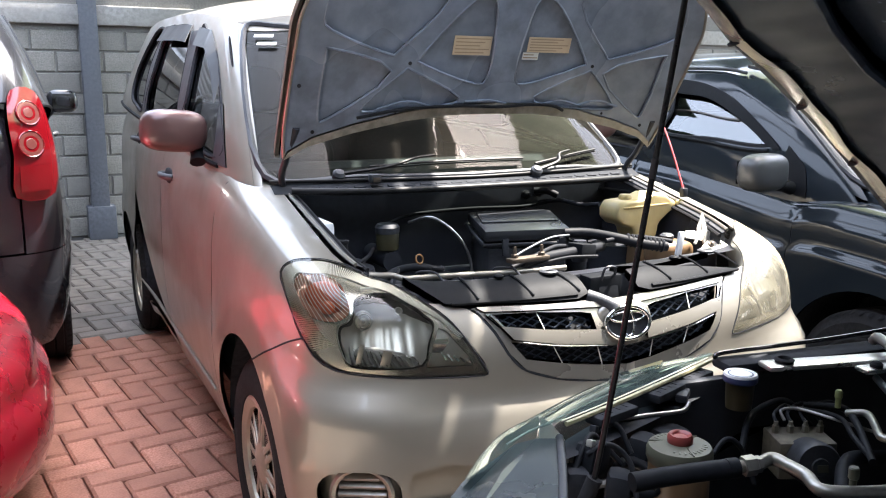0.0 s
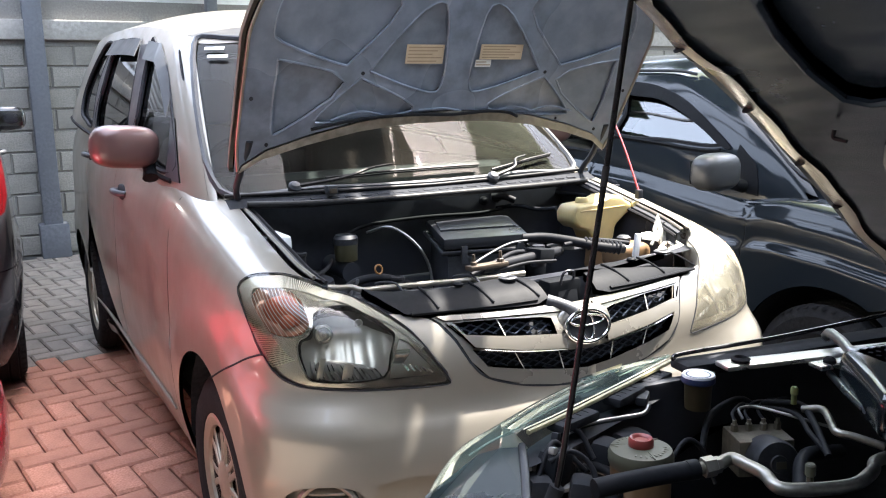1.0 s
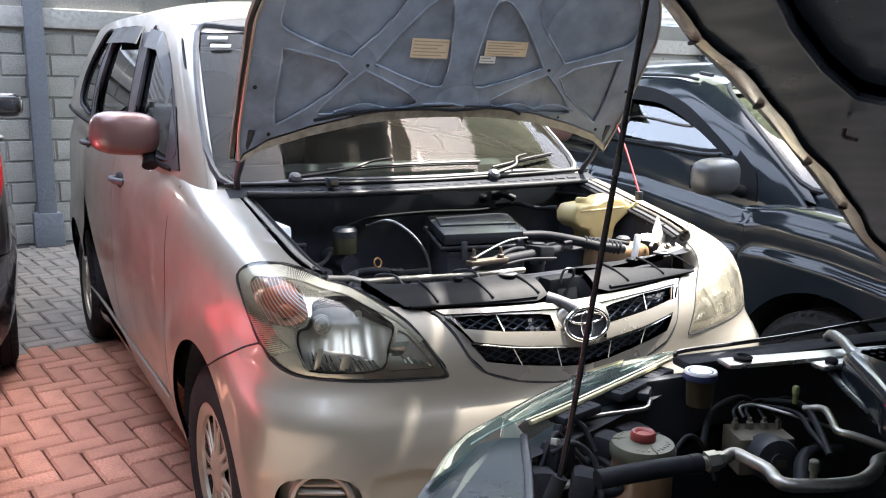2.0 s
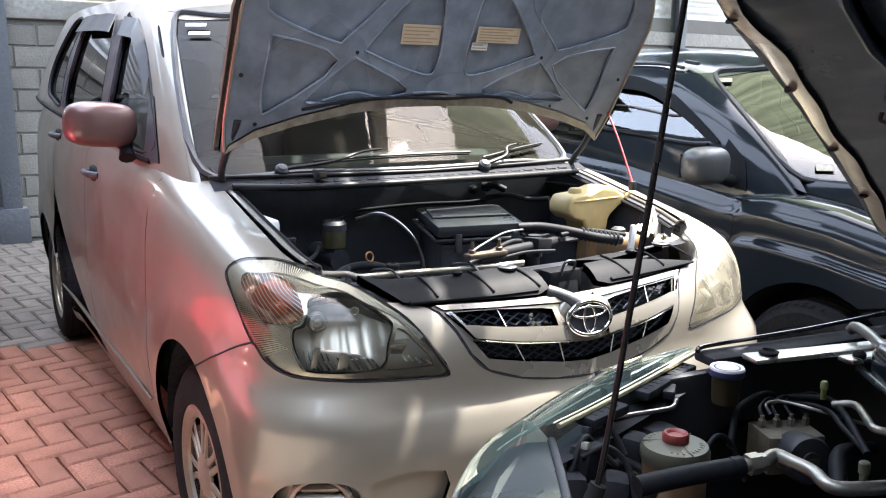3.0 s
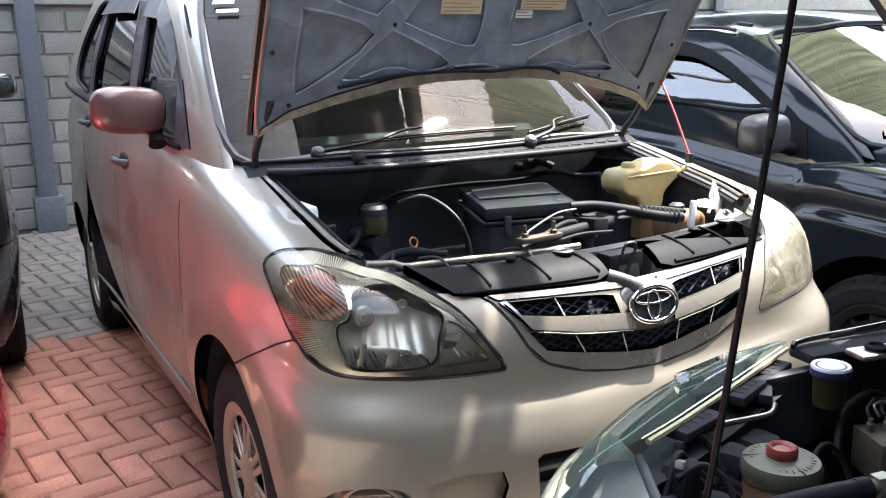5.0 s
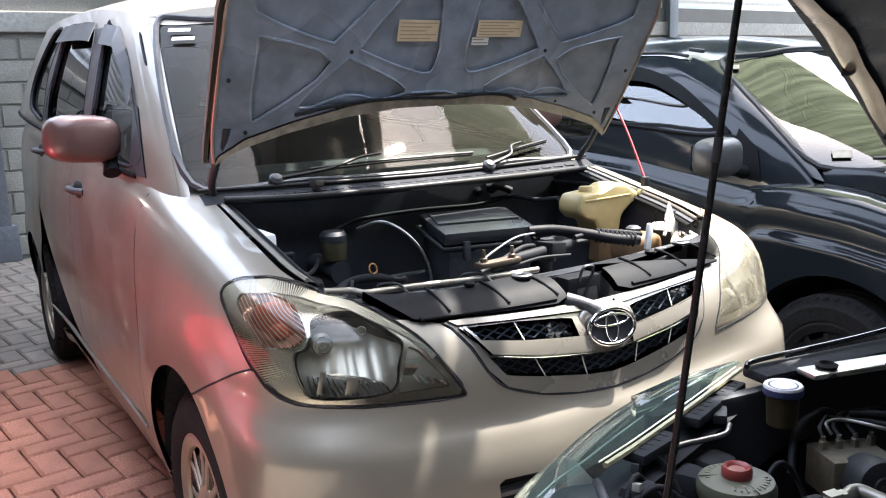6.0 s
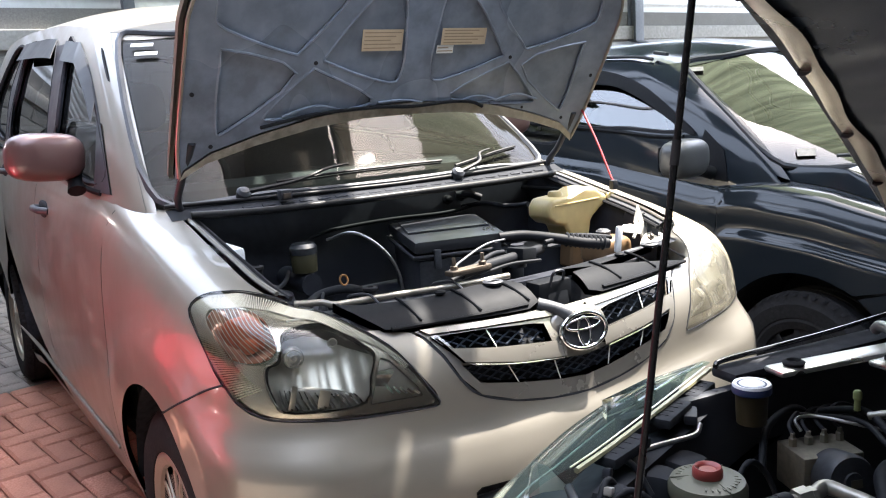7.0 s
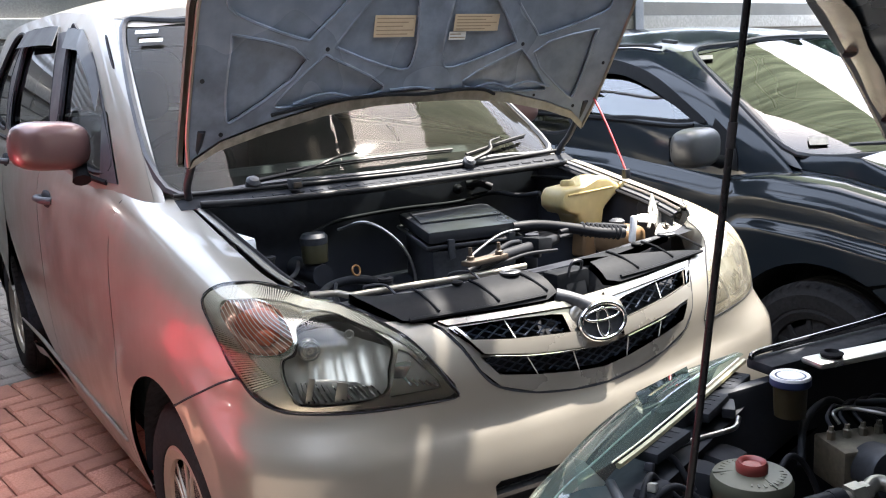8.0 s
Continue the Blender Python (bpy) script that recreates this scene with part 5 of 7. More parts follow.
    ol = [(-.115, .05), (-.10, .075), (-.02, .08), (.03, .097), (.075, .097), (.10, .078), (.125, .07), (.13, .045), (.10, .03), (.06, .0), (.05, -.05), (-.03, -.055), (-.05, -.01), (-.09, .0), (-.115, .02)]
    plate("tank_shell", ol, .10, q @ pose(0, 0, -.05), TANK, wt, bevel=.016, segments=3)
    box("tank_leg", (.06, .06, .12), pose(.485, .61, .83, 0, 6, 0), TAN_TANK, wt, bevel=.018, segments=3)
    plate("tank_rib", [(-.09, .052), (.09, .058), (.09, .064), (-.09, .058)], .106, q @ pose(0, 0, -.053), TANK, wt, bevel=.003)
    turned("tank_cap", [(.022, 0), (.022, .012), (.018, .018), (0, .019)], pose(.43, .62, .992), TANK, wt, n=24)
    turned("tank_ear", [(.006, 0), (.015, 0), (.015, .01), (.006, .01)], frame_at((.612, .575, .975), (0, -1, 0)), TANK, wt, n=20)
    # tan coolant tank
    ct = new("coolant_tank")
    ct.parent, ct.empty_display_size = car, .1
    blob("tank_shell", (.075, .05, .04), pose(.47, .45, .845), TAN_TANK, ct, power=3.4)
    turned("tank_cap", [(.02, 0), (.022, .02), (.014, .026), (0, .026)], pose(.46, .45, .88), BLACK_PLASTIC, ct, n=20)
    box("white_bracket", (.022, .012, .075), pose(.45, .38, .885, 0, 8, 0), WHITE_CAP, car, bevel=.006)
    # zinc-plated lamp mounting: a bent strap with ears, a foot plate and bolts
    strap = [(.540, .905), (.546, .958), (.560, .972), (.571, .918), (.600, .902), (.655, .908), (.678, .888), (.660, .866), (.612, .870), (.602, .800), (.574, .800), (.568, .852), (.545, .868)]
    plate("lamp_bracket", [(x - .6, z - .88) for x, z in strap], .006, pose(.6, .40, .88, 78, 0, 14), ZINC, car, "bare zinc-plated lamp bracket", bevel=.002)
    plate("lamp_bracket", [(-.05, -.02), (.045, -.03), (.06, .0), (.03, .03), (-.02, .022), (-.055, .012)], .005, pose(.545, .345, .872, 12, -10, 20), ZINC, car, bevel=.002)
    plate("lamp_bracket", [(-.03, -.012), (.02, -.016), (.034, .01), (.0, .02), (-.028, .014)], .005, pose(.50, .375, .905, 40, 6, -20), ZINC, car, bevel=.002)
    tube("bracket_lip", [(.49, .36, .885), (.515, .37, .915), (.53, .39, .925), (.548, .40, .955)], [.005, .007, .006, .004], ZINC, car, n=6)
    for x, y, z in ((.585, .375, .885), (.64, .38, .892), (.53, .335, .882)):
        turned("bracket_bolt", [(.010, 0), (.010, .006), (.006, .008), (.005, .014), (0, .014)], pose(x, y, z, 40, 0, 0), RUSTY, car, n=6)
    blob("lamp_socket", (.035, .03, .03), pose(.615, .47, .915), BAY_BLACK, car, power=2.6)
    tube("lamp_lead", [(.615, .45, .92), (.60, .42, .935), (.575, .43, .915), (.56, .46, .88)], .005, HOSE, car, n=6)
    # hoses, pipes and looms
    hs = [([(-.28, .74, .95), (-.25, .64, .975), (-.2, .58, .93), (-.165, .56, .85), (-.16, .56, .72)], .0042, STEEL),
          ([(-.22, .26, .915), (-.12, .33, .925), (0, .40, .935), (.10, .44, .93)], .003, STEEL),
          ([(.08, .45, .935), (.14, .42, .935), (.20, .36, .925), (.26, .32, .91), (.33, .30, .90)], .014, HOSE),
          ([(-.16, .29, .90), (-.04, .31, .905), (.08, .34, .905), (.16, .38, .90)], .014, HOSE),
          ([(-.2, .25, .89), (-.12, .24, .905), (-.04, .25, .91), (.05, .25, .905)], .004, HOSE),
          ([(.10, .46, .93), (.17, .43, .925), (.22, .44, .91)], .011, HOSE),
          ([(-.46, .55, .80), (-.38, .62, .83), (-.3, .60, .84), (-.2, .62, .8)], .012, HOSE),
          ([(.28, .90, .96), (.33, .84, .97), (.37, .78, .96), (.39, .70, .97)], .008, HOSE),
          ([(-.5, .62, .86), (-.42, .72, .86), (-.33, .9, .85)], .006, HOSE),
          ([(.56, .95, .99), (.60, .75, .985), (.61, .6, .965), (.60, .48, .945)], .007, HOSE)]
    for p, r, mt in hs:
        tube("hose" if mt is HOSE else "pipe", p, r, mt, car, n=10)
    for t in np.linspace(.2, .9, 9):
        turned("loom_ring", [(.017, -.004), (.02, 0), (.017, .004)], frame_at((.2 + .13 * t, .36 - .06 * t, .925 - .025 * t), (.13, -.06, -.025)), HOSE, car, n=14)
    for x, y, z, mt in ((-.31, .60, .865, ORANGE), (-.05, .50, .79, ORANGE)):
        q = frame_at((x, y, z), (.3, -1, .3))
        tube("dipstick_ring", [q @ Vector((.013 * math.cos(a), .013 * math.sin(a), 0)) for a in np.linspace(0, 2 * math.pi, 21)[:-1]], .0026, mt, car, n=6, soft=False, closed=True)
    turned("oil_cap", [(.035, 0), (.035, .018), (.028, .026), (0, .027)], pose(.0, .46, .80), BAY_BLACK, car, n=24)
    turned("small_bottle", [(.03, 0), (.032, .05), (.026, .06), (.026, .08), (0, .082)], pose(.16, .5, .80), HOSE, car, n=24)
    blob("alternator", (.08, .07, .07), pose(-.32, .55, .68), ALLOY, car, power=2.6)
    blob("filter_pot", (.05, .05, .06), pose(-.36, .72, .74), BAY_BLACK, car, power=3)
    box("relay_box", (.08, .05, .05), pose(-.42, .86, .80, 0, 0, 12), BAY_BLACK, car, bevel=.01)
    box("front_bracket", (.12, .03, .012), pose(-.17, .245, .918, 0, 0, 6), RUSTY, car, bevel=.003)
    for x in (-.21, -.13):
        turned("bracket_bolt", [(.009, 0), (.009, .01), (.005, .012), (.004, .03), (0, .03)], pose(x, .245, .922), RUSTY, car, n=8)
    tube("bonnet_tie", [(.655, .745, 1.265), (.645, .66, 1.15), (.632, .575, 1.018)], .0035, CABLE_RED, car, "thin red tie holding the bonnet", n=6)
    box("tie_clip", (.02, .02, .03), pose(.632, .575, 1.01), BAY_BLACK, car, bevel=.004)


AV_HULL.flank = len(AV_HULL.c)
silver_car = thing("people_carrier", "silver people carrier with its bonnet propped open", "car")
car_body(silver_car, AV_HULL, AV_CABIN, SILVER, AV)
bumper(silver_car, AV_HULL)
for side in (-1, 1):
    tube("sill_moulding", [Vector(AV_HULL.at(side * side_uv(AV_HULL, y, .5)[0], v)) + Vector((side * .004, 0, 0)) for y, v in ((1.13, .20), (1.4, .17), (2.0, .155), (2.6, .155), (2.98, .17))], [.004, .007, .008, .008, .004], SILVER, silver_car, n=8)
for side in (-1, 1):
    seam = spline([(.862, .812), (.925, .767), (1.0, .705)], 4)
    end = np.array(arch_uv(AV_HULL, .69, .31, .365, 111, 113, 2)[0])
    seam = np.vstack([seam, [seam[-1] + (end - seam[-1]) * k for k in np.linspace(.1, 1, 10)]])
    tube("bumper_seam", AV_HULL.at(side * seam[:, 0], seam[:, 1]), .0024, DULL_BLACK, silver_car, n=5, soft=False)
grille(silver_car, AV_HULL)
for side in (-1, 1):
    headlamp(silver_car, AV_HULL, side)
bonnet_open(silver_car)
engine_bay(silver_car, AV_HULL)
for side in (-1, 1):
    # silver shells, drawn with the painted red reflection
    door_mirror(silver_car, side, pose(side * .845, 1.38, 1.205, 0, side * -4, side * -8), (.108, .06, .070), SHELL_RED_REFLECT, (side * .775, 1.36, 1.10))
    panel("mirror_sail", AV_CABIN.at, mirror_loop([(3.58, -.03), (3.57, .36), (3.68, .38), (3.98, -.03)], side), BLACK_PLASTIC, silver_car, step=.1, lift=.004, centre=(0, 2.4, 1.1))
    for loop in ([(4.99, .02), (5.12, .02), (5.05, .27), (4.85, .84), (4.53, .86), (4.86, .30)], [(5.73, .04), (5.82, .06), (5.745, .5), (5.65, .86), (5.53, .86), (5.64, .5)]):
        panel("black_pillar", AV_CABIN.at, mirror_loop(loop, side), BLACK_PLASTIC, silver_car, "black pillar strip between side windows", step=.1, lift=.003, edge=.004, centre=(0, 2.4, 1.1))
    panel("pillar_slot", AV_CABIN.at, rounded(mirror_loop([(3.13, .66), (3.2, .66), (3.29, .84), (3.22, .85)], side), 3), DULL_BLACK, silver_car, step=.05, lift=.003, edge=.004, centre=(0, 2.4, 1.1))
    # smoked rain visors over the side windows
    for a0, a1, h0, h1 in ((3.66, 4.55, .50, .87), (4.84, 5.62, .88, .89)):
        pts = np.linspace(a0, a1, 14)
        w = new("rain_visor")
        w.parent = silver_car
        v = []
        for u in pts:
            t = (u - a0) / (a1 - a0)
            top = h0 + (h1 - h0) * min(1, t * 2.2) ** .6
            p, q2 = Vector(AV_CABIN.at(side * u, top + .015)), Vector(AV_CABIN.at(side * u, top - .13))
            v += [p + Vector((side * .006, 0, 0)), q2 + Vector((side * .026, 0, 0)), q2 + Vector((side * .023, 0, 0)), p + Vector((side * .003, 0, 0))]
        f = [(4 * i + j, 4 * i + (j + 1) % 4, 4 * i + 4 + (j + 1) % 4, 4 * i + 4 + j) for i in range(13) for j in range(4)]
        raw("visor_strip", v, f + [(0, 1, 2, 3), (55, 54, 53, 52)], VISOR, w, smooth=40)
# registration stickers inside the windscreen corner
for k, (u, v) in enumerate(((-1.95, .90), (-1.915, .84))):
    p = Vector(AV_CABIN.at(u, v)) + Vector((0, -.006, .006))
    n = Vector(surface_normal(AV_CABIN.at, np.array([[u, v]]), (0, 2.4, 1.1))[0])
    st = box("screen_sticker", (.07, .02, .0015), frame_at(p, n), STICKER, silver_car, "white windscreen sticker", bevel=.0005, segments=1)
    box("print_bar", (.05, .005, .0008), frame_at(p + n * .001, n), STICKER_INK, st, bevel=0)


# ---- the other cars ----
def rear_lamps(car, hull, cabin, s):
    """A tall tail lamp up the rear corner: red body with two round clear lamps."""
    arc = spline([(.80, 3.70), (.785, 3.86), (.745, 3.985), (.665, 4.05), (.57, 4.085)], 8)

    def at(u, t):
        u, t = np.asarray(u, float), np.asarray(t, float)
        k = np.linspace(0, 1, len(arc))
        x, y = np.interp(u, k, arc[:, 0]), np.interp(u, k, arc[:, 1])
        h = np.clip(t, 0, 1)
        x, y = x - .055 * h ** 1.8, y - .07 * h ** 1.8
        b = .018 * np.sin(np.pi * h)
        return np.stack([s * (x + b * .7), y + b * .7, .89 + .53 * t], -1)
    root = panel("tail_lamp", at, rounded([(.55, .03), (.95, .01), (.95, .33), (.94, .62), (.84, .83), (.60, .82), (.53, .5)], 3), TAIL_RED, car, "red tail lamp with two round pink lamps", step=.06, lift=.018, edge=.04)
    for u, t, r in ((.735, .655, .050), (.77, .42, .054)):
        p = Vector(at(np.array([u]), np.array([t]))[0])
        n = Vector(surface_normal(at, np.array([[u, t]]), (0, 2, .9))[0])
        p = p + n * .015
        turned("round_lamp", [(r, .0), (r, .0045), (r * .8, .006), (r * .45, .004), (r * .4, .0065), (0, .007)], frame_at(p, n), TAIL_CLEAR, root, n=32)
        turned("lamp_ring", [(r * 1.0, .002), (r * 1.06, .006), (r * 1.0, .0075), (r * .94, .005)], frame_at(p, n), TAIL_RED, root, n=32)
    panel("lamp_strip", at, [(.60, .06), (.91, .05), (.91, .25), (.59, .26)], TAIL_RED, root, step=.06, lift=.024, edge=.003)
    return root


dark_mpv = thing("people_carrier", "black people carrier seen from behind, red tail lamps", "car", pose(-1.93, 6.46, 0, 0, 0, 180))
o = dict(AV)
o["lamps"] = rear_lamps
car_body(dark_mpv, AV_HULL, AV_CABIN, BLACK_PAINT, o)
closed_front(dark_mpv, AV_HULL, BLACK_PAINT, LENS)
h0 = bumper_loop(AV_HULL, .31, .365)
panel("front_bumper", AV_HULL.at, [(0, 0), *h0[::-1], (0, .715), *mirror_loop(h0, -1)], BLACK_PAINT, dark_mpv)
for side in (-1, 1):
    door_mirror(dark_mpv, side, pose(side * .90, 1.55, 1.26, 0, 0, side * -8), (.10, .055, .08), BLACK_PAINT, (side * .77, 1.5, 1.12))

HB_PLAN = [(0, 0), (.3, .015), (.5, .07), (.66, .17), (.76, .30), (.81, .47), (.835, .65), (.845, .9), (.845, 1.4), (.845, 2.6), (.835, 3.2), (.80, 3.6), (.70, 3.8), (.5, 3.87), (.25, 3.895), (0, 3.9)]
HB_SHOULDER = [(0, .74), (.3, .80), (.8, .95), (1.2, 1.06), (2.4, 1.09), (4, 1.13)]
HB_HULL = Hull(HB_PLAN, FRONT, SIDE, HB_SHOULDER, .18, (.4, .9))
HB_HULL.flank = len(HB_HULL.c)
HB_BELT = [(0, .66, .97), (.35, .72, .98), (.65, 1.0, 1.03), (.715, 1.14, 1.06), (.75, 1.38, 1.085), (.77, 1.8, 1.10), (.77, 2.6, 1.12), (.745, 3.3, 1.14), (.66, 3.7, 1.15), (.4, 3.8, 1.15), (0, 3.82, 1.15)]
HB_TOP = [(0, 1.46, 1.44), (.26, 1.49, 1.435), (.48, 1.60, 1.395), (.55, 1.72, 1.39), (.565, 1.85, 1.41), (.585, 2.1, 1.42), (.59, 2.6, 1.43), (.57, 3.1, 1.41), (.5, 3.4, 1.38), (.3, 3.5, 1.38), (0, 3.52, 1.38)]
HB_CABIN = Cabin(HB_BELT, HB_TOP, .02)
# the charcoal one: belt falling steeply to the front, two creases along the flank
CH_SHOULDER = [(0, .74), (.3, .80), (.8, .915), (1.05, .94), (1.25, .925), (1.5, .965), (1.82, 1.02), (2.6, 1.08), (4, 1.13)]
CH_SIDE = [(0, 0, .07), (.1, .1, .04), (.25, .25, .012), (.45, .45, 0), (.70, .70, 0), (.755, .752, .003), (.785, .772, .02), (.86, .86, .024), (.90, .895, .03), (.925, .91, .048), (1, .97, .075), (1.1, 1, .12), (1.2, 1.01, .18)]
CH_BELT = [(0, .66, .97), (.35, .72, .975), (.65, 1.0, 1.0), (.715, 1.14, 1.02), (.75, 1.38, .975), (.77, 1.8, 1.015), (.77, 2.6, 1.08), (.745, 3.3, 1.12), (.66, 3.7, 1.14), (.4, 3.8, 1.15), (0, 3.82, 1.15)]
CH_HULL = Hull(HB_PLAN, FRONT, CH_SIDE, CH_SHOULDER, .18, (.4, .9))
CH_HULL.flank = len(CH_HULL.c)
CH_CABIN = Cabin(CH_BELT, HB_TOP, .05)
HB = dict(front_axle=.82, rear_axle=3.32, radius=.29, rim=.19, arch=.35, track=.745, door1=1.18, door2=2.15, door3=2.95, handle1=2.0, handle2=2.8, handle_v=(.86, .86),
          half=.84, length=3.9, belt_z=1.04, seat_y=1.75, dash_y=1.12, frame=(2.4, 8.3), screen=2.2, roof_z=1.535, roof_mid=2.5, glass=GLASS_MID, screen_glass=GLASS_JAZZ,
          fender=lambda hull, za, R, g: fender_plain(hull, za, R, g, .82, 1.18, 121), cover=RUBBER,
          windows=[[(2.72, .06), (3.0, .22), (3.18, .24), (3.28, .05)],
                   [(3.48, .05), (3.6, .40), (3.95, .72), (4.4, .88), (5.2, .9), (5.3, .5), (5.36, .05)],
                   [(5.47, .05), (5.43, .5), (5.36, .9), (6.5, .88), (7.0, .6), (7.15, .1)]])


def hatchback(name, label, m, paintm, opened=False, form=(HB_HULL, HB_CABIN), mirrors=BLACK_PLASTIC, longer=0., low=0., windows=None, lamp=None, fender=None, lens=LENS):
    """A small hatchback; longer: metres added to its nose, low: metres off its bonnet's front edge."""
    push = lambda y: y + longer * min(1., max(0., (y - .5) / .4))
    hull, cabin = form
    o = dict(HB)
    if longer or low:
        hull = Hull([(x, push(y)) for x, y in HB_PLAN], FRONT, SIDE, [(push(y), z - low * max(0., 1 - y / 1.2)) for y, z in HB_SHOULDER], .18, (.4, .9))
        hull.flank = len(hull.c)
        cabin = Cabin([(x, y + longer, z) for x, y, z in HB_BELT], [(x, y + longer, z) for x, y, z in HB_TOP], .02)
        for k in ("rear_axle", "door1", "door2", "door3", "handle1", "handle2", "length", "seat_y", "dash_y", "roof_mid"):
            o[k] += longer
        o["front_axle"] = .82 + longer * .4
    o["fender"] = fender or (lambda h, za, R, g: fender_plain(h, za, R, g, o["front_axle"], o["door1"], 121))
    if windows is not None:
        o["windows"] = windows
    if form[0] is not HB_HULL:
        o["skirt"] = .14
        o["belt_z"], o["dash_y"], o["moulding"] = .96, 1.24, (3.76, .29)
    car = thing(name, label, "car", m)
    car_body(car, hull, cabin, paintm, o)
    if not opened:
        more = {"lamp": lamp} if lamp else {}
        closed_front(car, hull, paintm, lens, back=.78, top_z=.985, **more)
        h = bumper_loop(hull, .30, .35, o["front_axle"], 124)
        panel("front_bumper", hull.at, [(0, 0), *h[::-1], (0, .715), *mirror_loop(h, -1)], paintm, car)
    for s in (-1, 1):
        door_mirror(car, s, pose(s * .948, 1.22 + longer, 1.038, 0, 0, s * -10), (.116, .06, .071), mirrors, (s * .765, 1.25 + longer, .968))
    return car, hull


def red_fender(hull, za, R, g):
    u1 = side_uv(hull, 1.18, .5)[0] - g
    return [(.66, .748), (.66, 1.17), (.90, 1.165), (1.10, 1.17), (1.4, 1.18), (u1 + .08, 1.2), (u1 + .03, .99), (u1, .85), (u1, .05)] + arch_uv(hull, .82, za, R, -8, 121, 22) + [(1.0, .706), (.925, .768), (.858, .815), (.82, .785), (.745, .754)]


grey_car, _ = hatchback("hatchback", "dark charcoal hatchback parked beside the silver car", pose(2.12, -.47, 0), GREY_PAINT, form=(CH_HULL, CH_CABIN), mirrors=MIRROR_GREY,
                        windows=[[(5.22, .30), (5.15, .55), (5.04, .84), (4.6, .84), (4.2, .77), (3.95, .68), (3.76, .52), (3.66, .38), (3.72, .325), (4.6, .325)],
                                 [(5.47, .05), (5.40, .5), (5.25, .9), (6.5, .88), (7.0, .6), (7.15, .1)]])
# wiper, papers and aerial stub of the dark hatchback
tube("wiper_arm", [Vector(CH_CABIN.at(a, b)) + Vector((0, -.02, .025)) for a, b in ((-1.6, .02), (-.8, .05), (.2, .05))], .007, BLACK_PLASTIC, grey_car, n=6)
for u, v, w in ((-2.05, .9, .06), (-1.75, .09, .065)):
    p = Vector(CH_CABIN.at(u, v)) + Vector((0, -.004, .005))
    n = Vector(surface_normal(CH_CABIN.at, np.array([[u, v]]), (0, 2.4, 1.1))[0])
    box("screen_paper", (w, w * .55, .0015), frame_at(p, n), DUSTY, grey_car, "sun-faded paper on the windscreen", bevel=.0005, segments=1)
for side in (-1, 1):
    panel("mirror_sail", CH_CABIN.at, mirror_loop([(3.30, .30), (3.24, .10), (3.50, -.16), (3.68, -.10), (3.60, .13), (3.46, .24)], side), COVER_BLACK, grey_car, step=.1, lift=.004, centre=(0, 2.4, 1.1))
    visor = [(5.06, .89), (4.94, .91), (4.48, .87), (3.98, .75), (3.70, .55), (3.52, .29), (3.72, .31), (3.90, .45), (4.16, .60), (4.58, .73), (5.08, .765)]
    panel("rain_visor", CH_CABIN.at, rounded(mirror_loop(visor, side), 4), COVER_BLACK, grey_car, "smoked rain visor over the door window", step=.1, lift=.010, edge=.004, centre=(0, 2.4, 1.1))
    tube("roof_moulding", [Vector(CH_CABIN.at(side * a, 1.0)) + Vector((-side * .03, 0, .022)) for a in (3.2, 4, 5, 6, 7)], .008, BLACK_PLASTIC, grey_car, n=6)
    box("roof_clip", (.02, .09, .016), pose(side * .50, 1.72, 1.437, 8, 0, side * 12), BLACK_PLASTIC, grey_car, bevel=.005)
# car added to give the charcoal car's windows a bright view
backdrop_car, _ = hatchback("backdrop_hatchback", "white windowless hatchback, added as a bright backdrop beyond the charcoal one", pose(4.3, .1, 0), WHITE_PAINT, windows=[])
red_car, _ = hatchback("hatchback", "bright red hatchback with its nose towards the silver car", pose(-1.265, 1.50, 0, 0, 0, 90), RED_PAINT, mirrors=RED_PAINT, low=.14,
                       lamp=((.37, .71), (.52, .725), (.69, .735), (.69, .95), (.69, 1.2), (.62, 1.21), (.56, 1.1), (.46, .93)), fender=red_fender, lens=RED_PAINT)


# ---- the near car with its bonnet up ----
def near_fender(hull, za, R, g):
    """A wing cut low, to the edge of the open bay."""
    f = fender_plain(hull, za, R, g, .82 + .62 * .4, 1.18 + .62, 121)
    return [(u, min(v, .925)) for u, v in f]


near_car, NB_HULL = hatchback("hatchback", "dark car with an open bonnet and crowded engine bay", pose(-.80, -1.36, 0, 0, 0, -90), BLACK_PAINT, True, longer=.62, fender=near_fender)
INV = near_car.matrix_world.inverted()
W = lambda x, y, z: INV @ Vector((x, y, z))


def wtube(name, path, r, mt, label="", n=8, parent=None):
    return tube(name, [W(*p) for p in path], r, mt, parent or near_car, label, n)


def wbox(name, size, m, mt, label="", bevel=.006, parent=None):
    return box(name, size, INV @ m, mt, parent or near_car, label, bevel)


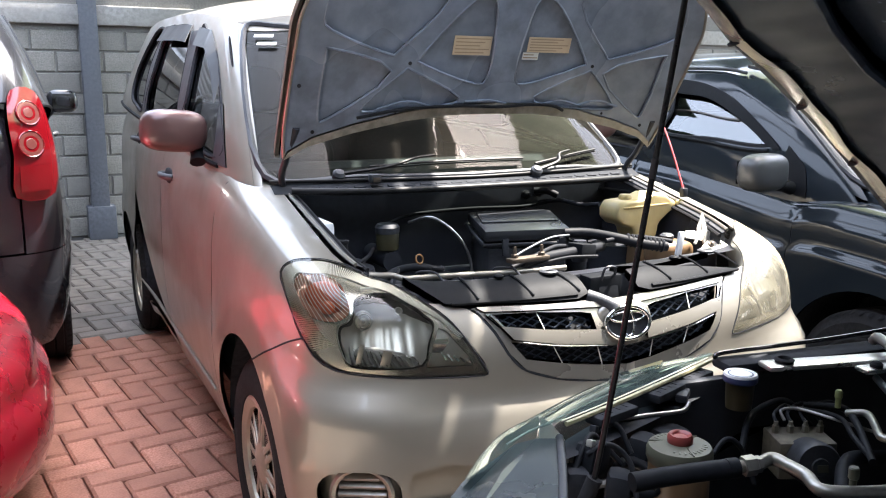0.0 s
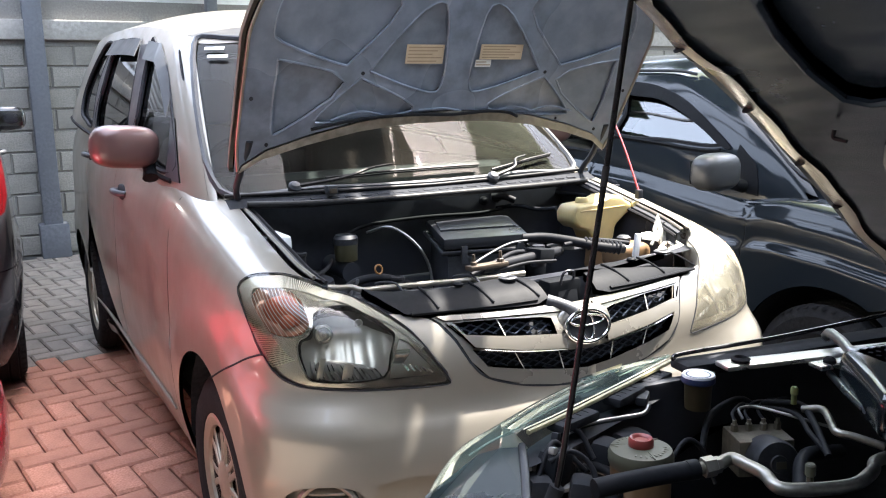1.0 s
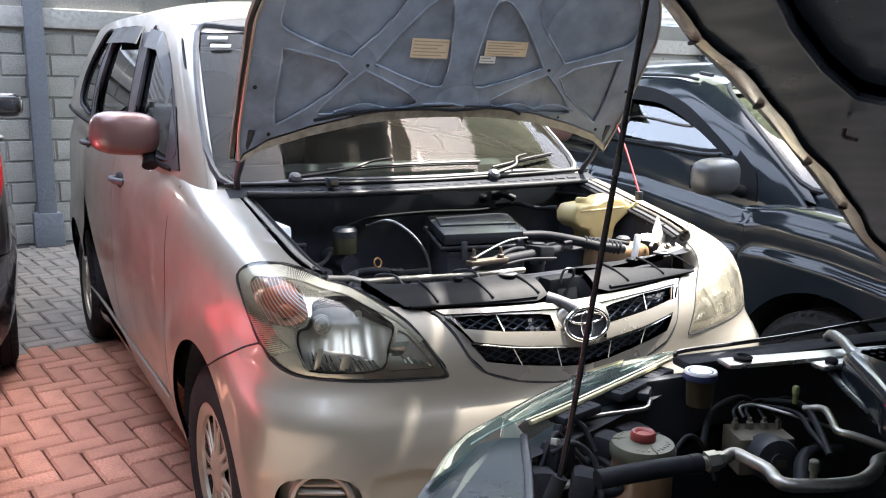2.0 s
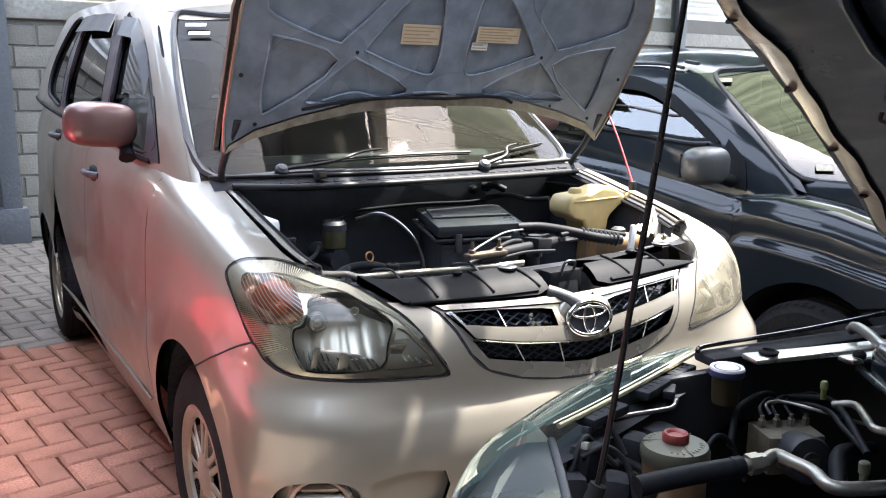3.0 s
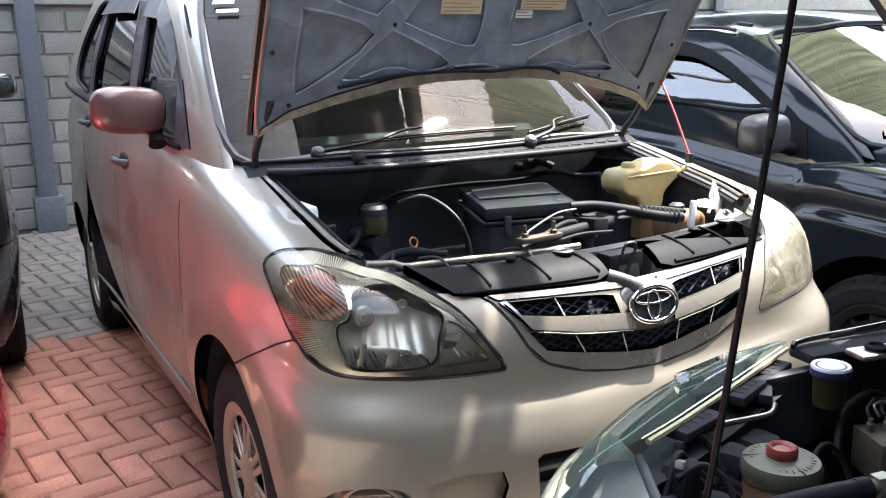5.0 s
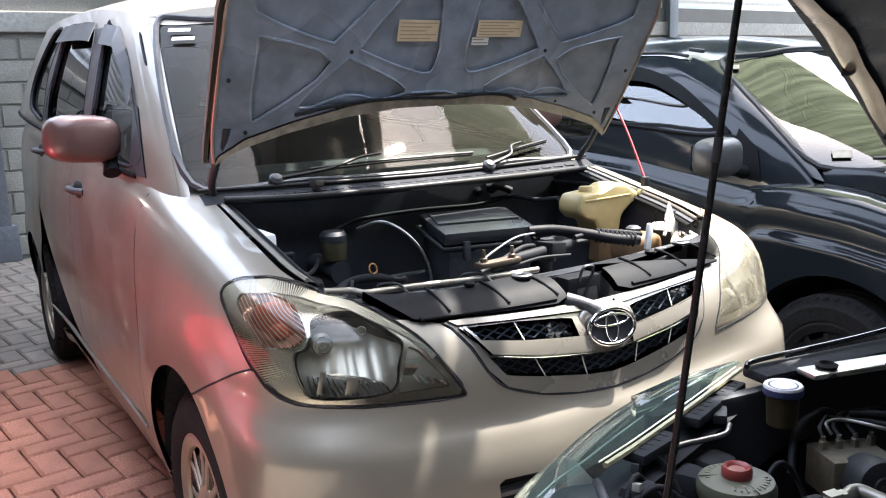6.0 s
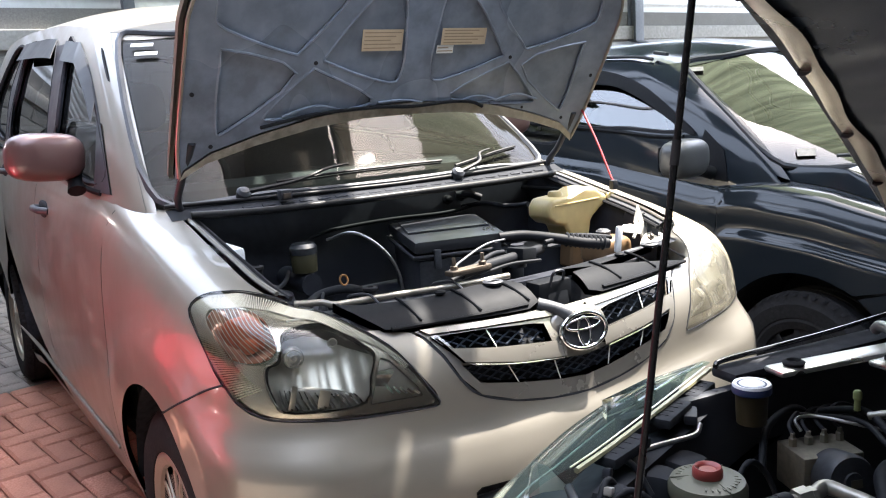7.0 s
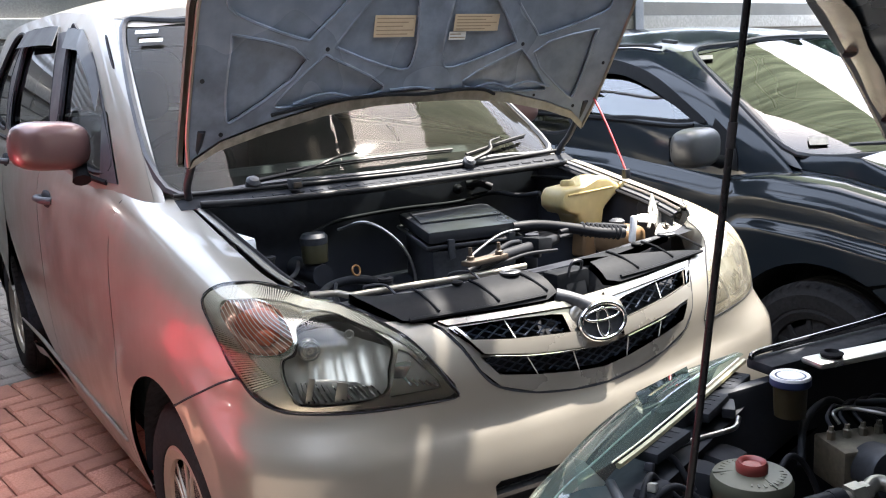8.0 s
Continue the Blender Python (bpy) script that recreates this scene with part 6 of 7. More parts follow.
def near_bay():
    # tub
    wbox("bay_floor", (1.2, 1.45, .02), pose(-.16, -1.36, .45), DULL_BLACK)
    wbox("bulkhead", (.03, 1.45, .5), pose(.46, -1.36, .66), BAY_BLACK)
    wbox("inner_wing", (1.0, .02, .42), pose(.0, -.60, .67, 0, 0, -7), BAY_BLACK)
    wbox("inner_wing", (1.2, .02, .42), pose(-.14, -2.10, .66), BAY_BLACK)
    wbox("radiator", (.06, 1.3, .40), pose(-.70, -1.4, .62), DULL_BLACK)
    wbox("slam_panel", (.07, 1.1, .04), pose(-.70, -1.52, .835), BAY_BLACK)
    # wing top: painted lip, gutter, and the plate with glare painted silver and rubber grommet
    wtube("wing_lip", [(-.30, -.541, .905), (-.278, -.540, .91), (-.152, -.558, .912), (-.022, -.576, .915), (.3, -.62, .93)], .0042, BLACK_PAINT)
    wbox("wing_gutter", (.62, .05, .016), pose(.01, -.60, .893, 0, 0, -9), DULL_BLACK)
    pl = wbox("wing_plate", (.52, .040, .010), pose(-.005, -.672, .902, 0, 0, -15), SATIN_SILVER, "plate on the inner wing, its glare painted as silver")
    turned("grommet", [(.014, 0), (.016, .005), (.010, .008), (.008, .003), (0, .003)], INV @ pose(-.222, -.615, .907), RUBBER, pl, n=24)
    # corner bracket in pale blue-grey sheet: a level face, a face sloping off outwards, folded rims
    A, B, C, D = (-.688, -.608, .862), (-.661, -.616, .86), (-.724, -.714, .86), (-.80, -.83, .855)
    E, F, A2, F2, E2 = (-.87, -.76, .858), (-.781, -.674, .862), (-.711, -.591, .852), (-.823, -.644, .842), (-.93, -.73, .825)
    drop = lambda p, d=.05: (p[0], p[1], p[2] - d)
    v = [W(*p) for p in (A, B, C, D, E, F, A2, F2, E2, drop(A), drop(B), drop(C), drop(D), drop(E2), drop(F2), drop(A2))]
    raw("corner_panel", v, [(5, 4, 3, 2, 1, 0), (0, 6, 7, 8, 4, 5), (0, 1, 10, 9), (1, 2, 11, 10), (2, 3, 12, 11), (8, 7, 14, 13), (7, 6, 15, 14), (6, 0, 9, 15)], BLUE_GREY_PAINT, near_car, "pale blue-grey corner panel")
    wtube("corner_edge", [(B[0] + .006, B[1], B[2]), (C[0] + .006, C[1] - .002, C[2]), (D[0] + .006, D[1], D[2])], .006, BLACK_PLASTIC)
    # headlamp seen from above
    hl = new("headlamp")
    hl.parent = near_car
    top = spline([(-.80, -.668, .865), (-.723, -.632, .882), (-.627, -.612, .886), (-.491, -.571, .887), (-.344, -.525, .889), (-.262, -.502, .893)], 8)
    mid = spline([(-.86, -.655, .80), (-.76, -.575, .835), (-.671, -.533, .845), (-.531, -.475, .85), (-.38, -.445, .86), (-.262, -.470, .88)], 8)
    low = spline([(-.90, -.66, .66), (-.80, -.56, .68), (-.70, -.505, .70), (-.55, -.455, .72), (-.40, -.43, .76), (-.27, -.445, .83)], 8)

    def lens(a, b):
        k = np.linspace(0, 1, len(top))
        i, j, q = (np.array([np.interp(a, k, c[:, n]) for n in range(3)]) for c in (top, mid, low))
        p = (1 - b) ** 2 * i + 2 * b * (1 - b) * (2 * j - (i + q) / 2) + b * b * q
        return W(*p)
    grid("lens", lens, 40, 12, NEAR_LENS, hl)
    grid("lamp_housing", lambda a, b: lens(a, b) + INV.to_3x3() @ Vector((.02, -.035, -.035)), 24, 8, DULL_BLACK, hl)
    wtube("lens_flange", [(p[0] + .004, p[1] - .006, p[2] - .003) for p in top[14::4]], .004, FLANGE, "yellowed lamp flange", n=6, parent=hl)
    wtube("lens_line", [tuple(p) for p in top[14::4]], .0011, LENS_RIB, n=5, parent=hl)
    wtube("lens_line", [tuple(.6 * p + .4 * q) for p, q in zip(top[8::4], mid[8::4])], .0012, LENS_RIB, n=5, parent=hl)
    q4 = [(-.455, -.468, .874), (-.338, -.460, .882), (-.385, -.505, .888), (-.50, -.522, .884)]
    raw("lens_step", [W(*p) for p in q4] + [W(p[0], p[1], p[2] - .02) for p in q4], [(0, 1, 2, 3), (0, 4, 5, 1), (1, 5, 6, 2), (2, 6, 7, 3), (3, 7, 4, 0)], NEAR_LENS, hl)
    turned("lamp_bowl", [(.01, 0), (.04, .01), (.062, .035), (.066, .05)], INV @ frame_at((-.60, -.56, .78), (-.7, .5, .1)), MIRROR_BOWL, hl, n=32)
    for x, y, w, a in ((-.557, -.606, .085, 13), (-.425, -.566, .08, 19), (-.335, -.535, .07, 17)):
        c = wbox("lamp_clip", (w, .032, .014), pose(x, y, .874, 0, 0, a), DULL_BLACK, parent=hl, bevel=.004)
        for k in range(4):
            wbox("clip_rib", (.003, .016, .002), pose(x, y, .874, 0, 0, a) @ pose((k - 1.5) * w * .2, 0, .007), DULL_BLACK, parent=c, bevel=.001)
    wbox("lamp_arm", (.04, .018, .014), pose(-.395, -.575, .866, 0, 0, 40), BAY_BLACK, parent=hl, bevel=.004)
    # dark clutter behind the lamp
    for x, y, z, w, a in ((-.62, -.645, .835, .05, 20), (-.60, -.68, .80, .05, 50), (-.52, -.63, .82, .05, 34), (-.45, -.61, .81, .06, 15), (-.66, -.66, .81, .05, 70)):
        wbox("lamp_back_cover", (w, w * .7, .05), pose(x, y, z, 6, 5, a), DULL_BLACK, bevel=.012)
    for p in ([(-.66, -.66, .83), (-.625, -.645, .868), (-.60, -.64, .85), (-.575, -.655, .82)], [(-.61, -.63, .85), (-.585, -.62, .872), (-.56, -.625, .862), (-.555, -.65, .83)], [(-.64, -.66, .85), (-.61, -.67, .862), (-.59, -.69, .84), (-.60, -.72, .80)]):
        wtube("lamp_wire", p, .0042, HOSE)
    for x, y, z in ((-.605, -.628, .868), (-.575, -.615, .868), (-.63, -.655, .862)):
        wbox("plug", (.014, .010, .010), pose(x, y, z, 0, 20, 30), SATIN_SILVER if x < -.62 else BAY_BLACK, bevel=.002)
    # bonnet stay
    wtube("bonnet_stay", [(-.715, -.745, .80), (-.690, -.75, .885), (-.644, -.75, 1.135), (-.597, -.75, 1.40), (-.575, -.75, 1.535)], .0037, STAY_BLACK, "thin black bonnet stay rod", n=10)
    wtube("stay_sleeve", [(-.6265, -.75, 1.234), (-.622, -.75, 1.258)], .0044, RUBBER, n=10)
    wtube("stay_boot", [(-.72, -.742, .80), (-.705, -.746, .835), (-.694, -.75, .865)], .010, RUBBER, n=10)
    # power steering bottle with red cap
    ps = new("steering_fluid_bottle")
    ps.parent = near_car
    c = INV @ pose(-.501, -.688, .761)
    turned("bottle", [(.041, 0), (.043, .01), (.043, .065), (.041, .07)], c, TAN_TANK, ps, "brown fluid in a milky bottle", n=40)
    turned("bottle_lid", [(.044, .064), (.0462, .070), (.0462, .080), (.043, .087), (.02, .0915), (0, .092)], c, LID_GREY, ps, "grey-green printed lid", n=40)
    for i in range(30):
        a = math.radians(i * 12)
        if 2 < i % 15 < 13:
            box("lid_print", (.0022, .006 + .002 * (i % 3), .0008), c @ pose(.033 * math.cos(a), .033 * math.sin(a), .0892, 0, 0, math.degrees(a) + 90), LID_INK, ps, bevel=0)
    turned("bottle_cap", [(.0165, .088), (.0178, .091), (.0178, .100), (.0155, .1035), (.0118, .102), (.010, .0995), (0, .099)], c, RED_CAP, ps, "faded red screw cap", n=32)
    for a in (15, 135, 255):
        box("lid_rib", (.026, .002, .0022), c @ pose(.03 * math.cos(radians(a)), .03 * math.sin(radians(a)), .0895, 0, 6, a), LID_GREY, ps, bevel=.0006, segments=1)
    tube("ring_duct", [W(-.558 + .028 * math.cos(t), -.668 + .028 * math.sin(t), .802 + .012 * math.sin(t)) for t in np.linspace(0, 2 * math.pi, 25)[:-1]], .008, HOSE, near_car, closed=True, soft=False)
    wbox("duct_clip", (.02, .012, .02), pose(-.548, -.692, .802, 0, 0, 30), RUSTY, bevel=.003)
    # washer filler with blue cap
    wf = new("washer_filler")
    wf.parent = near_car
    c = INV @ pose(-.313, -.612, .80)
    turned("filler_neck", [(.02, .045), (.021, .06), (.022, .09)], c, AMBER_NECK, wf, n=28)
    turned("filler_cap", [(.0250, .088), (.0265, .090), (.0265, .098), (.0252, .1), (.0235, .101)], c, BLUE_CAP, wf, "blue filler cap, the glare on its top painted white", n=36)
    # white top stands in for the glare on the blue cap
    turned("cap_glare", [(.0262, .0965), (.0262, .0995), (.0245, .1022), (.018, .1005), (.016, .102), (.011, .1015), (0, .102)], c, WHITE_CAP, wf, n=36)
    # small bright pipe by the lamp
    wtube("coolant_pipe", [(-.56, -.60, .848), (-.537, -.592, .855), (-.488, -.594, .855), (-.434, -.604, .855), (-.415, -.603, .856), (-.402, -.597, .862)], .0036, STEEL)
    # hydraulic unit
    hu = new("hydraulic_unit")
    hu.parent = near_car
    m = INV @ pose(-.215, -.668, .768, 0, 0, -25)
    box("valve_block", (.09, .07, .06), m @ pose(-.015, 0, .004), BLOCK_ALLOY, hu, "dull cast alloy valve block", bevel=.004)
    turned("pump_motor", [(.035, -.01), (.036, .030), (.033, .037), (.014, .038), (.013, .041), (0, .041)], m @ pose(-.016, -.040, .008, 80, 0, 0), BLACK_PLASTIC, hu, n=32)
    box("motor_label", (.016, .001, .011), m @ pose(-.014, -.0815, .014, -10, 0, 0), LID_GREY, hu, bevel=0)
    for i in range(4):
        turned("pipe_nut", [(.006, 0), (.006, .012), (.004, .014), (.0035, .02), (0, .02)], m @ pose(-.05 + i * .024, .01, .033), BLOCK_ALLOY, hu, n=6)
        a = m @ Vector((-.05 + i * .024, .01, .05))
        b = a + INV.to_3x3() @ Vector((.01, .012 + .004 * i, .012))
        d = b + INV.to_3x3() @ Vector((.05, .01, .002))
        tube("brake_pipe", [a, b, d, d + INV.to_3x3() @ Vector((.06, -.02, -.03))], .0028, BAY_BLACK, hu, n=6)
    # air-conditioning pipe: black sleeve, nut and bright bend
    wtube("pipe_sleeve", [(-.648, -.766, .857), (-.61, -.774, .859), (-.56, -.786, .861), (-.512, -.799, .862)], .0125, HOSE, "black rubber sleeve", n=14)
    wtube("sleeve_band", [(-.522, -.796, .862), (-.507, -.800, .862)], .0132, HOSE, n=14)
    wtube("sleeve_neck", [(-.508, -.800, .862), (-.496, -.803, .863)], .0085, BLOCK_ALLOY, n=12)
    turned("hex_nut", [(.0135, 0), (.0135, .016), (.011, .018), (.011, .024), (0, .024)], INV @ frame_at((-.499, -.8025, .863), (.95, -.25, .06)), ALLOY, near_car, "alloy hex nut", n=6, smooth=20)
    wtube("cooling_pipe", [(-.476, -.8075, .864), (-.455, -.809, .868), (-.450, -.830, .866), (-.449, -.858, .864), (-.462, -.890, .862), (-.434, -.913, .862), (-.379, -.932, .862), (-.326, -.922, .862), (-.27, -.89, .85), (-.2, -.87, .835)], .0085, ALLOY, "bare alloy cooling pipe", n=12)
    turned("valve_stem", [(.0045, 0), (.0045, .015), (.006, .017), (.006, .026), (.004, .029), (0, .029)], INV @ pose(-.172, -.682, .845), YELLOW_GREEN, near_car, "pale green valve cap", n=16)
    for p, r, mt in (([(-.335, -.645, .79), (-.297, -.623, .83), (-.23, -.607, .838), (-.204, -.618, .835), (-.18, -.64, .80)], .0055, HOSE), ([(-.24, -.64, .82), (-.235, -.628, .832), (-.21, -.639, .834), (-.19, -.69, .832), (-.15, -.75, .82)], .0026, STEEL),
                     ([(-.42, -.66, .79), (-.38, -.655, .82), (-.35, -.66, .80), (-.34, -.68, .75)], .004, HOSE), ([(-.30, -.80, .78), (-.24, -.76, .80), (-.16, -.76, .79)], .012, HOSE)):
        wtube("hose" if mt is HOSE else "pipe", p, r, mt)
    blob("engine_cover", (.30, .34, .10), INV @ pose(-.2, -1.45, .76), BLACK_PLASTIC, near_car, power=5)
    tg = wbox("plate_tab", (.075, .03, .008), pose(-.09, -.69, .900, 0, 0, -10), SATIN_SILVER, parent=pl, bevel=.003)
    turned("tab_bolt", [(.010, 0), (.010, .006), (.006, .010), (0, .010)], INV @ pose(-.10, -.69, .903), RUBBER, pl, n=16)
    wtube("hinge_arm", [(-.01, -.615, .915), (-.017, -.629, .925), (-.05, -.675, .927), (-.079, -.715, .925), (-.07, -.75, .925), (-.056, -.787, .925), (.02, -.85, .93)], .009, STEEL)
    # cowl corner: dark moulding, its lit edge painted as a pale tube, perforated grid
    cw = new("cowl")
    cw.parent = near_car
    plate("cowl_moulding", [tuple((W(x, y, 0)).xy) for x, y in ((-.105, -.708), (-.02, -.72), (.10, -.80), (.10, -.95), (-.18, -.93), (-.252, -.881), (-.177, -.794))], .07, pose(0, 0, .865), MOULDING, cw, bevel=.024, segments=5)
    wtube("cowl_edge", [(-.098, -.69, .885), (-.177, -.794, .885), (-.231, -.878, .885), (-.25, -.90, .88)], .006, BLUE_GREY_PAINT, parent=cw)
    gr = wbox("cowl_grid", (.16, .075, .006), pose(-.03, -.775, .932, 0, 0, -12), PALE_GRID, "perforated pale cowl grid", parent=cw, bevel=.002)
    for a in range(9):
        for b in range(4):
            turned("grid_hole", [(.0042, 0), (.0042, .001), (0, .001)], INV @ pose(-.03, -.775, .9352, 0, 0, -12) @ pose((a - 4) * .016, (b - 1.5) * .017, 0), DULL_BLACK, gr, n=6)
    for p, r, mt in (([(-.19, -.634, .835), (-.171, -.669, .842), (-.163, -.693, .842), (-.20, -.743, .838), (-.25, -.806, .82)], .0055, HOSE),
                     ([(-.214, -.62, .832), (-.186, -.693, .836), (-.223, -.752, .832), (-.245, -.801, .82)], .004, HOSE),
                     ([(-.173, -.700, .842), (-.171, -.733, .852), (-.20, -.77, .85), (-.226, -.798, .85), (-.22, -.823, .85), (-.205, -.86, .845)], .006, ALLOY)):
        wtube("hose" if mt is HOSE else "pipe", p, r, mt)
    turned("valve_stem", [(.0045, -.01), (.0045, .006), (.0065, .008), (.0065, .020), (.005, .022), (0, .022)], INV @ pose(-.424, -.905, .868), LID_GREY, near_car, "grey-green valve cap", n=16)
    wbox("battery", (.2, .18, .2), pose(-.1, -.98, .70), BAY_BLACK, bevel=.012)
    wbox("fuse_box", (.16, .08, .10), pose(.10, -.76, .80), BAY_BLACK, bevel=.014)
    # bumper and grille in front
    h = bumper_loop(NB_HULL, .30, .35, 1.068, 124)
    panel("front_bumper", NB_HULL.at, [(0, 0), *h[::-1], (0, .715), *mirror_loop(h, -1)], BLACK_PAINT, near_car)
    panel("grille", NB_HULL.at, [(-.40, .722), (.40, .722), (.40, .96), (-.40, .96)], BLACK_PLASTIC, near_car)


def near_bonnet():
    """The near car's raised bonnet, seen from below: skin, pressed frame with a flange painted as lit, clips."""
    root = new("bonnet")
    root.parent = near_car
    f0, back = np.array([-.72, 0, 1.51]), np.array([.42, 0, .955])

    def sheet(a, b):
        """a: from the hinge (0) to the front (1); b: across, metres from the middle line."""
        a, b = np.asarray(a, float), np.asarray(b, float)
        p = back + a[..., None] * (f0 - back)
        p = p + np.stack([0 * a, b - 1.36, .05 * (1 - (np.abs(b) / .9) ** 2.4) + .035 * np.sin(np.pi * np.clip(a, 0, 1)) - .05 * np.clip(a - .8, 0, 1) * 5 * .3], -1)
        return np.stack([p[..., 1] * -1 - 1.36, p[..., 0] + .80, p[..., 2]], -1)
    edge = [(0, .90), (.2, .87), (.4, .81), (.6, .745), (.8, .685), (.9, .63), (.97, .5), (1.0, .2)]
    out = [(a, b) for a, b in edge] + [(a, -b) for a, b in edge[::-1]]
    cen = (0, .5, 8)
    panel("outer_skin", sheet, out, BLACK_PAINT, root, step=.06, lift=-.03, edge=-.012, centre=(0, .6, 10))
    sh = lambda k: [(.03 + (a - .03) * .97, b * k) for a, b in out]
    low = lambda p: p
    holes = []
    for s in (-1, 1):
        holes += [rounded([(.10, s * .10), (.14, s * .66), (.45, s * .60), (.52, s * .45), (.40, s * .10)], 3),
                  rounded([(.50, s * .10), (.60, s * .40), (.62, s * .54), (.84, s * .47), (.90, s * .30), (.90, s * .10)], 3)]
    fr = panel("inner_frame", lambda a, b: sheet(a, b) - np.array([0, 0, .035]), sh(.965), NEAR_HOOD, root, step=.05, edge=.022, holes=holes, centre=(0, .6, 10), lift=-.0)
    panel("inner_skin", lambda a, b: sheet(a, b) - np.array([0, 0, .012]), sh(.95), NEAR_HOOD, root, step=.07, edge=0, centre=(0, .6, 10))
    for s in (-1, 1):
        v, f = [], []
        n = 40
        for i in range(n + 1):
            a = .03 + .9 * i / n
            b = np.interp(a, [e[0] for e in edge], [e[1] for e in edge]) * .985
            wob = .010 + .005 * math.sin(a * 21) + .003 * math.sin(a * 47)
            p, q = sheet(np.array(a), np.array(s * b)) - np.array([0, 0, .006]), sheet(np.array(a), np.array(s * (b - .05 - wob))) - np.array([0, 0, .044])
            v += [p, (p + q) / 2 - np.array([0, 0, .012]), q]
        for i in range(n):
            for j in range(2):
                f.append((3 * i + j, 3 * i + 3 + j, 3 * i + 4 + j, 3 * i + 1 + j))
        fl = raw("edge_flange", v, f, FLANGE_LIT, root, "folded metal edge flange", smooth=40)
        for a in (.32, .46, .62, .78):
            b = np.interp(a, [e[0] for e in edge], [e[1] for e in edge]) * .94
            p = Vector(sheet(np.array(a), np.array(s * b))) - Vector((0, 0, .038))
            turned("flange_hole", [(.009, 0), (.009, .002), (0, .002)], Matrix.Translation(p) @ pose(0, 0, 0, 180 + s * 30, 0, 0), DULL_BLACK, fl, n=14)
        for a in (.42, .56):
            p = Vector(sheet(np.array(a), np.array(s * (.60)))) - Vector((0, 0, .045))
            tube("trim_clip", [p, p + Vector((0, .0, -.012)), p + Vector((.02 * s, 0, -.016))], .003, HOSE, root, n=5)
    for h in holes:
        q = sheet(h[:, 0], h[:, 1]) - np.array([0, 0, .036])
        tube("pressing_lip", q, .006, NEAR_HOOD, fr, n=6, soft=False, closed=True)


near_bay()
near_bonnet()


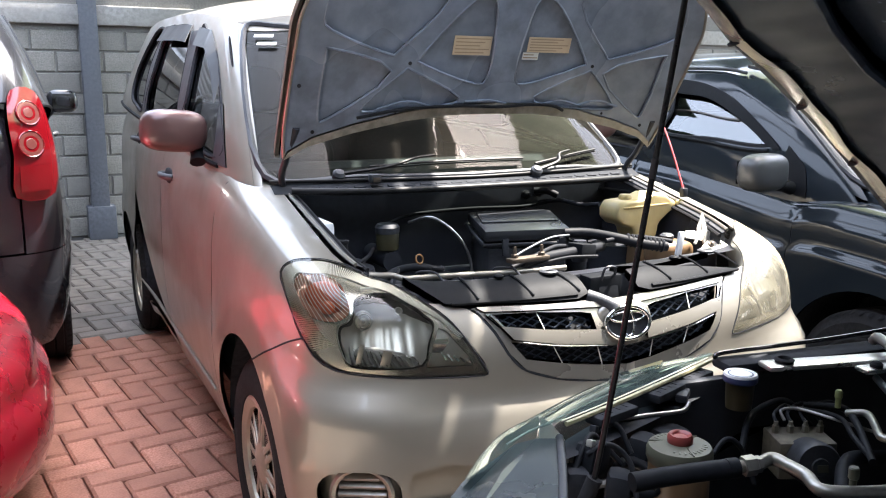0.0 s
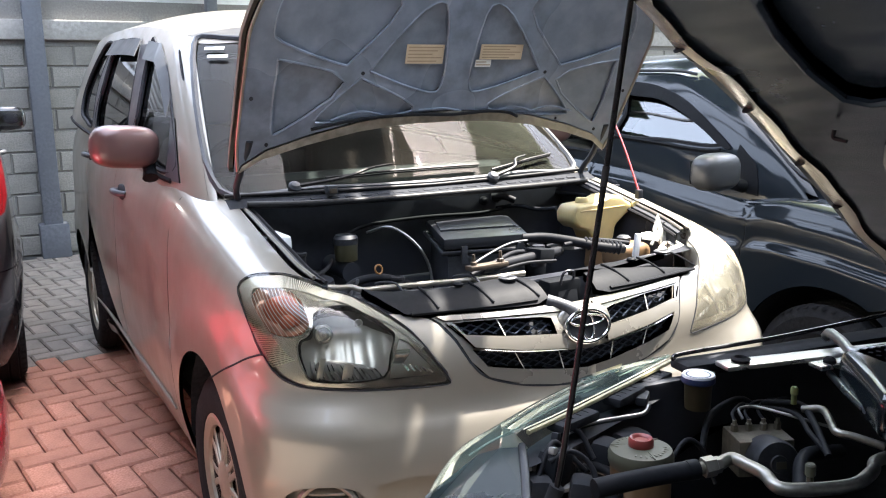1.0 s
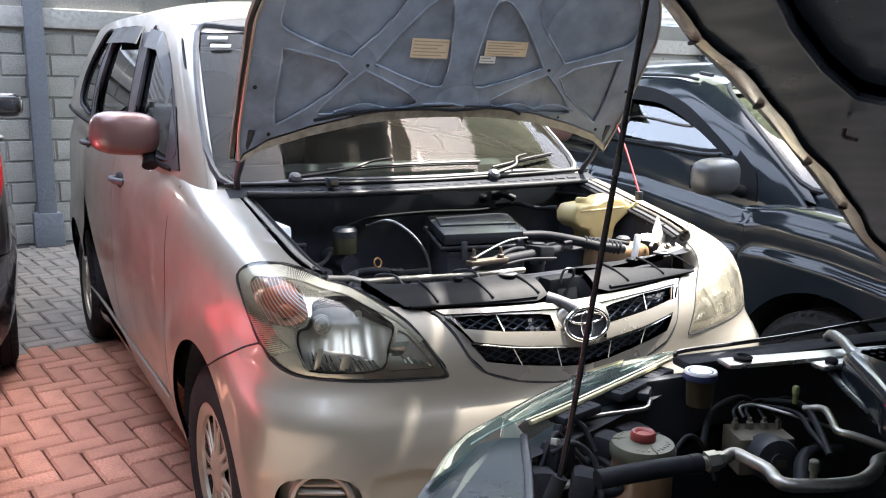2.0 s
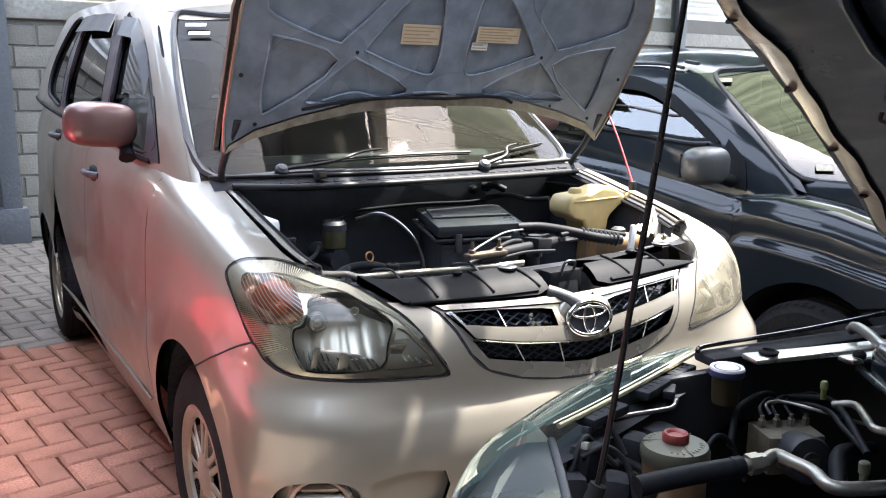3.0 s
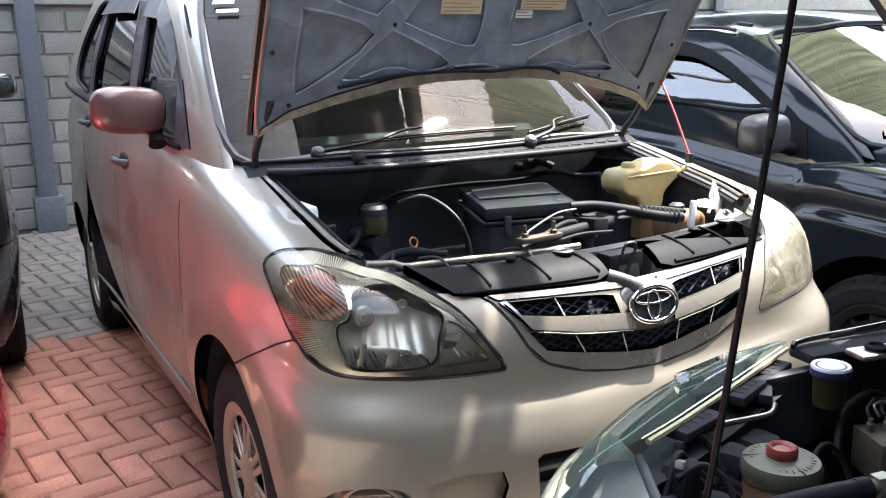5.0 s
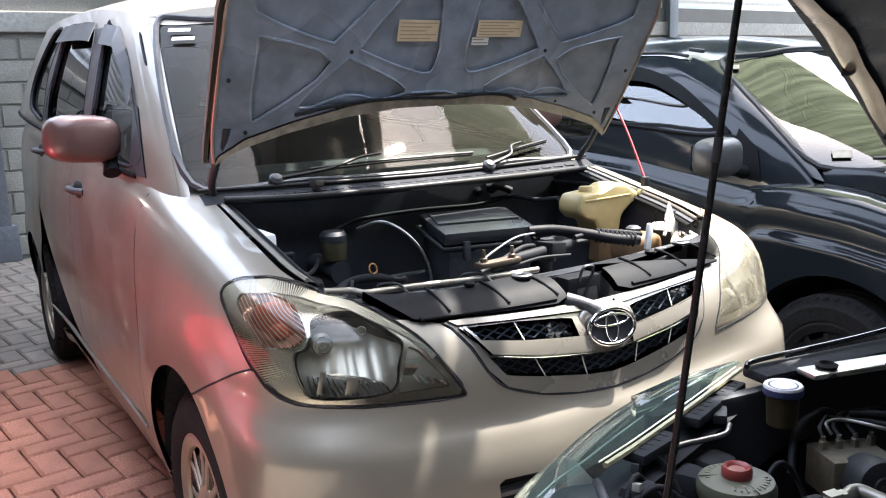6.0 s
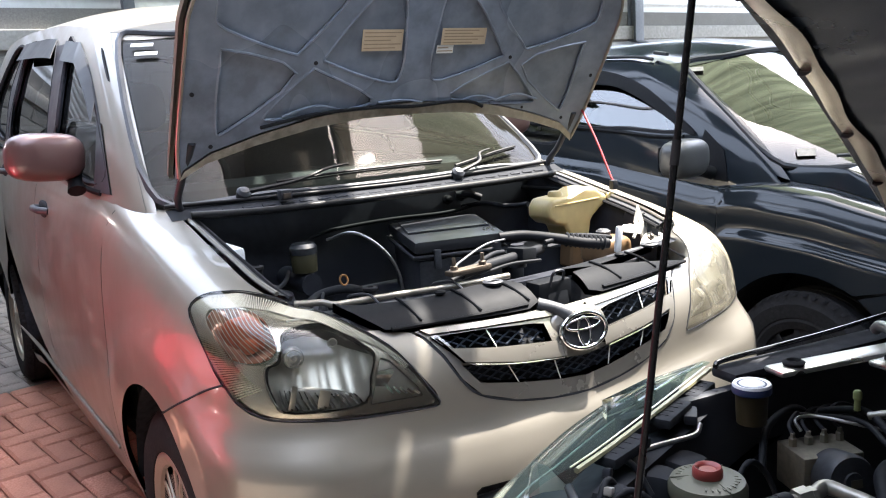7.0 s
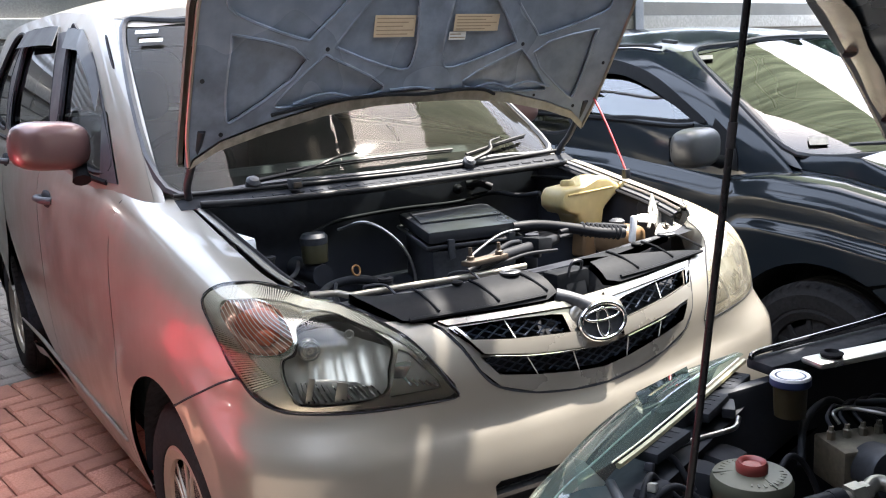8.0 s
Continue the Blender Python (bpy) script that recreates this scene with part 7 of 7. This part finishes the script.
# ---- the yard: paving, block wall, posts, sheet cladding, roofs ----
def setting():
    # ground under the paving, out to the horizon
    raw("ground", [(-300, -300, -.062), (300, -300, -.062), (300, 300, -.062), (-300, 300, -.062)], [(0, 1, 2, 3)], JOINT_SAND)
    tagged(bpy.data.objects["ground"], "sandy bedding under the paving", "ground", kind="structure")
    WALL_Y = 6.78
    wall = box("wall_back", (22, .16, 2.3), pose(2, WALL_Y + .085, 1.1), MORTAR, bevel=0)
    tagged(wall, "grey concrete block wall with recessed joints", "wall", kind="structure")
    ring = box("trim", (22, .22, .17), pose(2, WALL_Y + .05, 1.985), CONCRETE, bevel=.012)
    tagged(ring, "cast concrete ring beam on the block wall", "beam", kind="structure")
    # two unseen walls added to bounce light and close off the low sky
    for name, size, at in (("wall_left_added", (.16, 17, 4.0), (-7.2, -1.6, 1.95)), ("wall_front_added", (22, .16, 4.0), (2, -9.6, 1.95))):
        w = box(name, size, pose(*at), CONCRETE, bevel=0)
        tagged(w, "plain cement-rendered wall, unseen, added to shut out low sky", "wall", kind="structure")
    # corrugated sheet above the wall
    def corrugated(name, x0, x1, y, z0, z1, mt, label, pitch=.076, amp=.009):
        n = int((x1 - x0) / pitch * 6)
        v, f = [], []
        for i in range(n + 1):
            x = x0 + (x1 - x0) * i / n
            d = amp * math.sin(2 * math.pi * (x - x0) / pitch)
            v += [(x, y + d, z0), (x, y + d, z1)]
        f = [(2 * i, 2 * i + 2, 2 * i + 3, 2 * i + 1) for i in range(n)]
        return tagged(raw(name, v, f, mt, smooth=60), label, "cladding", kind="structure")
    def ribbed(name, x0, x1, y, z0, z1, mt, label):
        """Sheet with its ribs lying level."""
        n = int((z1 - z0) / .076 * 6)
        v = []
        for i in range(n + 1):
            z = z0 + (z1 - z0) * i / n
            d = .012 * max(-.4, math.sin(2 * math.pi * (z - z0) / .152))
            v += [(x0, y + d, z), (x1, y + d, z)]
        return tagged(raw(name, v, [(2 * i, 2 * i + 1, 2 * i + 3, 2 * i + 2) for i in range(n)], mt, smooth=50), label, "cladding", kind="structure")
    ribbed("cladding", -9, 13, WALL_Y + .04, 2.12, 3.9, SHEET, "zinc sheet cladding with level ribs above the wall")
    v = []
    n = 700
    for i in range(n + 1):
        y = -9.5 + 13.2 * i / n
        d = .014 * math.sin(2 * math.pi * y / .2)
        v += [(7.9 + d, y, 0), (7.9 + d, y, 3.9)]
    tagged(raw("wall_right", v, [(2 * i, 2 * i + 2, 2 * i + 3, 2 * i + 1) for i in range(n)], ROOF_SHEET, smooth=60), "green corrugated sheet wall", "wall", kind="structure")
    for x in (-.70, 3.3, 7.3, -4.7):
        post = thing("steel_post", "dark grey painted steel post against the block wall", "post", pose(x, WALL_Y - .085, 0), group="wall posts")
        box("post_web", (.02, .13, 3.8), pose(0, 0, 1.9), POST_PAINT, post, bevel=.003)
        for s in (-1, 1):
            box("post_flange", (.15, .012, 3.8), pose(0, s * .066, 1.9), POST_PAINT, post, bevel=.003)
        box("post_foot", (.24, .2, .3), pose(0, -.01, .15), POST_PAINT, post, bevel=.01)
    # roofs on trusses over the bays; the strip between lies open to the sun
    for y0, y1, z0, z1, nm in ((-9.6, -3.6, 3.9, 4.7, "roof_front"),):
        v = []
        n = 600
        for i in range(n + 1):
            x = -8 + 20 * i / n
            d = .012 * math.sin(2 * math.pi * x / .2)
            v += [(x, y0, z0 + d), (x, y1, z1 + d)]
        tagged(raw(nm, v, [(2 * i, 2 * i + 2, 2 * i + 3, 2 * i + 1) for i in range(n)], ROOF_SHEET, smooth=60), "green corrugated roof sheet", "roof", kind="structure")
    for x in (-6, -2, 2, 6, 10):
        tr = thing("roof_truss", "steel roof truss of angle bars", "truss", pose(x, 0, 0), group="roof trusses")
        tube("top_chord", [(0, -9.5, 3.82), (0, -3.7, 4.6)], .04, POST_PAINT, tr, n=4, soft=False)
        tube("bottom_chord", [(0, -9.5, 3.5), (0, -3.7, 3.7)], .04, POST_PAINT, tr, n=4, soft=False)
        for k in range(6):
            y = -9.3 + k
            tube("web_bar", [(0, y, 3.52 + .03 * k), (0, y + .9, 3.86 + .13 * (k + 1))], .022, POST_PAINT, tr, n=4, soft=False)
        box("truss_post", (.12, .12, 3.7), pose(0, -3.75, 1.85), POST_PAINT, tr, bevel=.004) if x in (6, 10) else None
    # narrow canopy added for shade between the bays, and a sunlit fibre-sheet roof over the far bay
    def sheet_roof(nm, x0, x1, y0, y1, z0, z1, mt, label):
        v = []
        n = int((y1 - y0) / .2 * 8)
        for i in range(n + 1):
            y = y0 + (y1 - y0) * i / n
            d = .016 * math.sin(2 * math.pi * y / .2)
            v += [(x0, y, z0 + d), (x1, y, z1 + d)]
        tagged(raw(nm, v, [(2 * i, 2 * i + 2, 2 * i + 3, 2 * i + 1) for i in range(n)], mt, smooth=60), label, "roof", kind="structure")
    sheet_roof("roof_canopy_added", -.1, .86, -4.1, 1.72, 3.42, 3.5, ROOF_SHEET, "unseen green corrugated canopy sheet, added to cast shade")
    sheet_roof("roof_right", 2.25, 4.15, -6.0, 6.6, 3.95, 4.25, FIBRE_SHEET, "sunlit green fibre roof sheet")
    # three unseen sheets added to keep sun and sky off what stands below
    sheet_roof("roof_walkway_added", -.4, 1.8, 3.6, 6.7, 3.42, 3.54, ROOF_SHEET, "unseen green corrugated sheet, added to shade the rear floor")
    sheet_roof("roof_mid", .95, 2.24, 1.74, 3.58, 3.6, 3.92, ROOF_SHEET, "unseen green corrugated sheet, added to keep sky out of reflections")
    sheet_roof("roof_far_bay_added", 4.3, 12.5, 2.9, 6.9, 3.98, 4.5, ROOF_SHEET, "unseen green corrugated sheet, added to shade the far wall")
    # left sheets, out of view, added to keep bright sky out of the bumper
    sheet_roof("roof_left_added", -7.1, -2.3, -9.5, .35, 3.8, 4.1, ROOF_SHEET, "unseen green corrugated sheet on the left, added to block sky")
    sheet_roof("roof_left_rear_added", -7.1, -2.6, .4, 6.8, 3.8, 4.08, ROOF_SHEET, "unseen green corrugated sheet at the rear left, added to block sky")
    for x in (-6.2, -4.9, -3.6, -2.4):
        pu = tube("purlin", [(x, -9.4, 3.70 + .06 * (x + 7)), (x, .3, 3.70 + .06 * (x + 7))], .035, POST_PAINT, n=4, soft=False)
        tagged(pu, "steel roof purlin", "purlin", "roof purlins", "structure")
    # frame of the added canopy, also out of view
    gb = thing("canopy_frame_added", "grey painted steel frame under the narrow canopy added for shade", "frame", pose(.42, 1.3, 3.3))
    for x in (-.42, .42):
        box("frame_rail", (.06, 11, .1), pose(x, 0, 0), POST_PAINT, gb, bevel=.004)
    for k in range(10):
        box("frame_rafter", (.86, .05, .07), pose(0, -5.2 + .62 * k, .04), POST_PAINT, gb, bevel=.004)
    for y in (-5.4, 5.4):
        box("frame_post", (.10, .10, 3.25), pose(.42, y, -1.675), POST_PAINT, gb, bevel=.006)
    for k in range(6):
        pz = 3.86 + .8 * (k + .2) / 6
        pu = tube("purlin", [(-8, -9.4 + k, pz - .02), (12, -9.4 + k, pz - .02)], .035, POST_PAINT, n=4, soft=False)
        tagged(pu, "steel roof purlin", "purlin", "roof purlins", "structure")


setting()


def paver_mesh(w, h):
    """One paving brick, bevelled at its top."""
    b, t = .009, .06
    x, y = w / 2 - .003, h / 2 - .003
    v = [(sx * x, sy * y, -t) for sx, sy in ((-1, -1), (1, -1), (1, 1), (-1, 1))]
    v += [(sx * x, sy * y, -b) for sx, sy in ((-1, -1), (1, -1), (1, 1), (-1, 1))]
    v += [(sx * (x - b), sy * (y - b), 0) for sx, sy in ((-1, -1), (1, -1), (1, 1), (-1, 1))]
    f = [(8, 9, 10, 11)]
    for k in (0, 4):
        f += [(k + i, k + (i + 1) % 4, k + 4 + (i + 1) % 4, k + 4 + i) for i in range(4)]
    return v, f


def paving():
    """Concrete bricks laid in herringbone: the nearest are single pieces, the rest one sheet of pieces."""
    rnd = random.Random(4)
    S, turn = PAVE
    floor = thing("pavement", "herringbone paving of grey concrete bricks, red bounce light painted on some", "paving", pose(0, 0, 0), kind="structure")
    v0, f0 = paver_mesh(2 * S, S)
    me = bpy.data.meshes.new("brick")
    me.from_pydata(v0, [], f0)
    me.materials.append(PAVER_RED_BOUNCE)
    grey = me.copy()
    grey.materials[0] = PAVER_GREY
    base = pose(PAVE_AT[0], PAVE_AT[1], 0, 0, 0, turn)
    rests, near = {True: ([], []), False: ([], [])}, []
    # where the bricks carry the painted red bounce light
    red = lambda p: p.y < 3.25 + .3 * (p.x + 1) and -1.75 < p.x < -.35 and p.y > -.1
    n = 92
    for i in range(-n, n):
        for j in range(-n, n):
            # herringbone: a level brick starts where i + j leaves 0, an upright one where it leaves 2
            k = (i + j) % 4
            if k == 0:
                m = base @ pose((i + 1) * S, (j + .5) * S, 0)
            elif k == 2:
                m = base @ pose((i + .5) * S, (j + 1) * S, 0, 0, 0, 90)
            else:
                continue
            p = m.translation
            if not (-7.1 < p.x < 12 and -9.4 < p.y < 6.7):
                continue
            m = Matrix.Translation((0, 0, rnd.uniform(-.003, .002))) @ m @ pose(0, 0, 0, rnd.uniform(-.5, .5), rnd.uniform(-.5, .5), rnd.uniform(-.5, .5))
            if -1.6 < p.x < -.62 and .85 < p.y < 7:
                near.append((p.y, m))
            else:
                V, F = rests[red(m.translation)]
                k = len(V)
                V += [m @ Vector(q) for q in v0]
                F += [tuple(k + a for a in q) for q in f0]
    near.sort(key=lambda q: q[0])
    for k, (_, m) in enumerate(near):
        if k < 290:
            ob = new("brick", me if m.translation.y < 3.25 + .3 * (m.translation.x + 1) else grey)
            ob.parent, ob.matrix_basis = floor, m
        else:
            V, F = rests[red(m.translation)]
            k = len(V)
            V += [m @ Vector(q) for q in v0]
            F += [tuple(k + a for a in q) for q in f0]
    for key, mt in ((False, PAVER_REST), (True, PAVER_REST_BOUNCE)):
        tagged(raw("far_bricks", *rests[key], mt, floor), kind="stuff")


def wall_blocks():
    """The blocks of the back wall, each proud of its mortar."""
    rnd = random.Random(9)
    wall = bpy.data.objects["wall_back"]
    w, h = .39, .185
    me = bpy.data.meshes.new("block")
    b = .008
    x, z = w / 2 - .006, h / 2 - .006
    v = [(sx * x, 0, sz * z) for sx, sz in ((-1, -1), (1, -1), (1, 1), (-1, 1))] + [(sx * (x - b), -.014, sz * (z - b)) for sx, sz in ((-1, -1), (1, -1), (1, 1), (-1, 1))]
    me.from_pydata(v, [], [(4, 5, 6, 7)] + [(i, (i + 1) % 4, 4 + (i + 1) % 4, 4 + i) for i in range(4)])
    me.materials.append(BLOCK)
    V, F, n = [], [], 0
    for j in range(10):
        for i in range(-14, 28):
            px, pz = i * w + (w / 2 if j % 2 else 0), .1 + j * h
            m = pose(px, 6.782 + rnd.uniform(-.004, .003), pz, rnd.uniform(-.6, .6), rnd.uniform(-.5, .5), rnd.uniform(-.5, .5))
            if (-2.2 < px < .9 or 4.5 < px < 9.5) and n < 295:
                ob = new("block", me)
                ob.parent = wall
                ob.matrix_parent_inverse = wall.matrix_world.inverted()
                ob.matrix_basis = m
                n += 1
            else:
                k = len(V)
                V += [m @ Vector(q) for q in v]
                F += [tuple(k + a for a in q) for q in [(4, 5, 6, 7)] + [(c, (c + 1) % 4, 4 + (c + 1) % 4, 4 + c) for c in range(4)]]
    rest = raw("far_blocks", V, F, BLOCK, wall)
    tagged(rest, kind="stuff")


paving()
wall_blocks()
